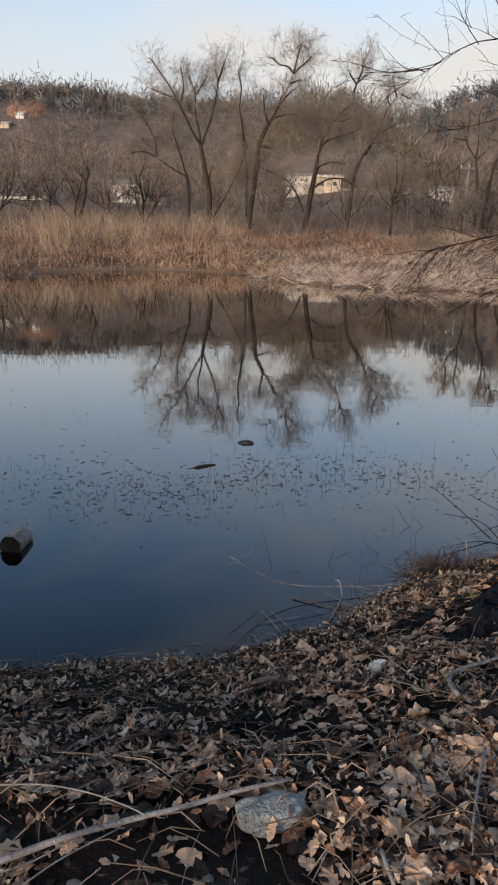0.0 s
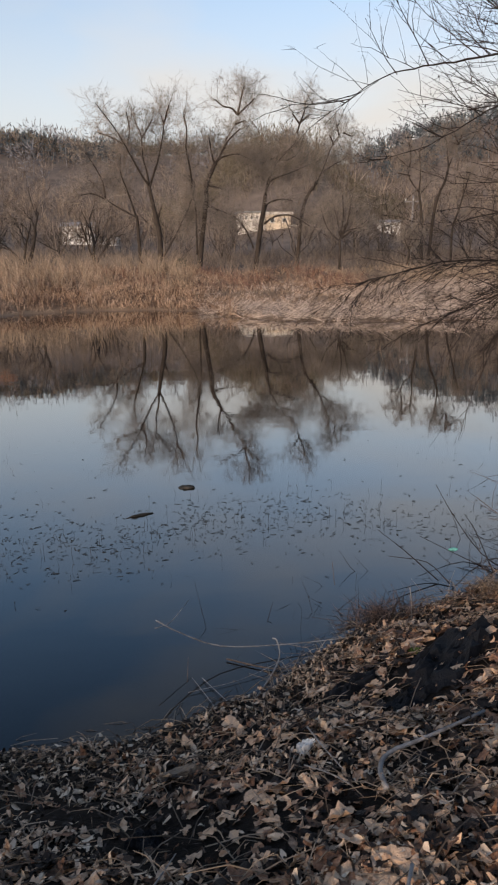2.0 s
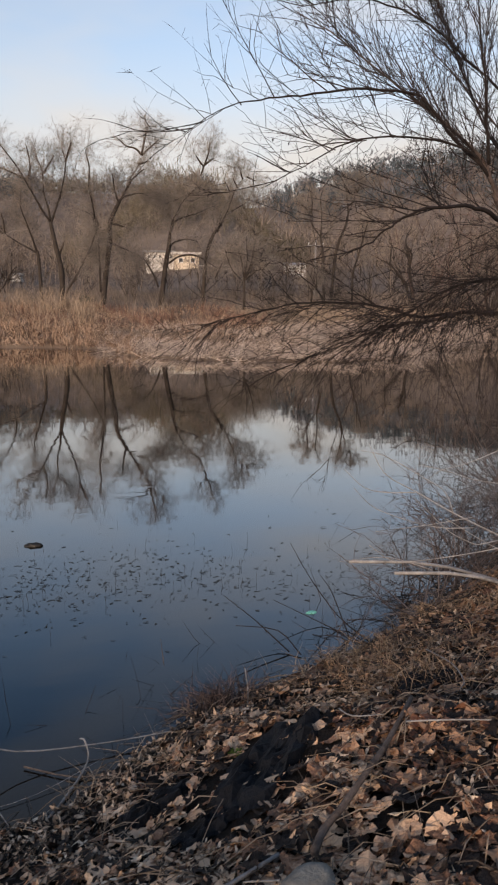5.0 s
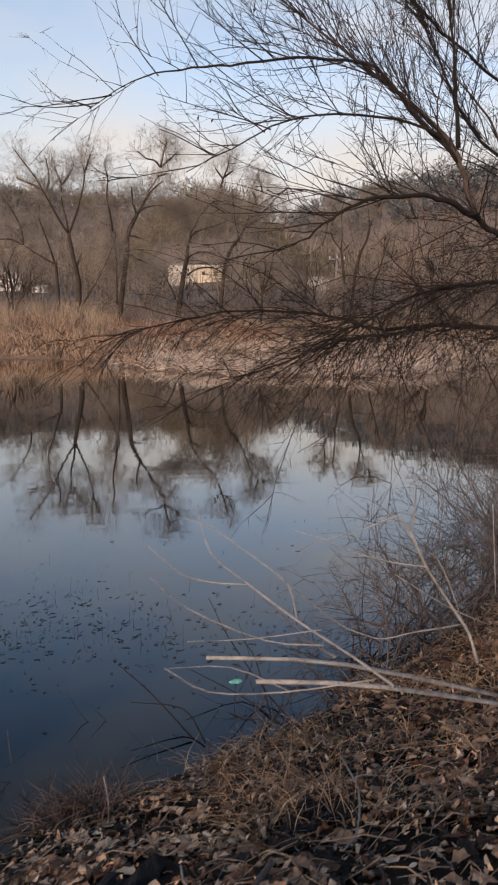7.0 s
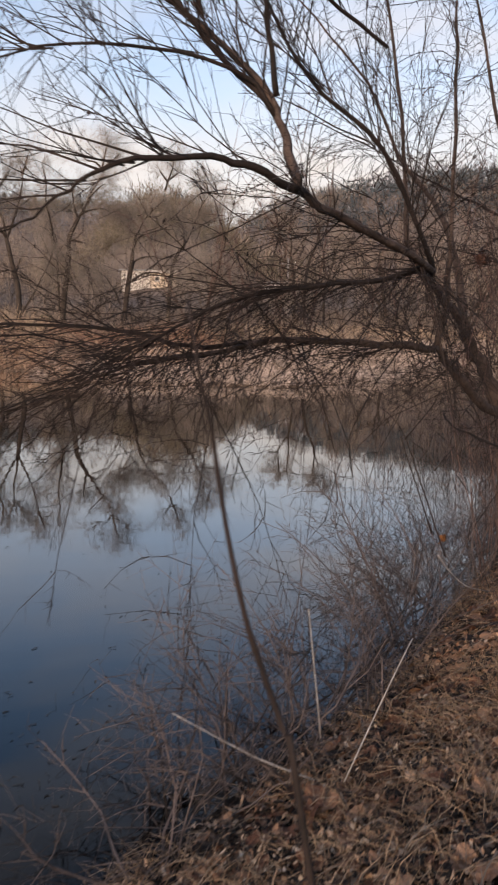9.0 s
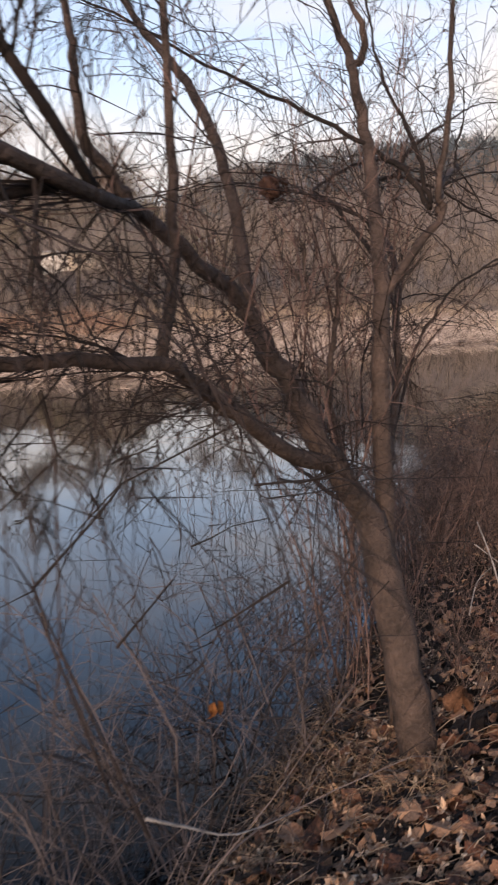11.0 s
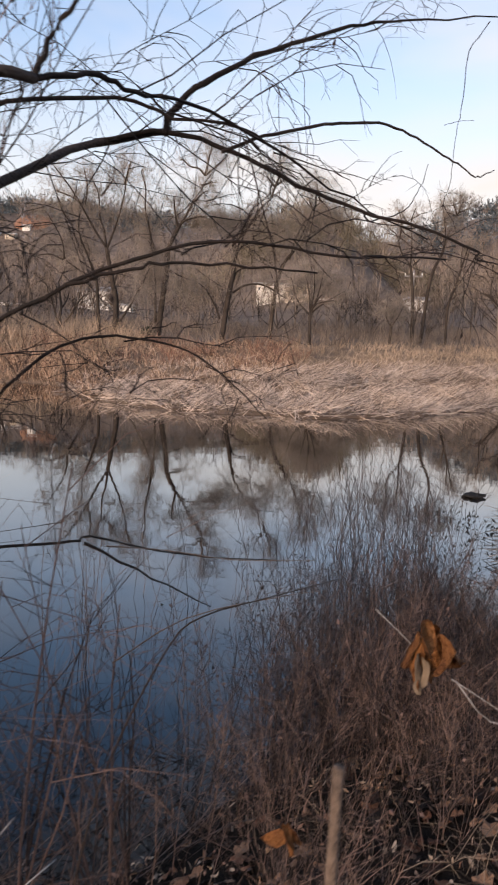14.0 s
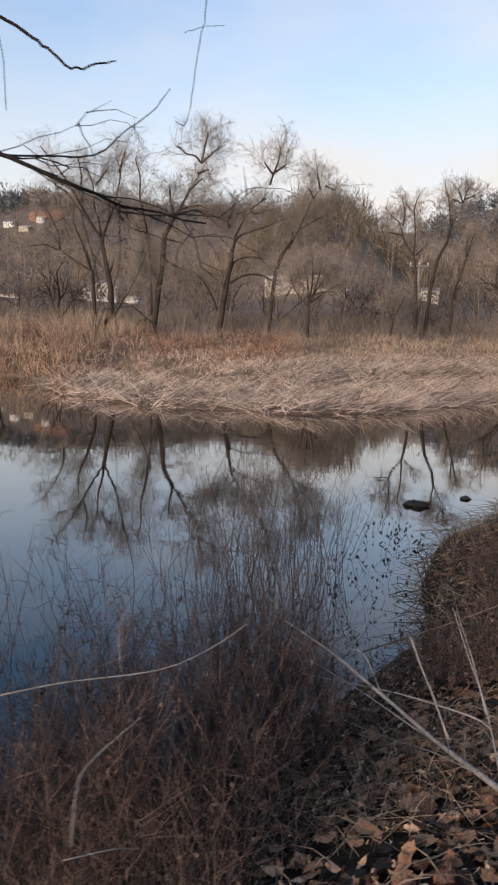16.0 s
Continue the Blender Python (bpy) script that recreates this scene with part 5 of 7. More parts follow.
def patchy(x, y, s, seed, lo):
    return lo + (1 - lo) * step(-0.35, 0.35, bumps(x, y, s, seed))


def open_patch(x, y):
    """Low where black sheeting or bare dark earth lies open."""
    v = np.ones(np.shape(x))
    for cx, cy, rx, ry, turn, low in ((1.39, 3.32, 0.54, 0.26, 50, 0.10), (1.08, 3.02, 0.16, 0.10, 30, 0.12), (0.90, 3.36, 0.18, 0.09, 35, 0.1), (2.24, 3.74, 0.20, 0.13, 25, 0.15), (-0.15, 1.35, 0.36, 0.14, 10, 0.3), (0.1, 2.25, 0.25, 0.2, 0, 0.6), (-0.6, 2.5, 0.5, 0.5, 0, 0.8), (1.65, 2.6, 0.16, 0.12, 0, 0.3)):
        c, s = math.cos(radians(turn)), math.sin(radians(turn))
        u, w = (x - cx) * c + (y - cy) * s, -(x - cx) * s + (y - cy) * c
        v = np.where((u / rx) ** 2 + (w / ry) ** 2 < 1, np.minimum(v, low), v)
    return v


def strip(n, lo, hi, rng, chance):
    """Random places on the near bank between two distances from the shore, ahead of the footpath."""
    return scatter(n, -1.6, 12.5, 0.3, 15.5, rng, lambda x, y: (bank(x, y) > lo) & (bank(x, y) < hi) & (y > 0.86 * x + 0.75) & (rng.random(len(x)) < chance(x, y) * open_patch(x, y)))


def under_brush(x):
    return 1 - 0.86 * step(5.6, 7.0, x) + 0.5 * step(8.3, 9.2, x)


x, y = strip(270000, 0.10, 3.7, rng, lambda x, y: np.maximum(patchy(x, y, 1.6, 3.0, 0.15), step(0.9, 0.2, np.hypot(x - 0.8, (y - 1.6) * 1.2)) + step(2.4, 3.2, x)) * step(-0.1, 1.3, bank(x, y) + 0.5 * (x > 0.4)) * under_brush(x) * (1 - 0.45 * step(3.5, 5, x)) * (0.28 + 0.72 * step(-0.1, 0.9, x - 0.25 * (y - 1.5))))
# darker, redder leaves from about x = 1.7 on
for k, mat, label in ((x < 1.7 + 0.25 * bumps(x, y, 2.0, 3.0), M_LEAF, "brown fallen plane-tree leaves covering the bank"), (x >= 1.7 + 0.25 * bumps(x, y, 2.0, 3.0), M_LEAF_RED, "darker red-brown fallen plane-tree leaves on the bank")):
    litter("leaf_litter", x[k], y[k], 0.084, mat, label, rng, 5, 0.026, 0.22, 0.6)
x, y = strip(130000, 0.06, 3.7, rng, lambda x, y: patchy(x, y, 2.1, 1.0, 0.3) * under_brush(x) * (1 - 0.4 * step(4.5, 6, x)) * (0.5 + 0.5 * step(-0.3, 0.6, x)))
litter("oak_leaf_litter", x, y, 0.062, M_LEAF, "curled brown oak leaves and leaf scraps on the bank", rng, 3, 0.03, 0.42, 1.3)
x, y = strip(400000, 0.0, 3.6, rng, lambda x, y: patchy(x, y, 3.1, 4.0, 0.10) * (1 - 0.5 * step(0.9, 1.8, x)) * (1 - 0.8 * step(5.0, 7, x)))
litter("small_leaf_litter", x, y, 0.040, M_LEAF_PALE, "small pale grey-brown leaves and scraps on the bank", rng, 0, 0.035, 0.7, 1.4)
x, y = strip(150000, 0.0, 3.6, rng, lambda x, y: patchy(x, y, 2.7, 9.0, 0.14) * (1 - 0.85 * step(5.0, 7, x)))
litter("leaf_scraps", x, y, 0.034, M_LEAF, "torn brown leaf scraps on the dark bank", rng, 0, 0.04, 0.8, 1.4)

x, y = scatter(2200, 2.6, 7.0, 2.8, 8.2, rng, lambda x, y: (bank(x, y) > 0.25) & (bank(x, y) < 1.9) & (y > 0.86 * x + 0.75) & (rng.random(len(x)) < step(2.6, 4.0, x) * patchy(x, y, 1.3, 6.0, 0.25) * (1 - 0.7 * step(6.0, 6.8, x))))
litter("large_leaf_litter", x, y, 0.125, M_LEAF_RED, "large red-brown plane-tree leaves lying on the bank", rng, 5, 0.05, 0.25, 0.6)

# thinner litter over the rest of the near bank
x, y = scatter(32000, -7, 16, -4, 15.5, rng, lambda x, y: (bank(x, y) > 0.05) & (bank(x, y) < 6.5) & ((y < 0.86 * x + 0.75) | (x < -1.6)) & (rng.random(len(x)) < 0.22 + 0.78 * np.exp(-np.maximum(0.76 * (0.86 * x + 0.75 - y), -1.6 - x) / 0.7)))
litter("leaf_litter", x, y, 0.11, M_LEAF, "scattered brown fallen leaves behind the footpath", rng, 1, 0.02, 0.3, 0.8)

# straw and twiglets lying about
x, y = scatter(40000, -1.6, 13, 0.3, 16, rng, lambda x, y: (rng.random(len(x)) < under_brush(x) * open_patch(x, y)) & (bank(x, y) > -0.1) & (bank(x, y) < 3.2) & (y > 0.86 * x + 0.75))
n = len(x)
a, l = rng.uniform(0, 2 * np.pi, n), rng.uniform(0.05, 0.28, n)
p0 = np.stack([x, y, height(x, y) + 0.015], -1)
x1, y1 = x + np.cos(a) * l, y + np.sin(a) * l
p2 = np.stack([x1, y1, height(x1, y1) + rng.uniform(0.01, 0.08, n)], -1)
p1 = (p0 + p2) / 2 + np.stack([np.zeros(n), np.zeros(n), rng.uniform(0.01, 0.04, n)], -1)
r = rng.uniform(0.0010, 0.0026, n)
tagged(new("straw_litter", mesh_from("straw_litter", *rods(np.stack([p0, p1, p2], 1), np.stack([r, r, r * 0.6], 1)), M_STRAW)), "dry straw and twiglets strewn over the bank", "straw", kind="stuff")
# dry grass tufts at the water's edge
x, y = scatter(30000, 0.5, 13, 3.5, 16, rng, lambda x, y: (bank(x, y) > -0.12) & (bank(x, y) < 0.5) & (rng.random(len(x)) < step(-0.1, 0.5, bumps(x, y, 2.2, 5.0))))
blades("bank_grass", x, y, 0.28, 1.0, 0.0019, M_STRAW, "dry bent grass tufts along the water's edge", "grass", rng, droop=0.6)

x, y = scatter(38000, 1.9, 6.0, 3.4, 8.0, rng, lambda x, y: (bank(x, y) > 0.05) & (bank(x, y) < 1.3) & (rng.random(len(x)) < step(-0.3, 0.4, bumps(x, y, 1.9, 7.0))))
blades("matted_grass", x, y, 0.22, 1.25, 0.0019, M_MATTED, "matted reddish-tan dry grass on the bank", "grass", rng, droop=0.5)

x, y = scatter(40000, 6.4, 12, 6.8, 14, rng, lambda x, y: (rng.random(len(x)) < 0.5 + 0.5 * step(8.2, 9.0, x)) & (bank(x, y) > 0.1) & (bank(x, y) < 2.4) & (rng.random(len(x)) < step(-0.3, 0.4, bumps(x, y, 1.7, 8.0))))
blades("tangled_grass", x, y, 0.26, 1.15, 0.0018, M_POINT_GRASS, "tangled dark dry grass under the brush", "grass", rng, droop=0.5)

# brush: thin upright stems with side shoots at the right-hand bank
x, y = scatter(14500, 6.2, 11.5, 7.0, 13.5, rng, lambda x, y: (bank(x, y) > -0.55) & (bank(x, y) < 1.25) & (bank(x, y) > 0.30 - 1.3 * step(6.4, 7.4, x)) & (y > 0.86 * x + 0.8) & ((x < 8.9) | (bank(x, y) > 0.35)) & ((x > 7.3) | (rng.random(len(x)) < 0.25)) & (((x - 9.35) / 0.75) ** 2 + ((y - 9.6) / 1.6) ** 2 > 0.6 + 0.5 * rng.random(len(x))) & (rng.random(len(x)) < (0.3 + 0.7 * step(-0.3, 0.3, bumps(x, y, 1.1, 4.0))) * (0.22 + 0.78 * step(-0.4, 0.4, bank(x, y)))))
n = len(x)
z = np.maximum(height(x, y), -0.1)
hh = rng.uniform(0.26, 0.92, n) * (1.1 - 0.25 * step(8.2, 10, x)) * (1 - 0.45 * step(0.2, 1.0, bank(x, y))) * (1 - 0.5 * step(8.45, 8.95, x))
hh = np.where(rng.random(n) < 0.03, hh * 1.35, hh)
p = [np.stack([x, y, z], -1)]
w = rng.normal(0, 0.20, (n, 3))
w[:, 2] = 1
for q in range(4):
    w = w + rng.normal(0, 0.15, (n, 3))
    w /= np.linalg.norm(w, axis=1, keepdims=True)
    p.append(p[-1] + w * (hh / 4)[:, None])
stems = np.stack(p, 1)
r = rng.uniform(0.0012, 0.0030, n)[:, None] * np.linspace(1, 0.3, 5)[None]
c1, q1 = twigs_from(stems, 22000, 0.17, 0.0012, rng, 0.0, 0.5, 0.3, 0.35)
tagged(new("brush", mesh_from("brush", *join(rods(stems[:, ::2], r[:, ::2]), rods(c1[:, ::4], q1[:, ::4])), M_BRUSH)), "dense reddish-brown leafless brush at the water's edge", "brush", kind="stuff")
# taller dark stems standing in the shallows among the brush
x, y = scatter(3800, 5.7, 11.2, 8.4, 14.5, rng, lambda x, y: (rng.random(len(x)) < 0.38 + 0.62 * np.maximum(step(7.3, 8.3, x), step(11.0, 12.0, y))) & (bank(x, y) > -2.8) & (bank(x, y) < 0.25) & (rng.random(len(x)) < 0.75 * step(-2.8, -1.3, bank(x, y))) & ((x < 8.7) | (bank(x, y) < -0.75) & (x < 9.6)) & (rng.random(len(x)) < step(-0.4, 0.4, bumps(x, y, 0.9, 1.0))))
n = len(x)
base = np.stack([x, y, np.maximum(height(x, y), -0.1)], -1)
w = rng.normal(0, 0.16, (n, 3))
w[:, 2] = 1
tall_stems, q0 = [base], rng.uniform(0.002, 0.0042, n)[:, None] * np.linspace(1, 0.3, 5)[None]
hh = rng.uniform(0.5, 1.35, n)
for q in range(4):
    w = w + rng.normal(0, 0.12, (n, 3))
    w /= np.linalg.norm(w, axis=1, keepdims=True)
    tall_stems.append(tall_stems[-1] + w * (hh / 4)[:, None])
tall_stems = np.stack(tall_stems, 1)
k1, q2 = twigs_from(tall_stems, n * 6, 0.28, 0.0017, rng, 0.0, 0.5, 0.3, 0.25, 0.5, 0.2)
k2, q3 = twigs_from(k1, n * 10, 0.10, 0.0013, rng, 0.0, 0.7, 0.3, 0.1)
tagged(new("tall_brush", mesh_from("tall_brush", *join(rods(tall_stems, q0), rods(k1[:, ::2], q2[:, ::2]), rods(k2[:, ::4], q3[:, ::4])), M_STEM)), "tall dark leafless stems standing in the shallows", "brush", kind="stuff")
# dead pale stalks and twigs piled in the shallows by the leaning tree
x, y = scatter(2600, 4.0, 7.6, 6.6, 10.0, rng, lambda x, y: (bank(x, y) > -0.9) & (bank(x, y) < 0.15))
n = len(x)
base = np.stack([x, y, np.maximum(height(x, y), -0.06)], -1)
w = rng.normal(0, 0.8, (n, 3))
w[:, 2] = rng.uniform(0.1, 1.0, n)
w /= np.linalg.norm(w, axis=1, keepdims=True)
ll = rng.uniform(0.15, 0.65, n)[:, None]
bend = rng.normal(0, 0.06, (n, 3))
tips = base + w * ll
tips[:, 2] = np.maximum(tips[:, 2], 0.0)
rr = rng.uniform(0.0012, 0.0034, n)
tagged(new("dead_stalks", mesh_from("dead_stalks", *rods(np.stack([base, (base + tips) / 2 + bend * ll, tips], 1), np.stack([rr, rr, rr * 0.6], 1)), M_STEM)), "dead grey-brown stalks and twigs in the shallows", "brush", kind="stuff")
# withered leaves still on the brush
tips = c1[::7, -1]
n = len(tips)
ll, aa = rng.uniform(0.010, 0.032, n), rng.uniform(0, 2 * np.pi, n)
d = np.stack([np.cos(aa) * 0.6, np.sin(aa) * 0.6, rng.uniform(-1, 0.3, n)], -1)
rr = ll * rng.uniform(0.15, 0.35, n)
tagged(new("brush_leaves", mesh_from("brush_leaves", *rods(np.stack([tips, tips + d * (ll * 0.5)[:, None], tips + d * ll[:, None]], 1), np.stack([rr * 0.2, rr, rr * 0.15], 1)), M_SHOOT)), "withered brown leaves clinging to the brush", "brush", kind="stuff")


# ---- shrubs at the water's edge ----
def shrub(at, n, tall, spread, seed, label, lean=(0, 0), mat=None, kink=0.24, thick=1.0, twiggy=1.0):
    """A leafless shrub: stems fanning from one foot, with shoots and twiglets."""
    rng = np.random.default_rng(seed)
    z = max(float(height(at[0], at[1])), -0.05)
    w = rng.normal(0, spread, (n, 3)) + np.array([lean[0], lean[1], 0])
    w[:, 2] = 1
    w /= np.linalg.norm(w, axis=1, keepdims=True)
    l = tall * rng.uniform(0.55, 1.15, n)
    p = [np.stack([rng.normal(0, 0.10, n), rng.normal(0, 0.10, n), np.zeros(n)], -1)]
    for q in range(4):
        w = w + rng.normal(0, kink, (n, 3)) + np.array([lean[0], lean[1], -0.04]) * 0.2 * q
        w /= np.linalg.norm(w, axis=1, keepdims=True)
        p.append(p[-1] + w * (l / 4)[:, None])
    stems = np.stack(p, 1)
    r = thick * rng.uniform(0.003, 0.0075, n)[:, None] * np.linspace(1, 0.35, 5)[None]
    t1, q1 = twigs_from(stems, int(n * 12 * twiggy), tall * 0.34, 0.0022, rng, 0.1, 0.5, 0.2, 0.1)
    t2, q2 = twigs_from(t1, int(n * 30 * twiggy), tall * 0.15, 0.0013, rng, 0.1, 0.6, 0.2, 0.05)
    root = new("shrub")
    root.location = (at[0], at[1], z)
    tagged(root, label, "shrub", "shrubs at the water's edge")
    keep = lambda a, b: (a[a[:, :, 2].min(1) > -z + 0.01], b[a[:, :, 2].min(1) > -z + 0.01])
    tagged(part("stem_mass", mesh_from("stem_mass", *rods(stems, r, 4), mat or M_TWIG), root), kind="stuff")
    tagged(part("twig_mass", mesh_from("twig_mass", *rods(*[q[:, ::2] for q in keep(np.concatenate([t1, t2]), np.concatenate([q1, q2]))]), mat or M_TWIG), root), kind="stuff")
    return root


SHRUB = "dark leafless shrub with tangled twigs at the water's edge"
for k, (sx, sy, n, tall, spread) in enumerate(((2.95, 5.30, 10, 0.8, 0.6), (3.40, 5.80, 18, 1.05, 0.6), (3.85, 6.2, 18, 1.1, 0.6), (4.5, 6.75, 14, 1.2, 0.5), (4.9, 7.15, 14, 1.3, 0.45), (5.35, 7.75, 12, 1.5, 0.35),
                                              (5.6, 7.6, 10, 1.2, 0.4), (2.3, 5.05, 6, 0.5, 0.7), (4.2, 6.1, 10, 0.7, 0.7), (3.1, 5.7, 10, 0.6, 0.8), (3.6, 5.6, 10, 0.6, 0.8))):
    shrub((sx, sy), n, tall, spread, 60 + k, SHRUB, (-0.15, 0.12), M_STEM)
for k, (sx, sy, n, tall, spread) in enumerate(((6.40, 8.30, 14, 1.7, 0.15), (6.2, 7.9, 13, 1.8, 0.12), (6.75, 8.7, 12, 1.4, 0.2), (6.1, 8.15, 15, 2.1, 0.13))):
    shrub((sx, sy), n, tall, spread, 90 + k, "upright reddish-brown leafless shoots behind the leaning tree", (-0.05, 0.05), M_SHOOT, 0.09, 0.85, 0.4)


# ---- loose things on the bank and in the water ----
def loose_stick(name, points, r0, r1, mat, label, category):
    pts = smooth_line(points, 3)
    foot = Vector(points[0])
    ob = new(name, tube_mesh(name, [p - foot for p in pts], np.linspace(r0, r1, len(pts)), mat, 7, 0.12, int(abs(foot.x * 977 + foot.y * 131))))
    ob.location = foot
    return tagged(ob, label, category)


def boulder(name, at, size, mat, label, seed, sharp=0.18, turn=0.0):
    """A lumpy stone sunk a little into the ground."""
    bm = bmesh.new()
    bmesh.ops.create_icosphere(bm, subdivisions=4, radius=0.5)
    off = Vector((seed * 3.1, seed * 1.7, 0))
    for v in bm.verts:
        p = v.co.copy()
        k = 1 + sharp * noise.noise(p * 2.2 + off) + sharp * 0.5 * noise.noise(p * 5 + off) + sharp * 0.15 * noise.noise(p * 14 + off)
        q = p * k
        for axis in range(3):
            q[axis] = math.copysign(min(abs(q[axis]), 0.44), q[axis]) * 1.1
        v.co = Vector((q.x * size[0], q.y * size[1], q.z * size[2]))
    ob = new(name, bm_mesh(name, bm, mat, True))
    ob.matrix_world = pose(at[0], at[1], float(height(at[0], at[1])) + size[2] * 0.26, 0, 0, turn)
    return tagged(ob, label, category="stone")


boulder("rock", (0.08, 1.52), (0.195, 0.12, 0.062), M_ROCK, "pale green-grey granite rock sitting in dark earth", 1, 0.45, 12)
boulder("stone", (1.29, 2.39), (0.165, 0.12, 0.12), M_ROCK_GREY, "smooth grey-brown stone among fallen leaves", 2, 0.12, 20)
boulder("stone", (-0.09, 1.30), (0.05, 0.042, 0.022), M_ROCK_GREY, "small pale stone in dark earth", 3, 0.2)
boulder("stone", (-0.40, 1.31), (0.042, 0.034, 0.02), M_ROCK_GREY, "small pale pebble in dark earth", 4, 0.2)


def crumpled(name, at, size, mat, label, category, seed, thick=0.012, lift=0.02, turn=0.0, rough=0.5, flat=None):
    """A crumpled scrap of sheet with thickness and a ragged rim that follows the ground."""
    rings, n = 7, 28
    base = float(height(at[0], at[1])) if flat is None else flat
    c, s = math.cos(radians(turn)), math.sin(radians(turn))
    off = Vector((seed * 2.3, seed, 0))
    top, low = [], []
    for k in range(rings + 1):
        for q in range(n if k else 1):
            a = 2 * math.pi * q / n
            edge = 0.42 + 0.22 * noise.noise(Vector((math.cos(a) * 1.6, math.sin(a) * 1.6, seed * 3.7))) + 0.10 * noise.noise(Vector((math.cos(a) * 5, math.sin(a) * 5, seed)))
            p = Vector((math.cos(a), math.sin(a), 0)) * edge * k / rings
            lx, ly = p.x * size[0], p.y * size[1]
            wx, wy = at[0] + c * lx - s * ly, at[1] + s * lx + c * ly
            ground_z = float(height(wx, wy)) - base if flat is None else 0.0
            z = ground_z + lift + rough * thick * (2.2 * noise.noise(p * 7 + off) + 1.4 * noise.noise(p * 19 + off)) - (lift * 0.8 if k == rings else 0)
            top.append((lx, ly, z))
            low.append((lx * 0.98, ly * 0.98, z - thick))
    m = len(top)
    faces = []
    for q in range(n):
        r = (q + 1) % n
        faces += [(0, 1 + q, 1 + r), (m, m + 1 + r, m + 1 + q)]
        for k in range(1, rings):
            a0, b0 = 1 + (k - 1) * n, 1 + k * n
            faces += [(a0 + q, b0 + q, b0 + r, a0 + r), (m + a0 + r, m + b0 + r, m + b0 + q, m + a0 + q)]
        e = 1 + (rings - 1) * n
        faces.append((e + q, m + e + q, m + e + r, e + r))
    me = bpy.data.meshes.new(name)
    me.from_pydata(top + low, [], faces)
    me.materials.append(mat)
    ob = new(name, me)
    ob.matrix_world = pose(at[0], at[1], base, 0, 0, turn)
    return tagged(ob, label, category)


crumpled("sheeting", (1.36, 3.34), (0.98, 0.44), M_WET, "torn black plastic sheeting half buried under leaves", "plastic sheet", 1, 0.012, 0.026, 50, 2.4)
crumpled("sheeting", (1.08, 3.02), (0.34, 0.22), M_WET, "crumpled black plastic scrap among the leaves", "plastic sheet", 2, 0.010, 0.025, 30, 1.5)
crumpled("sheeting", (0.90, 3.36), (0.40, 0.18), M_WET, "folded black plastic strip near the water", "plastic sheet", 3, 0.012, 0.04, 35, 1.2)
crumpled("sheeting", (0.0, 2.19), (0.13, 0.12), M_WET, "small dark plastic scrap on the leaves", "plastic sheet", 4, 0.008, 0.03, 10, 1.6)
crumpled("sheeting", (2.24, 3.74), (0.42, 0.26), M_WET, "black plastic sheeting under dry grass", "plastic sheet", 5, 0.010, 0.03, 25, 1.5)
crumpled("litter", (0.575, 2.665), (0.10, 0.075), M_WHITE, "crumpled white scrap lying on the leaves", "litter", 6, 0.006, 0.04, 20, 1.0)
crumpled("bark_piece", (0.10, 2.69), (0.20, 0.09), M_STRAW, "pale flat piece of bark near the water", "bark", 7, 0.006, 0.035, 15, 0.6)
crumpled("moss", (1.28, 3.60), (0.09, 0.07), M_MOSS, "small green moss patch on the bank", "moss", 8, 0.01, 0.03, 0, 1.0)


def floating(name, at, points, r, mat, label, category, sides=8):
    pts = [Vector(p) for p in points]
    ob = new(name, tube_mesh(name, smooth_line(pts, 3), r * np.concatenate([np.linspace(0.6, 1, 4), np.ones(len(pts) * 3 - 2 - 8), np.linspace(1, 0.6, 4)]) if len(pts) > 3 else np.full((len(pts) - 1) * 3 + 1, r), mat, sides, 0.12, 5))
    ob.location = at
    return tagged(ob, label, category)


def log_end(at, length, radius, turn, tilt):
    """A sawn log floating with its cut end above the water."""
    root = new("log")
    root.matrix_world = pose(*at, 0, tilt, turn)
    tagged(root, "weathered sawn log floating in the pond", "log")
    n = 16
    rng = np.random.default_rng(8)
    rim = radius * (1 + rng.normal(0, 0.05, n))
    bm = bmesh.new()
    rings = []
    for x in np.linspace(-length / 2, length / 2, 6):
        rings.append([bm.verts.new((x, rim[k] * math.cos(2 * math.pi * k / n), rim[k] * math.sin(2 * math.pi * k / n))) for k in range(n)])
    for a, b in zip(rings[:-1], rings[1:]):
        for k in range(n):
            bm.faces.new((a[k], a[(k + 1) % n], b[(k + 1) % n], b[k]))
    part("bark", bm_mesh("bark", bm, M_LOG, True), root)
    for nm, ring_x in (("cut_end", length / 2), ("cut_end", -length / 2)):
        bm = bmesh.new()
        bm.faces.new([bm.verts.new((ring_x, rim[k] * math.cos(2 * math.pi * k / n), rim[k] * math.sin(2 * math.pi * k / n))) for k in range(n)])
        bmesh.ops.solidify(bm, geom=bm.faces, thickness=0.006)
        part(nm, bm_mesh(nm, bm, M_WET), root, "dark wet sawn end")


log_end((-1.68, 4.76, 0.035), 0.22, 0.078, 84, 5)


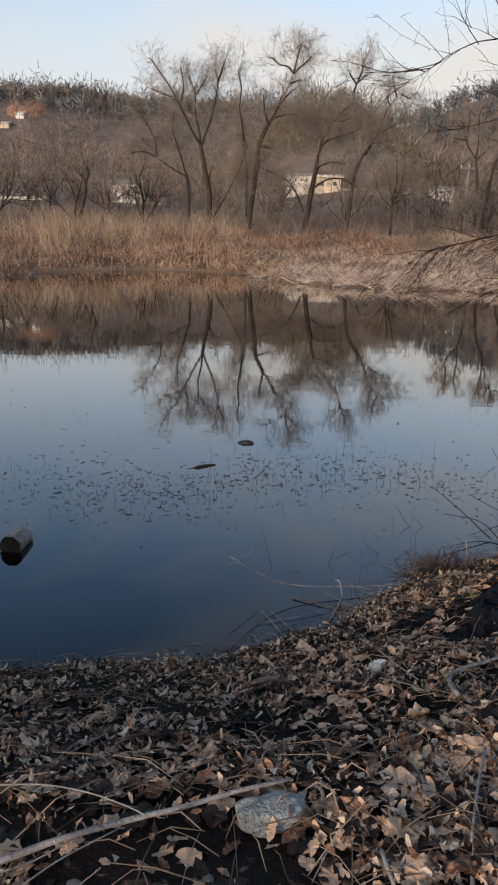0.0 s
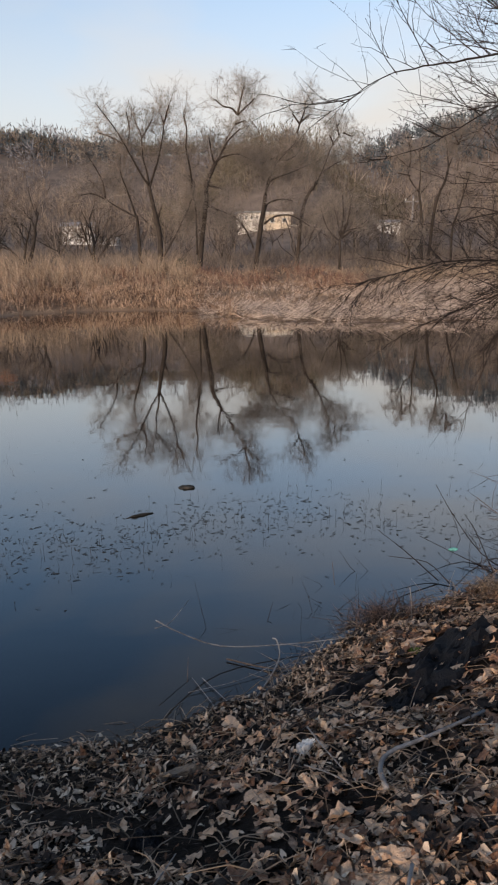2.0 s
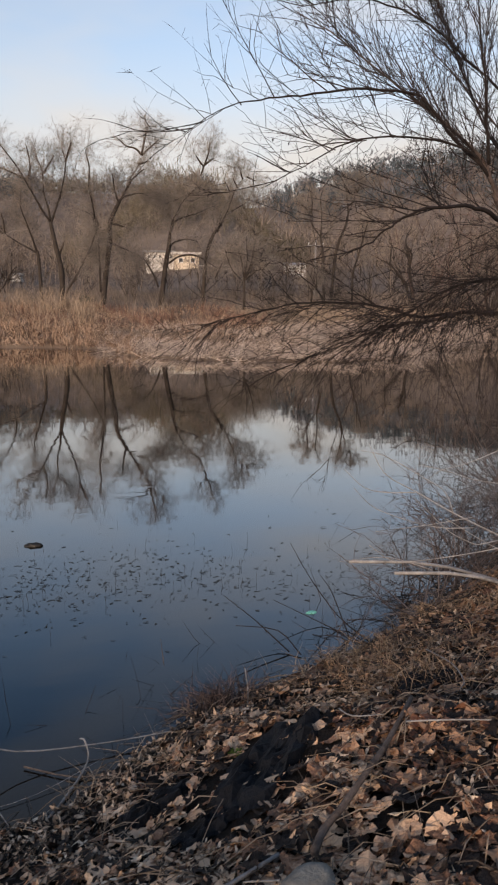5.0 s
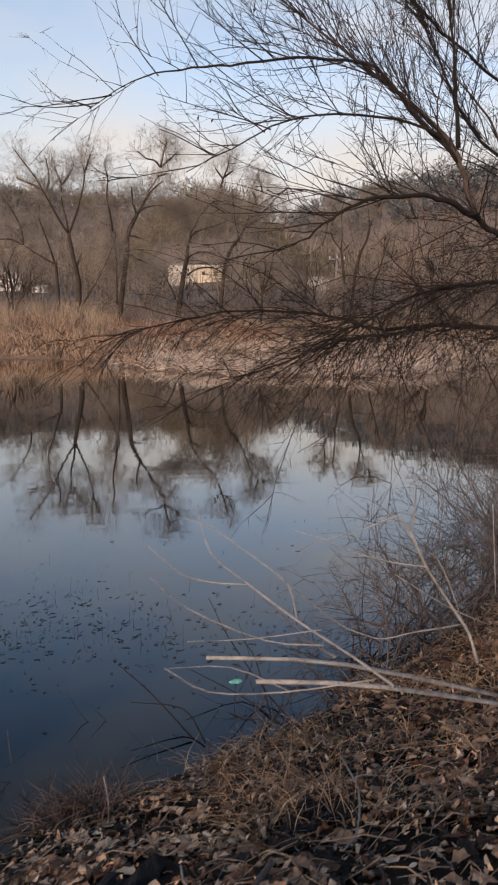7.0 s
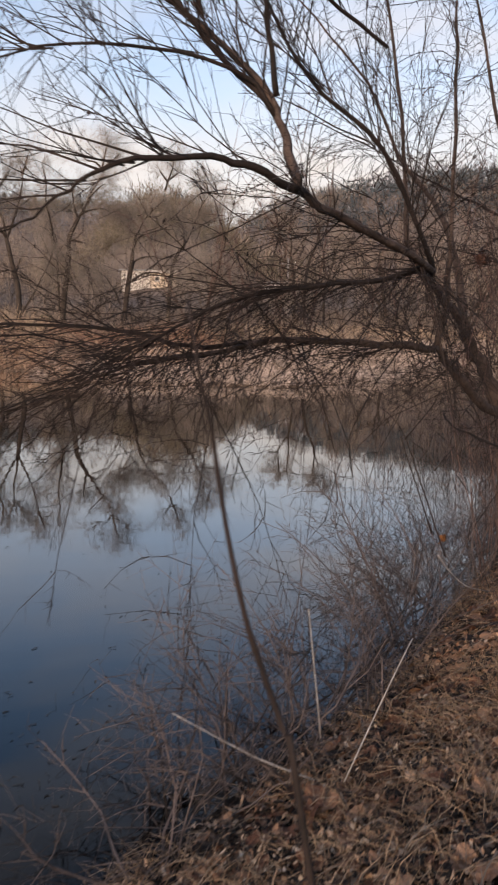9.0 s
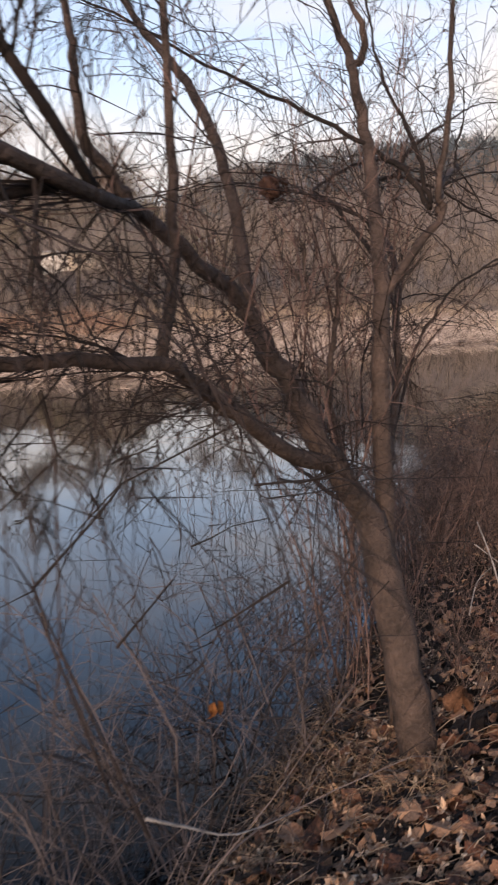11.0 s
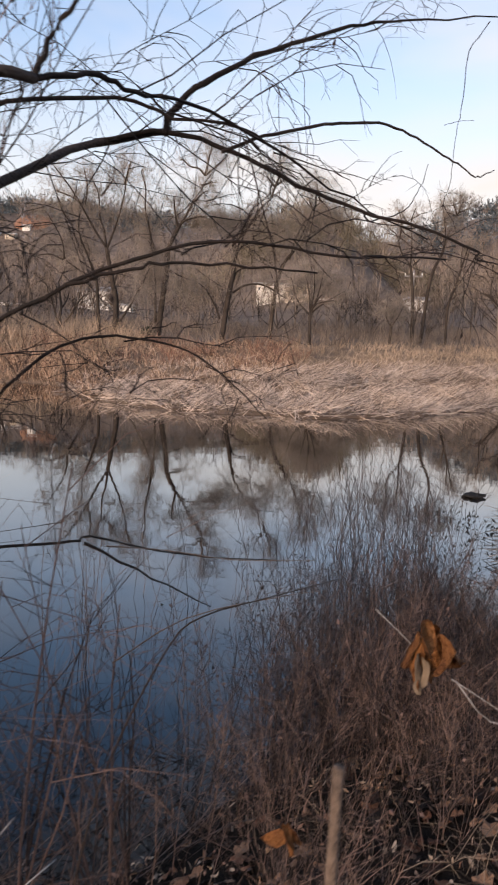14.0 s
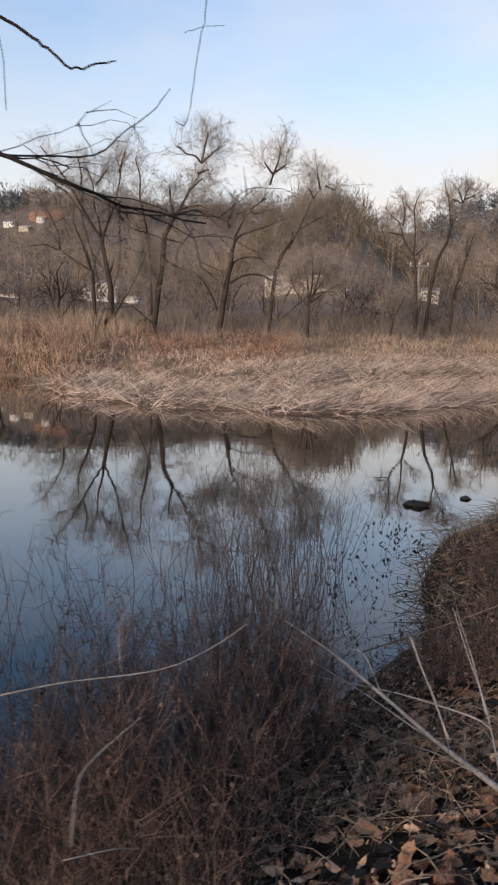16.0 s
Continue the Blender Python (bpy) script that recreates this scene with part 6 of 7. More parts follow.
def floating_lump(at, size, seed, turn, label):
    """A rough sodden lump lying half under water."""
    bm = bmesh.new()
    bmesh.ops.create_icosphere(bm, subdivisions=3, radius=0.5)
    off = Vector((seed * 2.1, seed * 0.7, 0))
    for v in bm.verts:
        p = v.co.copy()
        k = 1 + 0.5 * noise.noise(p * 3 + off) + 0.35 * noise.noise(p * 8 + off)
        v.co = Vector((p.x * k * size[0], p.y * k * size[1], p.z * k * size[2]))
    ob = new("driftwood", bm_mesh("driftwood", bm, M_WEED, True))
    ob.matrix_world = pose(at[0], at[1], size[2] * 0.12, 0, 0, turn)
    return tagged(ob, label, "driftwood")


floating_lump((0.0, 7.34), (0.15, 0.06, 0.05), 1, 0, "dark floating lump of driftwood on still water")
floating_lump((-0.41, 6.57), (0.24, 0.03, 0.028), 2, 28, "dark floating scrap of wood on still water")
floating_lump((10.30, 16.45), (0.30, 0.16, 0.12), 3, 5, "dark clump of drifting debris near the bank")
floating_lump((11.04, 16.9), (0.14, 0.10, 0.07), 4, 0, "small dark clump of drifting debris near the bank")
crumpled("green_litter", (2.165, 5.50), (0.085, 0.05), M_GREEN, "turquoise scrap floating on the dark water", "litter", 9, 0.004, 0.008, 10, 0.6, 0.0)

# dead stems leaning and lying in the shallows along the bank
rng = np.random.default_rng(41)
x, y = scatter(2600, 0.2, 5.2, 3.2, 7.4, rng, lambda x, y: (bank(x, y) > -0.75) & (bank(x, y) < 0.12) & (rng.random(len(x)) < 0.10 + 0.5 * step(-0.1, 0.5, bumps(x, y, 2.4, 3.0))))
n = len(x)
p0 = np.stack([x, y, np.maximum(height(x, y), -0.06)], -1)
w = rng.normal(0, 0.9, (n, 3))
w[:, 2] = rng.uniform(0.05, 0.9, n)
w /= np.linalg.norm(w, axis=1, keepdims=True)
l = rng.uniform(0.08, 0.42, n)
p1 = p0 + w * (l * 0.5)[:, None]
p2 = p1 + (w + rng.normal(0, 0.3, (n, 3))) * (l * 0.5)[:, None]
p2[:, 2] = np.maximum(p2[:, 2], 0.004)
r = rng.uniform(0.0010, 0.0032, n)
tagged(new("shallow_stems", mesh_from("shallow_stems", *rods(np.stack([p0, p1, p2], 1), np.stack([r, r * 0.8, r * 0.3], 1)), M_TWIG)), "dark dead stems leaning in the shallow water", "stems", kind="stuff")
# floating weed: short dark bits and thin stalks on the open water
rng = np.random.default_rng(31)
wx = np.concatenate([rng.normal(-0.1, 1.6, 1500), rng.uniform(-4.5, 4.5, 350)])
wy = np.concatenate([6.15 + 0.10 * wx[:1500] + 0.25 * np.sin(wx[:1500] * 1.9) + rng.normal(0, 0.38, 1500), rng.uniform(4.8, 10, 350)])
ok = bank(wx, wy) < -0.5
wx, wy = wx[ok], wy[ok]
n = len(wx)
a, l = rng.normal(0.2, 0.9, n), rng.uniform(0.010, 0.075, n) * rng.uniform(0.3, 1, n)
p0 = np.stack([wx, wy, np.full(n, 0.003)], -1)
p2 = p0 + np.stack([np.cos(a) * l, np.sin(a) * l, rng.uniform(-0.004, 0.008, n)], -1)
p1 = (p0 + p2) / 2 + rng.normal(0, 0.006, (n, 3)) * np.array([1, 1, 0.3])
stalk = rng.random(n) < 0.10
p2[stalk] = p0[stalk] + np.stack([rng.normal(0, 0.012, stalk.sum()), rng.normal(0, 0.012, stalk.sum()), rng.uniform(0.03, 0.09, stalk.sum())], -1)
p1[stalk] = (p0[stalk] + p2[stalk]) / 2
r = rng.uniform(0.0013, 0.004, n)
r[stalk] *= 0.5
tagged(new("floating_weed", mesh_from("floating_weed", *rods(np.stack([p0, p1, p2], 1), np.stack([r * 0.6, r, r * 0.5], 1)), M_WEED)), "dark bits of water weed floating on the pond", "water weed", kind="stuff")
# dark sodden leaves on stalks in the inlet
x, y = rng.uniform(8.7, 10.1, 190), rng.uniform(11.8, 15.6, 190)
ok = (bank(x, y) < -0.08) & (bank(x, y) > -0.95)
x, y = x[ok], y[ok]
n = len(x)
p0 = np.stack([x, y, np.full(n, -0.02)], -1)
p2 = p0 + np.stack([rng.normal(0, 0.05, n), rng.normal(0, 0.03, n), rng.uniform(0.02, 0.16, n)], -1)
l = rng.uniform(0.015, 0.05, n)
p3 = p2 + np.stack([rng.normal(0, 0.5, n) * l, rng.normal(0, 0.5, n) * l, -l], -1)
tagged(new("sodden_leaves", mesh_from("sodden_leaves", *join(rods(np.stack([p0, (p0 + p2) / 2, p2], 1), np.full((n, 3), 0.0016)), rods(np.stack([p2, (p2 + p3) / 2, p3], 1), np.stack([l * 0.05, l * 0.3, l * 0.05], 1), 4)), M_WEED)), "dark sodden leaves on stalks in the inlet", "water weed", kind="stuff")
# reed tuft at the bend of the shore and dry grass on the point
x, y = rng.normal(1.32, 0.12, 460), rng.normal(4.40, 0.08, 460)
blades("reed_tuft", x, y, 0.26, 0.85, 0.0022, M_BRUSH, "dry brown reed tuft at the water's edge", "reeds", rng, droop=0.6)
x, y = scatter(15000, 9.3, 15, 11.8, 18, rng, lambda x, y: (bank(x, y) > 0.0) & (bank(x, y) < 2.2) & (rng.random(len(x)) < patchy(x, y, 2.6, 2.0, 0.08)))
blades("point_grass", x, y, 0.46, 1.1, 0.0048, M_POINT_GRASS, "matted olive-brown dry grass on the point", "grass", rng, droop=0.7)


# ---- leaves caught in the brush and tree ----
def curled_leaf(size, rng, wide=0.5):
    """A thin dead leaf hanging from its stalk, folded along the midrib and curled, with an uneven rim."""
    rows, cols = 8, 7
    fold, curl, twist = rng.uniform(0.2, 0.9), rng.normal(0, 0.55), rng.normal(0, 0.6)
    bm = bmesh.new()
    grid = []
    for i in range(rows):
        u = i / (rows - 1)
        half = wide * (math.sin(math.pi * min(1, 0.04 + 0.96 * u ** 0.8)) ** 0.8) * (1 + 0.14 * math.sin(11 * u + rng.uniform(0, 6)))
        row = []
        for k in range(cols):
            v = 2 * k / (cols - 1) - 1
            x, z = v * half * 0.5, -u
            y = fold * abs(v) * half * 0.5 + curl * (u - 0.3) ** 2 + 0.03 * math.sin(7 * v + 9 * u + curl * 5) + 0.25 * fold * v * v * u
            a = twist * u
            row.append(bm.verts.new((size * (x * math.cos(a) - y * math.sin(a)), size * (x * math.sin(a) + y * math.cos(a)), size * z)))
        grid.append(row)
    for i in range(rows - 1):
        for k in range(cols - 1):
            bm.faces.new((grid[i][k], grid[i][k + 1], grid[i + 1][k + 1], grid[i + 1][k]))
    bmesh.ops.solidify(bm, geom=bm.faces, thickness=0.0008)
    return bm


def hanging_leaves(name, at, n, size, spread, mat, label, seed, wide=0.55, swing=45):
    """A handful of curled leaves hanging from one place; each is a part."""
    rng = np.random.default_rng(seed)
    root = new(name)
    root.location = at
    tagged(root, label, "leaves")
    for k in range(n):
        leaf = part("leaf", bm_mesh("leaf", curled_leaf(size * rng.uniform(0.7, 1.15), rng, wide * rng.uniform(0.6, 1.3)), mat, True), root)
        leaf.matrix_basis = pose(*(rng.normal(0, spread, 3)), rng.uniform(-swing, swing), rng.uniform(-swing, swing), rng.uniform(0, 360))
    return root


hanging_leaves("leaf_cluster", (7.84, 8.43, 1.375), 9, 0.14, 0.03, M_LEAF_ORANGE, "curled orange dead leaves hanging in the brush", 1, 0.6, 35)
hanging_leaves("leaf_cluster", (7.80, 8.42, 1.31), 2, 0.14, 0.015, M_REED_TAN, "pale narrow dead leaves hanging in the brush", 11, 0.35, 15)
hanging_leaves("leaf_cluster", (5.06, 7.03, 0.81), 2, 0.075, 0.010, M_LEAF_ORANGE, "orange dead leaf caught on a twig", 2, 0.7, 25)
clump = hanging_leaves("leaf_cluster", (5.43, 7.40, 2.69), 60, 0.026, 0.026, M_CLUMP, "dark clump of dead leaves caught in the tree", 3, 0.7, 180)
bm = bmesh.new()
bmesh.ops.create_icosphere(bm, subdivisions=3, radius=0.045)
for v in bm.verts:
    v.co = v.co * (0.85 + 0.6 * noise.noise(v.co * 30) + 0.5 * noise.noise(v.co * 90))
part("core", bm_mesh("core", bm, M_CLUMP, True), clump)
hanging_leaves("leaf_cluster", (6.05, 6.95, 0.72), 3, 0.11, 0.012, M_LEAF, "brown dead leaf leaning at the tree's foot", 4, 0.6, 25)
hanging_leaves("leaf_cluster", (6.95, 7.75, 1.05), 2, 0.08, 0.02, M_LEAF_ORANGE, "orange dead leaf caught in the brush", 5)
hanging_leaves("leaf_cluster", (7.35, 7.95, 1.05), 3, 0.08, 0.03, M_LEAF_ORANGE, "orange dead leaves caught in the brush", 6)
hanging_leaves("leaf_cluster", (8.35, 8.75, 0.95), 2, 0.08, 0.02, M_LEAF_PALE, "pale dead leaf caught in the brush", 7)
tips = np.concatenate([a1[:, -1], a2[::3, -1], b1[:, -1]])
tips = tips[rng.choice(len(tips), 260, replace=False)]
n = len(tips)
ll, aa = rng.uniform(0.010, 0.030, n), rng.uniform(0, 2 * np.pi, n)
d = np.stack([np.cos(aa) * 0.3, np.sin(aa) * 0.3, -np.ones(n)], -1)
rr = ll * rng.uniform(0.12, 0.25, n)
tagged(part("withered_leaves", mesh_from("withered_leaves", *rods(np.stack([tips, tips + d * (ll * 0.5)[:, None], tips + d * ll[:, None]], 1) - NT, np.stack([rr * 0.2, rr, rr * 0.15], 1), 4), M_TWIG), near_tree, "small dark withered leaves"), kind="stuff")

# ---- sticks ----
loose_stick("stick", ((-0.701, 1.321, 0.788), (-0.590, 1.353, 0.794), (-0.436, 1.406, 0.815), (-0.278, 1.479, 0.801), (-0.149, 1.524, 0.799), (-0.015, 1.572, 0.804), (0.135, 1.618, 0.805)), 0.0099, 0.0054, M_STICK, "long pale weathered stick lying on the leafy bank", "stick")
loose_stick("stick", ((-0.668, 1.589, 0.802), (-0.545, 1.593, 0.800), (-0.413, 1.562, 0.802), (-0.296, 1.503, 0.813), (-0.244, 1.472, 0.814)), 0.0025, 0.0019, M_STICK, "thin pale twig bent over the leafy bank", "stick")
loose_stick("stick", ((-0.513, 1.283, 0.800), (-0.437, 1.352, 0.806), (-0.311, 1.456, 0.796)), 0.0025, 0.0019, M_STICK, "thin pale twig beside a longer stick", "stick")
loose_stick("stick", ((-0.581, 1.326, 0.789), (-0.506, 1.350, 0.799), (-0.411, 1.419, 0.806)), 0.0025, 0.0019, M_STICK, "thin pale twig beside a longer stick", "stick")
loose_stick("stick", ((-0.554, 1.855, 0.677), (-0.473, 2.021, 0.615)), 0.0025, 0.0019, M_STICK, "short pale twig on dark earth", "stick")
loose_stick("stick", ((0.058, 1.730, 0.782), (0.110, 2.004, 0.632)), 0.0031, 0.0019, M_STICK, "short pale twig on the leaves", "stick")
loose_stick("stick", ((1.993, 3.331, 0.630), (1.765, 3.018, 0.661), (1.623, 2.851, 0.671), (1.480, 2.705, 0.657), (1.408, 2.649, 0.638), (1.349, 2.541, 0.662)), 0.0100, 0.0135, M_STICK_DARK, "dark bent branch with a pale broken tip", "stick")
loose_stick("stick", ((1.259, 2.621, 0.601), (1.081, 2.500, 0.629), (0.960, 2.445, 0.627), (0.828, 2.387, 0.624), (0.773, 2.283, 0.650), (0.746, 2.105, 0.727)), 0.0065, 0.0092, M_STICK, "grey weathered branch curving over the leaves", "stick")
loose_stick("stick", ((1.362, 2.216, 0.770), (1.321, 2.112, 0.785), (1.271, 2.009, 0.794)), 0.0050, 0.0056, M_STICK, "short pale split stick on the leaves", "stick")
loose_stick("stick", ((1.425, 2.169, 0.784), (1.453, 2.078, 0.808), (1.471, 2.021, 0.816)), 0.0043, 0.0043, M_STICK, "short pale stick on the leaves", "stick")
loose_stick("stick", ((0.597, 2.745, 0.480), (0.619, 2.507, 0.573), (0.643, 2.243, 0.686)), 0.0031, 0.0019, M_STICK, "pale forked twig beside white litter", "stick")
loose_stick("stick", ((0.543, 2.442, 0.550), (0.605, 2.289, 0.638), (0.647, 2.172, 0.691)), 0.0025, 0.0019, M_STICK, "pale twig on the leaves", "stick")
loose_stick("stick", ((1.129, 2.504, 0.631), (1.226, 2.457, 0.665)), 0.0025, 0.0025, M_STICK, "thin yellowish stalk beside a stone", "stick")
loose_stick("stick", ((0.720, 1.746, 0.807), (0.638, 1.564, 0.822), (0.563, 1.375, 0.845)), 0.0050, 0.0037, M_STICK, "pale stick lying on brown leaves", "stick")
loose_stick("stick", ((0.335, 1.342, 0.852), (0.346, 1.227, 0.863)), 0.0050, 0.0050, M_STICK, "short pale stick on brown leaves", "stick")
loose_stick("stick", ((2.443, 4.156, 0.380), (2.397, 3.771, 0.508), (2.289, 3.444, 0.613), (2.208, 3.323, 0.651)), 0.0043, 0.0025, M_STICK, "pale crooked twig on dry grass", "stick")
loose_stick("stick", ((1.875, 3.116, 0.667), (1.987, 3.007, 0.731), (2.101, 2.890, 0.792)), 0.0037, 0.0025, M_STICK, "straight pale stalk on dry grass", "stick")
loose_stick("stick", ((1.731, 3.498, 0.503), (1.744, 3.349, 0.559), (1.844, 3.259, 0.612)), 0.0037, 0.0025, M_STICK, "pale curled twig by black sheeting", "stick")
loose_stick("stick", ((-0.087, 3.950, 0.329), (0.042, 4.000, 0.218), (0.267, 4.050, 0.092), (0.601, 4.100, 0.051), (0.984, 4.150, 0.043), (1.453, 4.200, 0.074)), 0.0037, 0.0031, M_STICK, "dead pale reed stem lying over the shallow water", "stick")
loose_stick("stick", ((0.433, 3.612, 0.012), (0.532, 3.804, 0.012), (0.613, 4.000, 0.028), (0.601, 4.040, 0.116), (0.577, 4.060, 0.119)), 0.0050, 0.0037, M_STICK, "bent pale stem standing at the water's edge", "stick")
loose_stick("stick", ((0.304, 4.037, 0.012), (0.559, 3.914, 0.012), (0.801, 3.920, 0.012), (1.023, 3.979, 0.012)), 0.0043, 0.0025, M_STICK_DARK, "dark wet branch in the shallow water", "stick")
loose_stick("stick", ((0.086, 3.722, 0.012), (0.388, 3.822, 0.012), (0.689, 4.000, 0.038)), 0.0019, 0.0012, M_STICK, "thin dead twig at the water's edge", "stick")
loose_stick("stick", ((0.160, 3.855, 0.012), (0.356, 3.519, 0.012)), 0.0019, 0.0012, M_STICK, "thin dead twig at the water's edge", "stick")
loose_stick("stick", ((0.265, 3.490, 0.012), (0.171, 3.714, 0.012), (0.103, 3.862, 0.012)), 0.0019, 0.0012, M_STICK, "thin dead twig at the water's edge", "stick")
loose_stick("stick", ((-0.100, 4.000, 0.252), (-0.013, 4.100, 0.235), (0.087, 4.300, 0.268)), 0.0025, 0.0019, M_STICK, "pale broken stem rising from the water", "stick")
loose_stick("stick", ((1.025, 4.500, 0.227), (1.010, 4.520, 0.386)), 0.0019, 0.0012, M_STICK_DARK, "thin dark stem standing in the water", "stick")
loose_stick("stick", ((0.079, 3.818, 0.012), (0.086, 3.920, 0.107)), 0.0019, 0.0012, M_STICK_DARK, "thin dark stem standing in the water", "stick")
loose_stick("stick", ((1.459, 4.250, 0.037), (1.462, 4.250, 0.183), (1.445, 4.250, 0.311)), 0.0031, 0.0025, M_STICK, "pale broken stalk in a dry reed tuft", "stick")
loose_stick("sapling", ((2.435, 4.943, 0.012), (2.309, 5.300, 0.054), (2.109, 5.400, 0.339), (1.998, 5.500, 0.554)), 0.0050, 0.0020, M_TWIG, "dark leafless stem leaning out over the water", "sapling")
loose_stick("sapling", ((2.352, 4.998, 0.012), (2.180, 5.300, 0.016), (1.854, 5.400, 0.171)), 0.0050, 0.0020, M_TWIG, "dark leafless stem leaning out over the water", "sapling")
loose_stick("sapling", ((1.861, 4.935, 0.012), (1.656, 5.100, 0.181), (1.470, 5.200, 0.319)), 0.0050, 0.0020, M_TWIG, "dark leafless stem leaning out over the water", "sapling")
loose_stick("sapling", ((2.309, 5.051, 0.012), (2.256, 5.300, 0.238), (2.180, 5.350, 0.355)), 0.0050, 0.0020, M_TWIG, "dark leafless stem leaning out over the water", "sapling")
loose_stick("sapling", ((1.926, 4.882, 0.012), (1.822, 5.100, 0.085), (1.535, 5.100, 0.145)), 0.0050, 0.0020, M_TWIG, "dark leafless stem leaning out over the water", "sapling")
loose_stick("pole", ((1.829, 3.710, 1.100), (2.317, 3.720, 1.038), (3.272, 4.099, 0.600)), 0.0068, 0.0087, M_STICK, "long straight bleached pole reaching out over the water", "pole")
loose_stick("pole", ((1.966, 3.510, 1.115), (2.372, 3.520, 1.063), (3.271, 4.020, 0.614)), 0.0074, 0.0087, M_STICK, "long straight bleached pole reaching out over the water", "pole")
loose_stick("dead_branch", ((2.156, 2.850, 1.455), (2.097, 2.950, 1.473), (1.983, 3.050, 1.525), (1.877, 3.150, 1.584), (1.800, 3.250, 1.628), (1.770, 3.350, 1.724)), 0.0033, 0.0012, M_STICK, "pale dead branch spreading out over the water", "dead branch")
loose_stick("dead_branch", ((1.988, 3.050, 1.519), (1.976, 3.100, 1.586), (1.931, 3.150, 1.620), (1.801, 3.250, 1.694), (1.721, 3.300, 1.708)), 0.0021, 0.0009, M_STICK, "pale dead branch spreading out over the water", "dead branch")
loose_stick("dead_branch", ((1.882, 3.150, 1.577), (1.796, 3.200, 1.567), (1.723, 3.250, 1.575), (1.642, 3.250, 1.650)), 0.0021, 0.0009, M_STICK, "pale dead branch spreading out over the water", "dead branch")
loose_stick("dead_branch", ((2.041, 3.000, 1.481), (1.912, 3.050, 1.476), (1.739, 3.150, 1.519), (1.645, 3.150, 1.606)), 0.0018, 0.0009, M_STICK, "pale dead branch spreading out over the water", "dead branch")
loose_stick("dead_branch", ((2.033, 3.000, 1.520), (1.873, 3.050, 1.482), (1.734, 3.150, 1.435)), 0.0015, 0.0009, M_STICK, "pale dead branch spreading out over the water", "dead branch")
loose_stick("dead_branch", ((2.130, 2.900, 1.444), (1.935, 2.950, 1.399), (1.778, 3.050, 1.354), (1.676, 3.050, 1.421)), 0.0021, 0.0009, M_STICK, "pale dead branch spreading out over the water", "dead branch")
loose_stick("dead_branch", ((2.016, 3.250, 1.226), (1.866, 3.350, 1.252), (1.699, 3.450, 1.207)), 0.0015, 0.0009, M_STICK, "pale dead branch spreading out over the water", "dead branch")
loose_stick("dead_branch", ((1.909, 2.450, 1.742), (1.918, 2.550, 1.704), (1.945, 2.650, 1.668)), 0.0018, 0.0009, M_STICK, "pale dead branch spreading out over the water", "dead branch")
loose_stick("sapling", ((3.300, 3.930, 0.550), (3.181, 3.950, 1.360), (3.165, 3.980, 1.431), (3.101, 4.000, 1.625), (3.067, 4.000, 1.766), (3.046, 4.050, 1.912), (3.034, 4.100, 2.044), (3.008, 4.100, 2.172), (2.993, 4.150, 2.314)), 0.0085, 0.0030, M_TWIG, "dark knobby sapling leaning over the water", "sapling")
loose_stick("stick", ((3.583, 5.100, 0.481), (3.344, 5.150, 0.582), (3.034, 5.200, 0.772)), 0.0037, 0.0025, M_STICK, "pale broken stalk at the water's edge", "stick")
loose_stick("stick", ((3.670, 5.000, 0.534), (3.852, 5.050, 0.873), (3.968, 5.100, 1.045)), 0.0037, 0.0025, M_STICK, "pale broken stalk at the water's edge", "stick")
loose_stick("stick", ((3.603, 5.100, 0.663), (3.569, 5.100, 0.974), (3.543, 5.100, 1.199)), 0.0031, 0.0025, M_STICK, "pale broken stalk at the water's edge", "stick")
loose_stick("sapling", ((4.710, 6.300, 0.924), (4.548, 6.350, 1.385), (4.435, 6.400, 1.681), (4.236, 6.450, 1.853)), 0.0045, 0.0020, M_TWIG, "dark sapling stem arching over the water", "sapling")
loose_stick("sapling", ((4.474, 6.400, 1.599), (4.678, 6.500, 1.772), (4.729, 6.500, 1.866)), 0.0045, 0.0020, M_TWIG, "dark sapling stem arching over the water", "sapling")
loose_stick("sapling", ((4.620, 6.300, 1.066), (4.498, 6.400, 1.483), (4.446, 6.400, 1.618)), 0.0045, 0.0020, M_TWIG, "dark sapling stem arching over the water", "sapling")
loose_stick("sapling", ((4.664, 6.400, 1.410), (4.837, 6.500, 1.535)), 0.0045, 0.0020, M_TWIG, "dark sapling stem arching over the water", "sapling")
loose_stick("stick", ((4.716, 6.400, 0.898), (4.840, 6.500, 0.760), (5.019, 6.600, 0.607), (5.302, 6.800, 0.470)), 0.0050, 0.0025, M_STICK, "pale dead stem over dark water", "stick")
loose_stick("stick", ((6.297, 7.000, 0.940), (6.281, 7.100, 1.164), (6.262, 7.200, 1.324)), 0.0035, 0.0026, M_STICK, "pale dead stalk standing in the brush", "stick")
loose_stick("stick", ((6.317, 7.300, 1.187), (6.480, 7.200, 1.048), (6.632, 7.100, 0.939)), 0.0022, 0.0017, M_STICK, "pale dead stalk standing in the brush", "stick")
loose_stick("stick", ((6.794, 7.200, 0.820), (6.798, 7.300, 0.935), (6.696, 7.400, 1.074), (6.653, 7.500, 1.131), (6.812, 7.600, 1.328)), 0.0026, 0.0017, M_STICK, "pale dead stalk standing in the brush", "stick")
loose_stick("stick", ((6.798, 7.300, 0.938), (6.987, 7.400, 1.066)), 0.0022, 0.0013, M_STICK, "pale dead stalk standing in the brush", "stick")
loose_stick("stick", ((6.108, 7.000, 1.010), (6.204, 7.100, 1.095), (6.274, 7.100, 1.157)), 0.0022, 0.0013, M_STICK, "pale dead stalk standing in the brush", "stick")
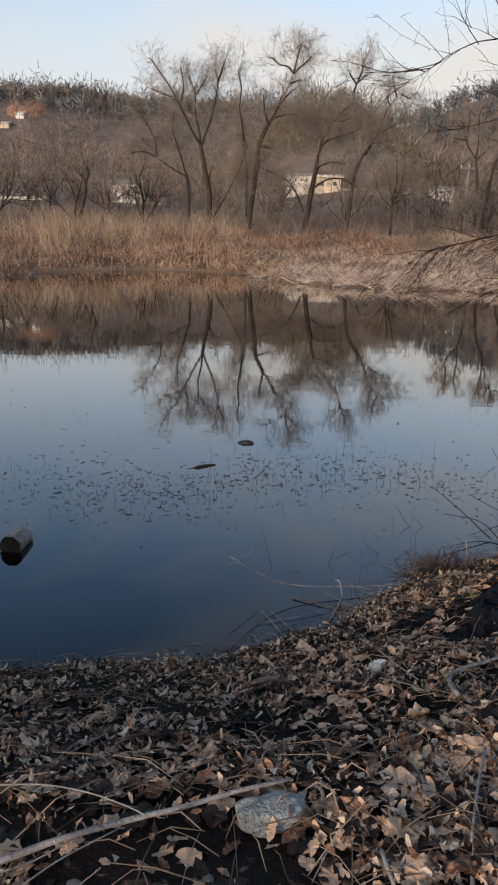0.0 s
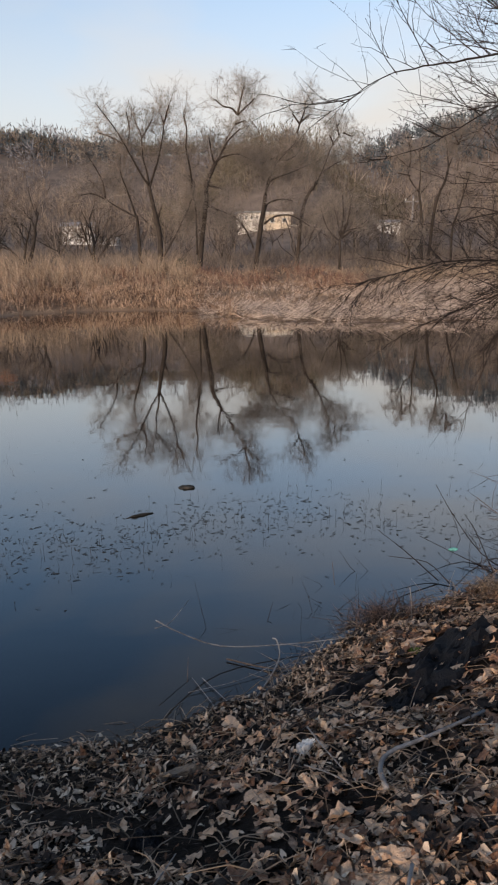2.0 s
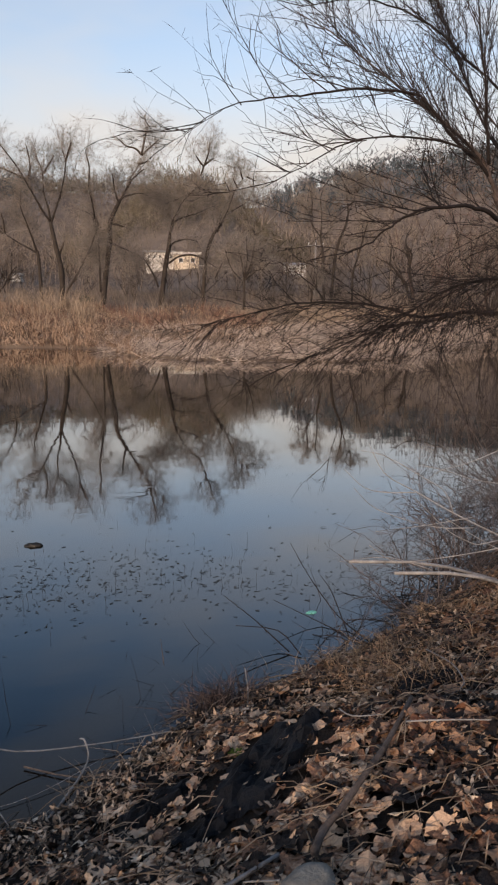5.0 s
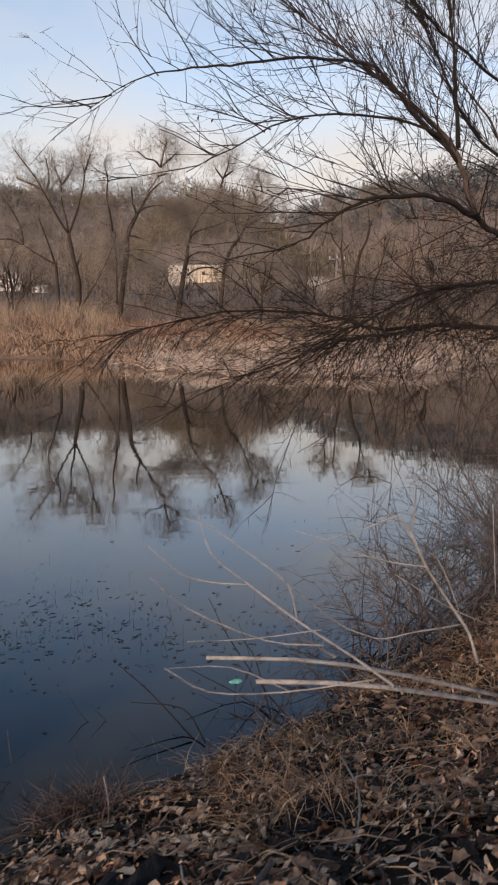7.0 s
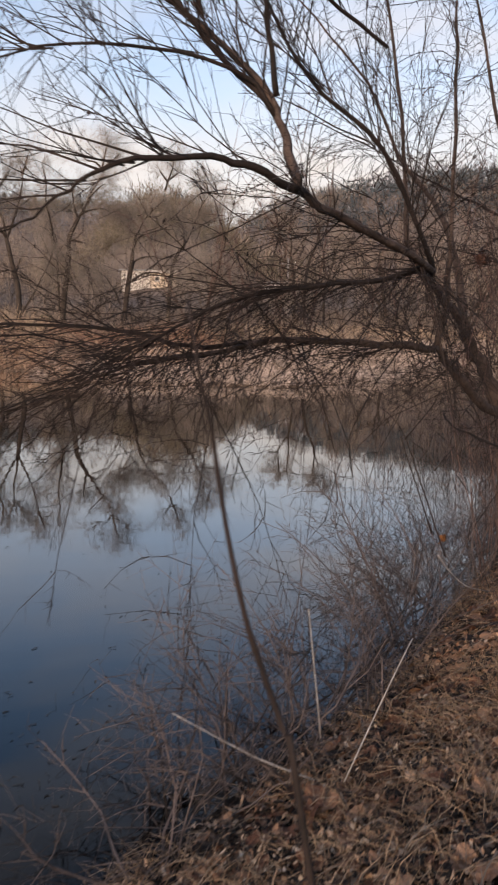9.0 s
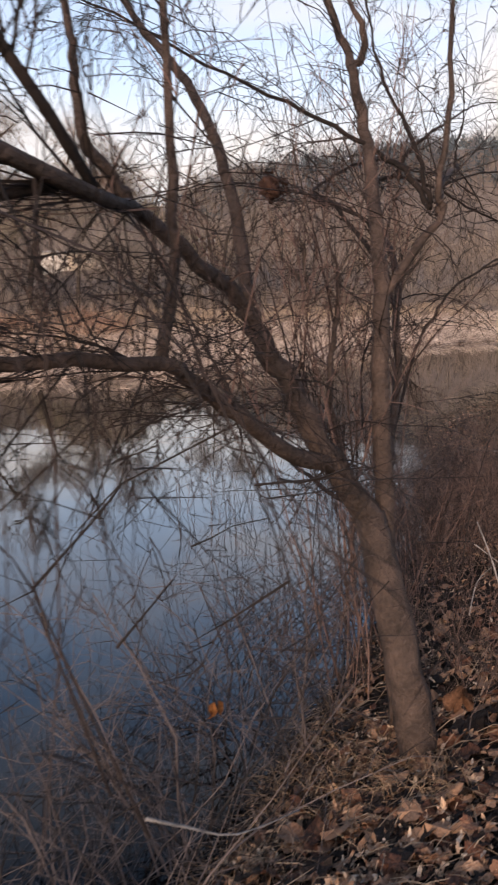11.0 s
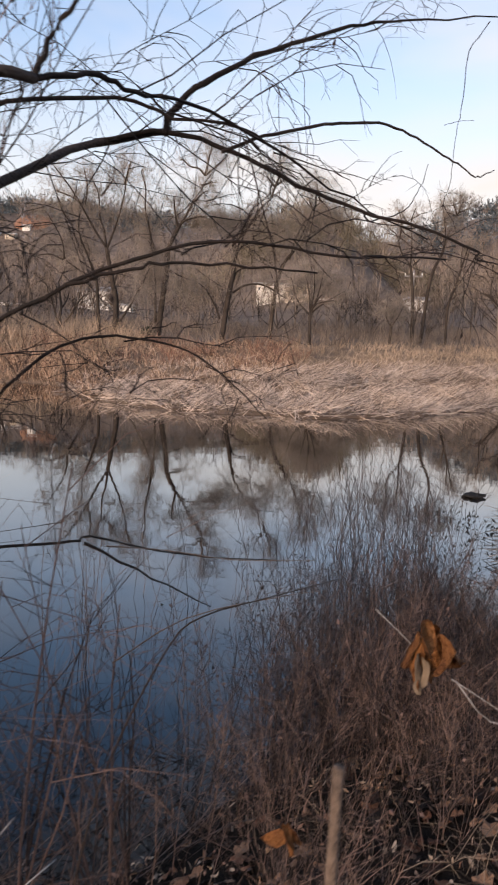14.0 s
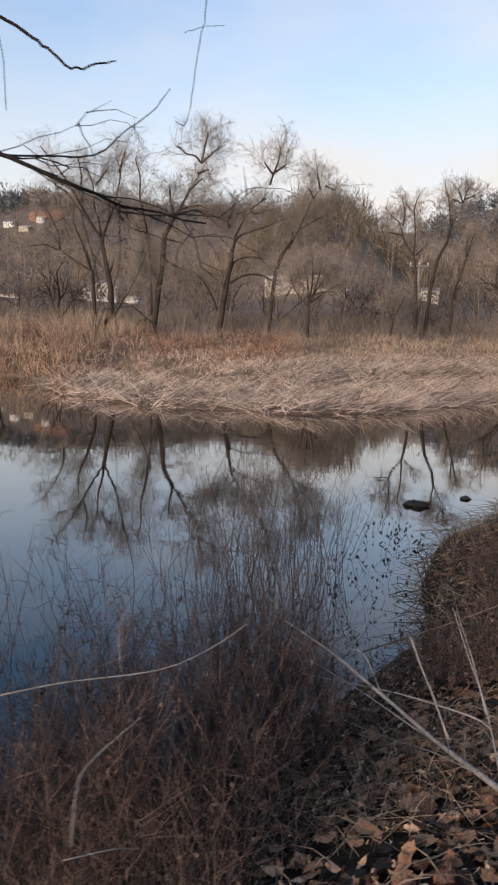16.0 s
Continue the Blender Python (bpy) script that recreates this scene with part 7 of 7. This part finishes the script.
loose_stick("stick", ((6.812, 7.200, 1.007), (6.722, 7.300, 1.165), (6.818, 7.400, 1.264), (6.926, 7.500, 1.322)), 0.0022, 0.0017, M_STICK, "pale dead stalk standing in the brush", "stick")
loose_stick("stick", ((6.72, 8.05, 0.34), (6.80, 8.10, 0.80), (6.88, 8.15, 1.10), (7.03, 8.24, 1.40), (7.12, 8.30, 1.47), (7.29, 8.40, 1.49), (7.54, 8.50, 1.53)), 0.0042, 0.0016, M_TWIG, "dark bent stem arching out of the brush", "stick")
loose_stick("stick", ((7.038, 7.300, 1.039), (7.153, 7.400, 1.142), (7.278, 7.500, 1.226)), 0.0026, 0.0017, M_STICK, "pale dead stalk standing in the brush", "stick")
loose_stick("stick", ((7.415, 7.46, 0.65), (7.42, 7.40, 1.10), (7.42, 7.35, 1.45), (7.42, 7.322, 1.65)), 0.0115, 0.0095, M_STICK_DARK, "upright broken brown stake in the brush", "stick")
loose_stick("stick", ((7.874, 8.300, 1.298), (7.985, 8.300, 1.174), (8.166, 8.300, 1.169), (8.280, 8.300, 1.187)), 0.0022, 0.0017, M_STICK, "pale dead stalk standing in the brush", "stick")
loose_stick("stick", ((7.858, 8.300, 1.306), (8.016, 8.200, 1.233), (8.105, 8.100, 1.150)), 0.0017, 0.0013, M_STICK, "pale dead stalk standing in the brush", "stick")
loose_stick("stick", ((7.676, 8.600, 1.393), (7.789, 8.500, 1.311)), 0.0017, 0.0013, M_STICK, "pale dead stalk standing in the brush", "stick")
loose_stick("stick", ((6.786, 8.600, 1.164), (7.024, 8.700, 1.292), (7.353, 8.800, 1.346), (7.534, 8.900, 1.340)), 0.0026, 0.0013, M_STICK_DARK, "dark bent twig arching over the brush", "stick")
loose_stick("stick", ((9.336, 9.800, 0.916), (9.339, 10.000, 1.002), (9.304, 10.200, 1.150)), 0.0030, 0.0017, M_STICK, "pale dead stalk standing in the brush", "stick")
loose_stick("stick", ((9.158, 9.600, 0.930), (9.122, 9.900, 1.019), (9.087, 10.000, 1.108)), 0.0030, 0.0017, M_STICK, "pale dead stalk standing in the brush", "stick")
loose_stick("stick", ((8.036, 8.600, 1.589), (8.153, 8.650, 1.596), (8.326, 8.700, 1.604), (8.425, 8.750, 1.631), (8.504, 8.800, 1.670)), 0.0017, 0.0008, M_STICK, "thin pale runner bending over the brush", "stick")
loose_stick("stick", ((8.265, 8.300, 1.520), (8.260, 8.350, 1.579), (8.269, 8.400, 1.595), (8.343, 8.450, 1.650)), 0.0013, 0.0008, M_STICK, "pale dead stalk standing in the brush", "stick")
loose_stick("stick", ((8.252, 8.300, 1.495), (8.318, 8.350, 1.478), (8.348, 8.400, 1.439)), 0.0011, 0.0008, M_STICK, "pale dead stalk standing in the brush", "stick")
loose_stick("stick", ((6.720, 8.800, 1.517), (6.929, 8.850, 1.493), (7.185, 8.900, 1.448), (7.491, 8.950, 1.440)), 0.0026, 0.0013, M_STICK_DARK, "dark low twig reaching over the water", "stick")
loose_stick("stick", ((8.202, 8.900, 1.491), (8.196, 8.900, 1.590), (8.217, 8.900, 1.647)), 0.0013, 0.0008, M_STICK, "pale dead stalk standing in the brush", "stick")
loose_stick("dead_branch", ((2.568, 3.280, 1.261), (2.539, 3.292, 1.348), (2.496, 3.304, 1.414), (2.414, 3.316, 1.537), (2.365, 3.328, 1.638), (2.329, 3.340, 1.685)), 0.0052, 0.0030, M_STICK, "pale dead branch leaning up from the bank", "dead branch")
loose_stick("dead_branch", ((2.365, 3.320, 1.642), (2.373, 3.325, 1.721), (2.373, 3.330, 1.777)), 0.0028, 0.0016, M_STICK, "pale dead branch leaning up from the bank", "dead branch")
loose_stick("dead_branch", ((2.329, 3.340, 1.685), (2.258, 3.367, 1.645), (2.206, 3.395, 1.616), (2.108, 3.423, 1.583), (2.068, 3.450, 1.537)), 0.0016, 0.0009, M_STICK, "pale dead branch leaning up from the bank", "dead branch")
loose_stick("dead_branch", ((2.414, 3.310, 1.541), (2.337, 3.383, 1.531), (2.259, 3.455, 1.535), (2.180, 3.528, 1.557), (2.094, 3.600, 1.566)), 0.0020, 0.0010, M_STICK, "pale dead branch leaning up from the bank", "dead branch")
loose_stick("dead_branch", ((2.535, 3.330, 1.368), (2.502, 3.347, 1.465), (2.468, 3.363, 1.539), (2.443, 3.380, 1.561)), 0.0020, 0.0010, M_STICK, "pale dead branch leaning up from the bank", "dead branch")
loose_stick("stick", ((2.721, 3.700, 1.176), (2.631, 3.671, 1.179), (2.524, 3.643, 1.183), (2.409, 3.614, 1.180), (2.336, 3.586, 1.210), (2.236, 3.557, 1.268), (2.126, 3.529, 1.365), (2.030, 3.500, 1.455)), 0.0032, 0.0016, M_STICK, "long pale curved stick over the water", "stick")
branch = new("fallen_branch")
branch.location = (9.3, 9.9, 0.5)
tagged(branch, "large pale fallen branch with side twigs over the brush", "branch")
for nm, r0, r1, line in (
        ("stem", 0.0125, 0.004, ((9.36, 9.53, 0.76), (9.34, 9.61, 0.75), (9.23, 10.09, 0.62), (9.06, 10.36, 0.65), (8.85, 10.63, 0.71), (8.71, 10.90, 0.69), (8.60, 11.02, 0.71))),
        ("side_branch", 0.0045, 0.0016, ((9.26, 10.18, 0.56), (9.20, 10.31, 0.53), (9.03, 10.54, 0.54), (8.88, 10.72, 0.55), (8.71, 10.90, 0.56), (8.56, 11.07, 0.55))),
        ("side_branch", 0.005, 0.0018, ((9.37, 9.83, 0.84), (9.36, 10.00, 0.78), (9.23, 10.25, 0.70), (9.08, 10.48, 0.62), (8.87, 10.74, 0.52), (8.63, 10.96, 0.45))),
        ("side_twig", 0.004, 0.0016, ((9.10, 10.46, 0.57), (9.05, 10.51, 0.62), (9.01, 10.57, 0.70), (8.97, 10.62, 0.74), (8.92, 10.67, 0.73))),
        ("side_twig", 0.0038, 0.0016, ((9.28, 10.03, 0.60), (9.28, 10.13, 0.63), (9.24, 10.21, 0.75), (9.19, 10.29, 0.85), (9.15, 10.36, 0.95))),
        ("side_twig", 0.0042, 0.0016, ((9.38, 9.73, 0.73), (9.39, 9.86, 0.78), (9.37, 9.95, 0.89), (9.32, 10.03, 1.03), (9.27, 10.12, 1.19))),
        ("side_twig", 0.0032, 0.0014, ((9.30, 9.79, 0.69), (9.23, 10.08, 0.57), (9.12, 10.40, 0.42), (8.91, 10.71, 0.32))),
        ("side_twig", 0.0032, 0.0014, ((9.29, 9.84, 0.68), (9.32, 9.98, 0.67), (9.34, 10.05, 0.71)))):
    pts = smooth_line([Vector(p) - branch.location for p in line], 3)
    part(nm, tube_mesh(nm, pts, np.linspace(r0, r1, len(pts)), M_STICK, 7, 0.12, len(pts)), branch)
loose_stick("stick", ((9.076, 11.400, 0.365), (9.314, 11.300, 0.514), (9.563, 11.200, 0.671), (9.796, 11.100, 0.833)), 0.005, 0.0035, M_STICK_DARK, "dark branch lying over the water's edge", "stick")
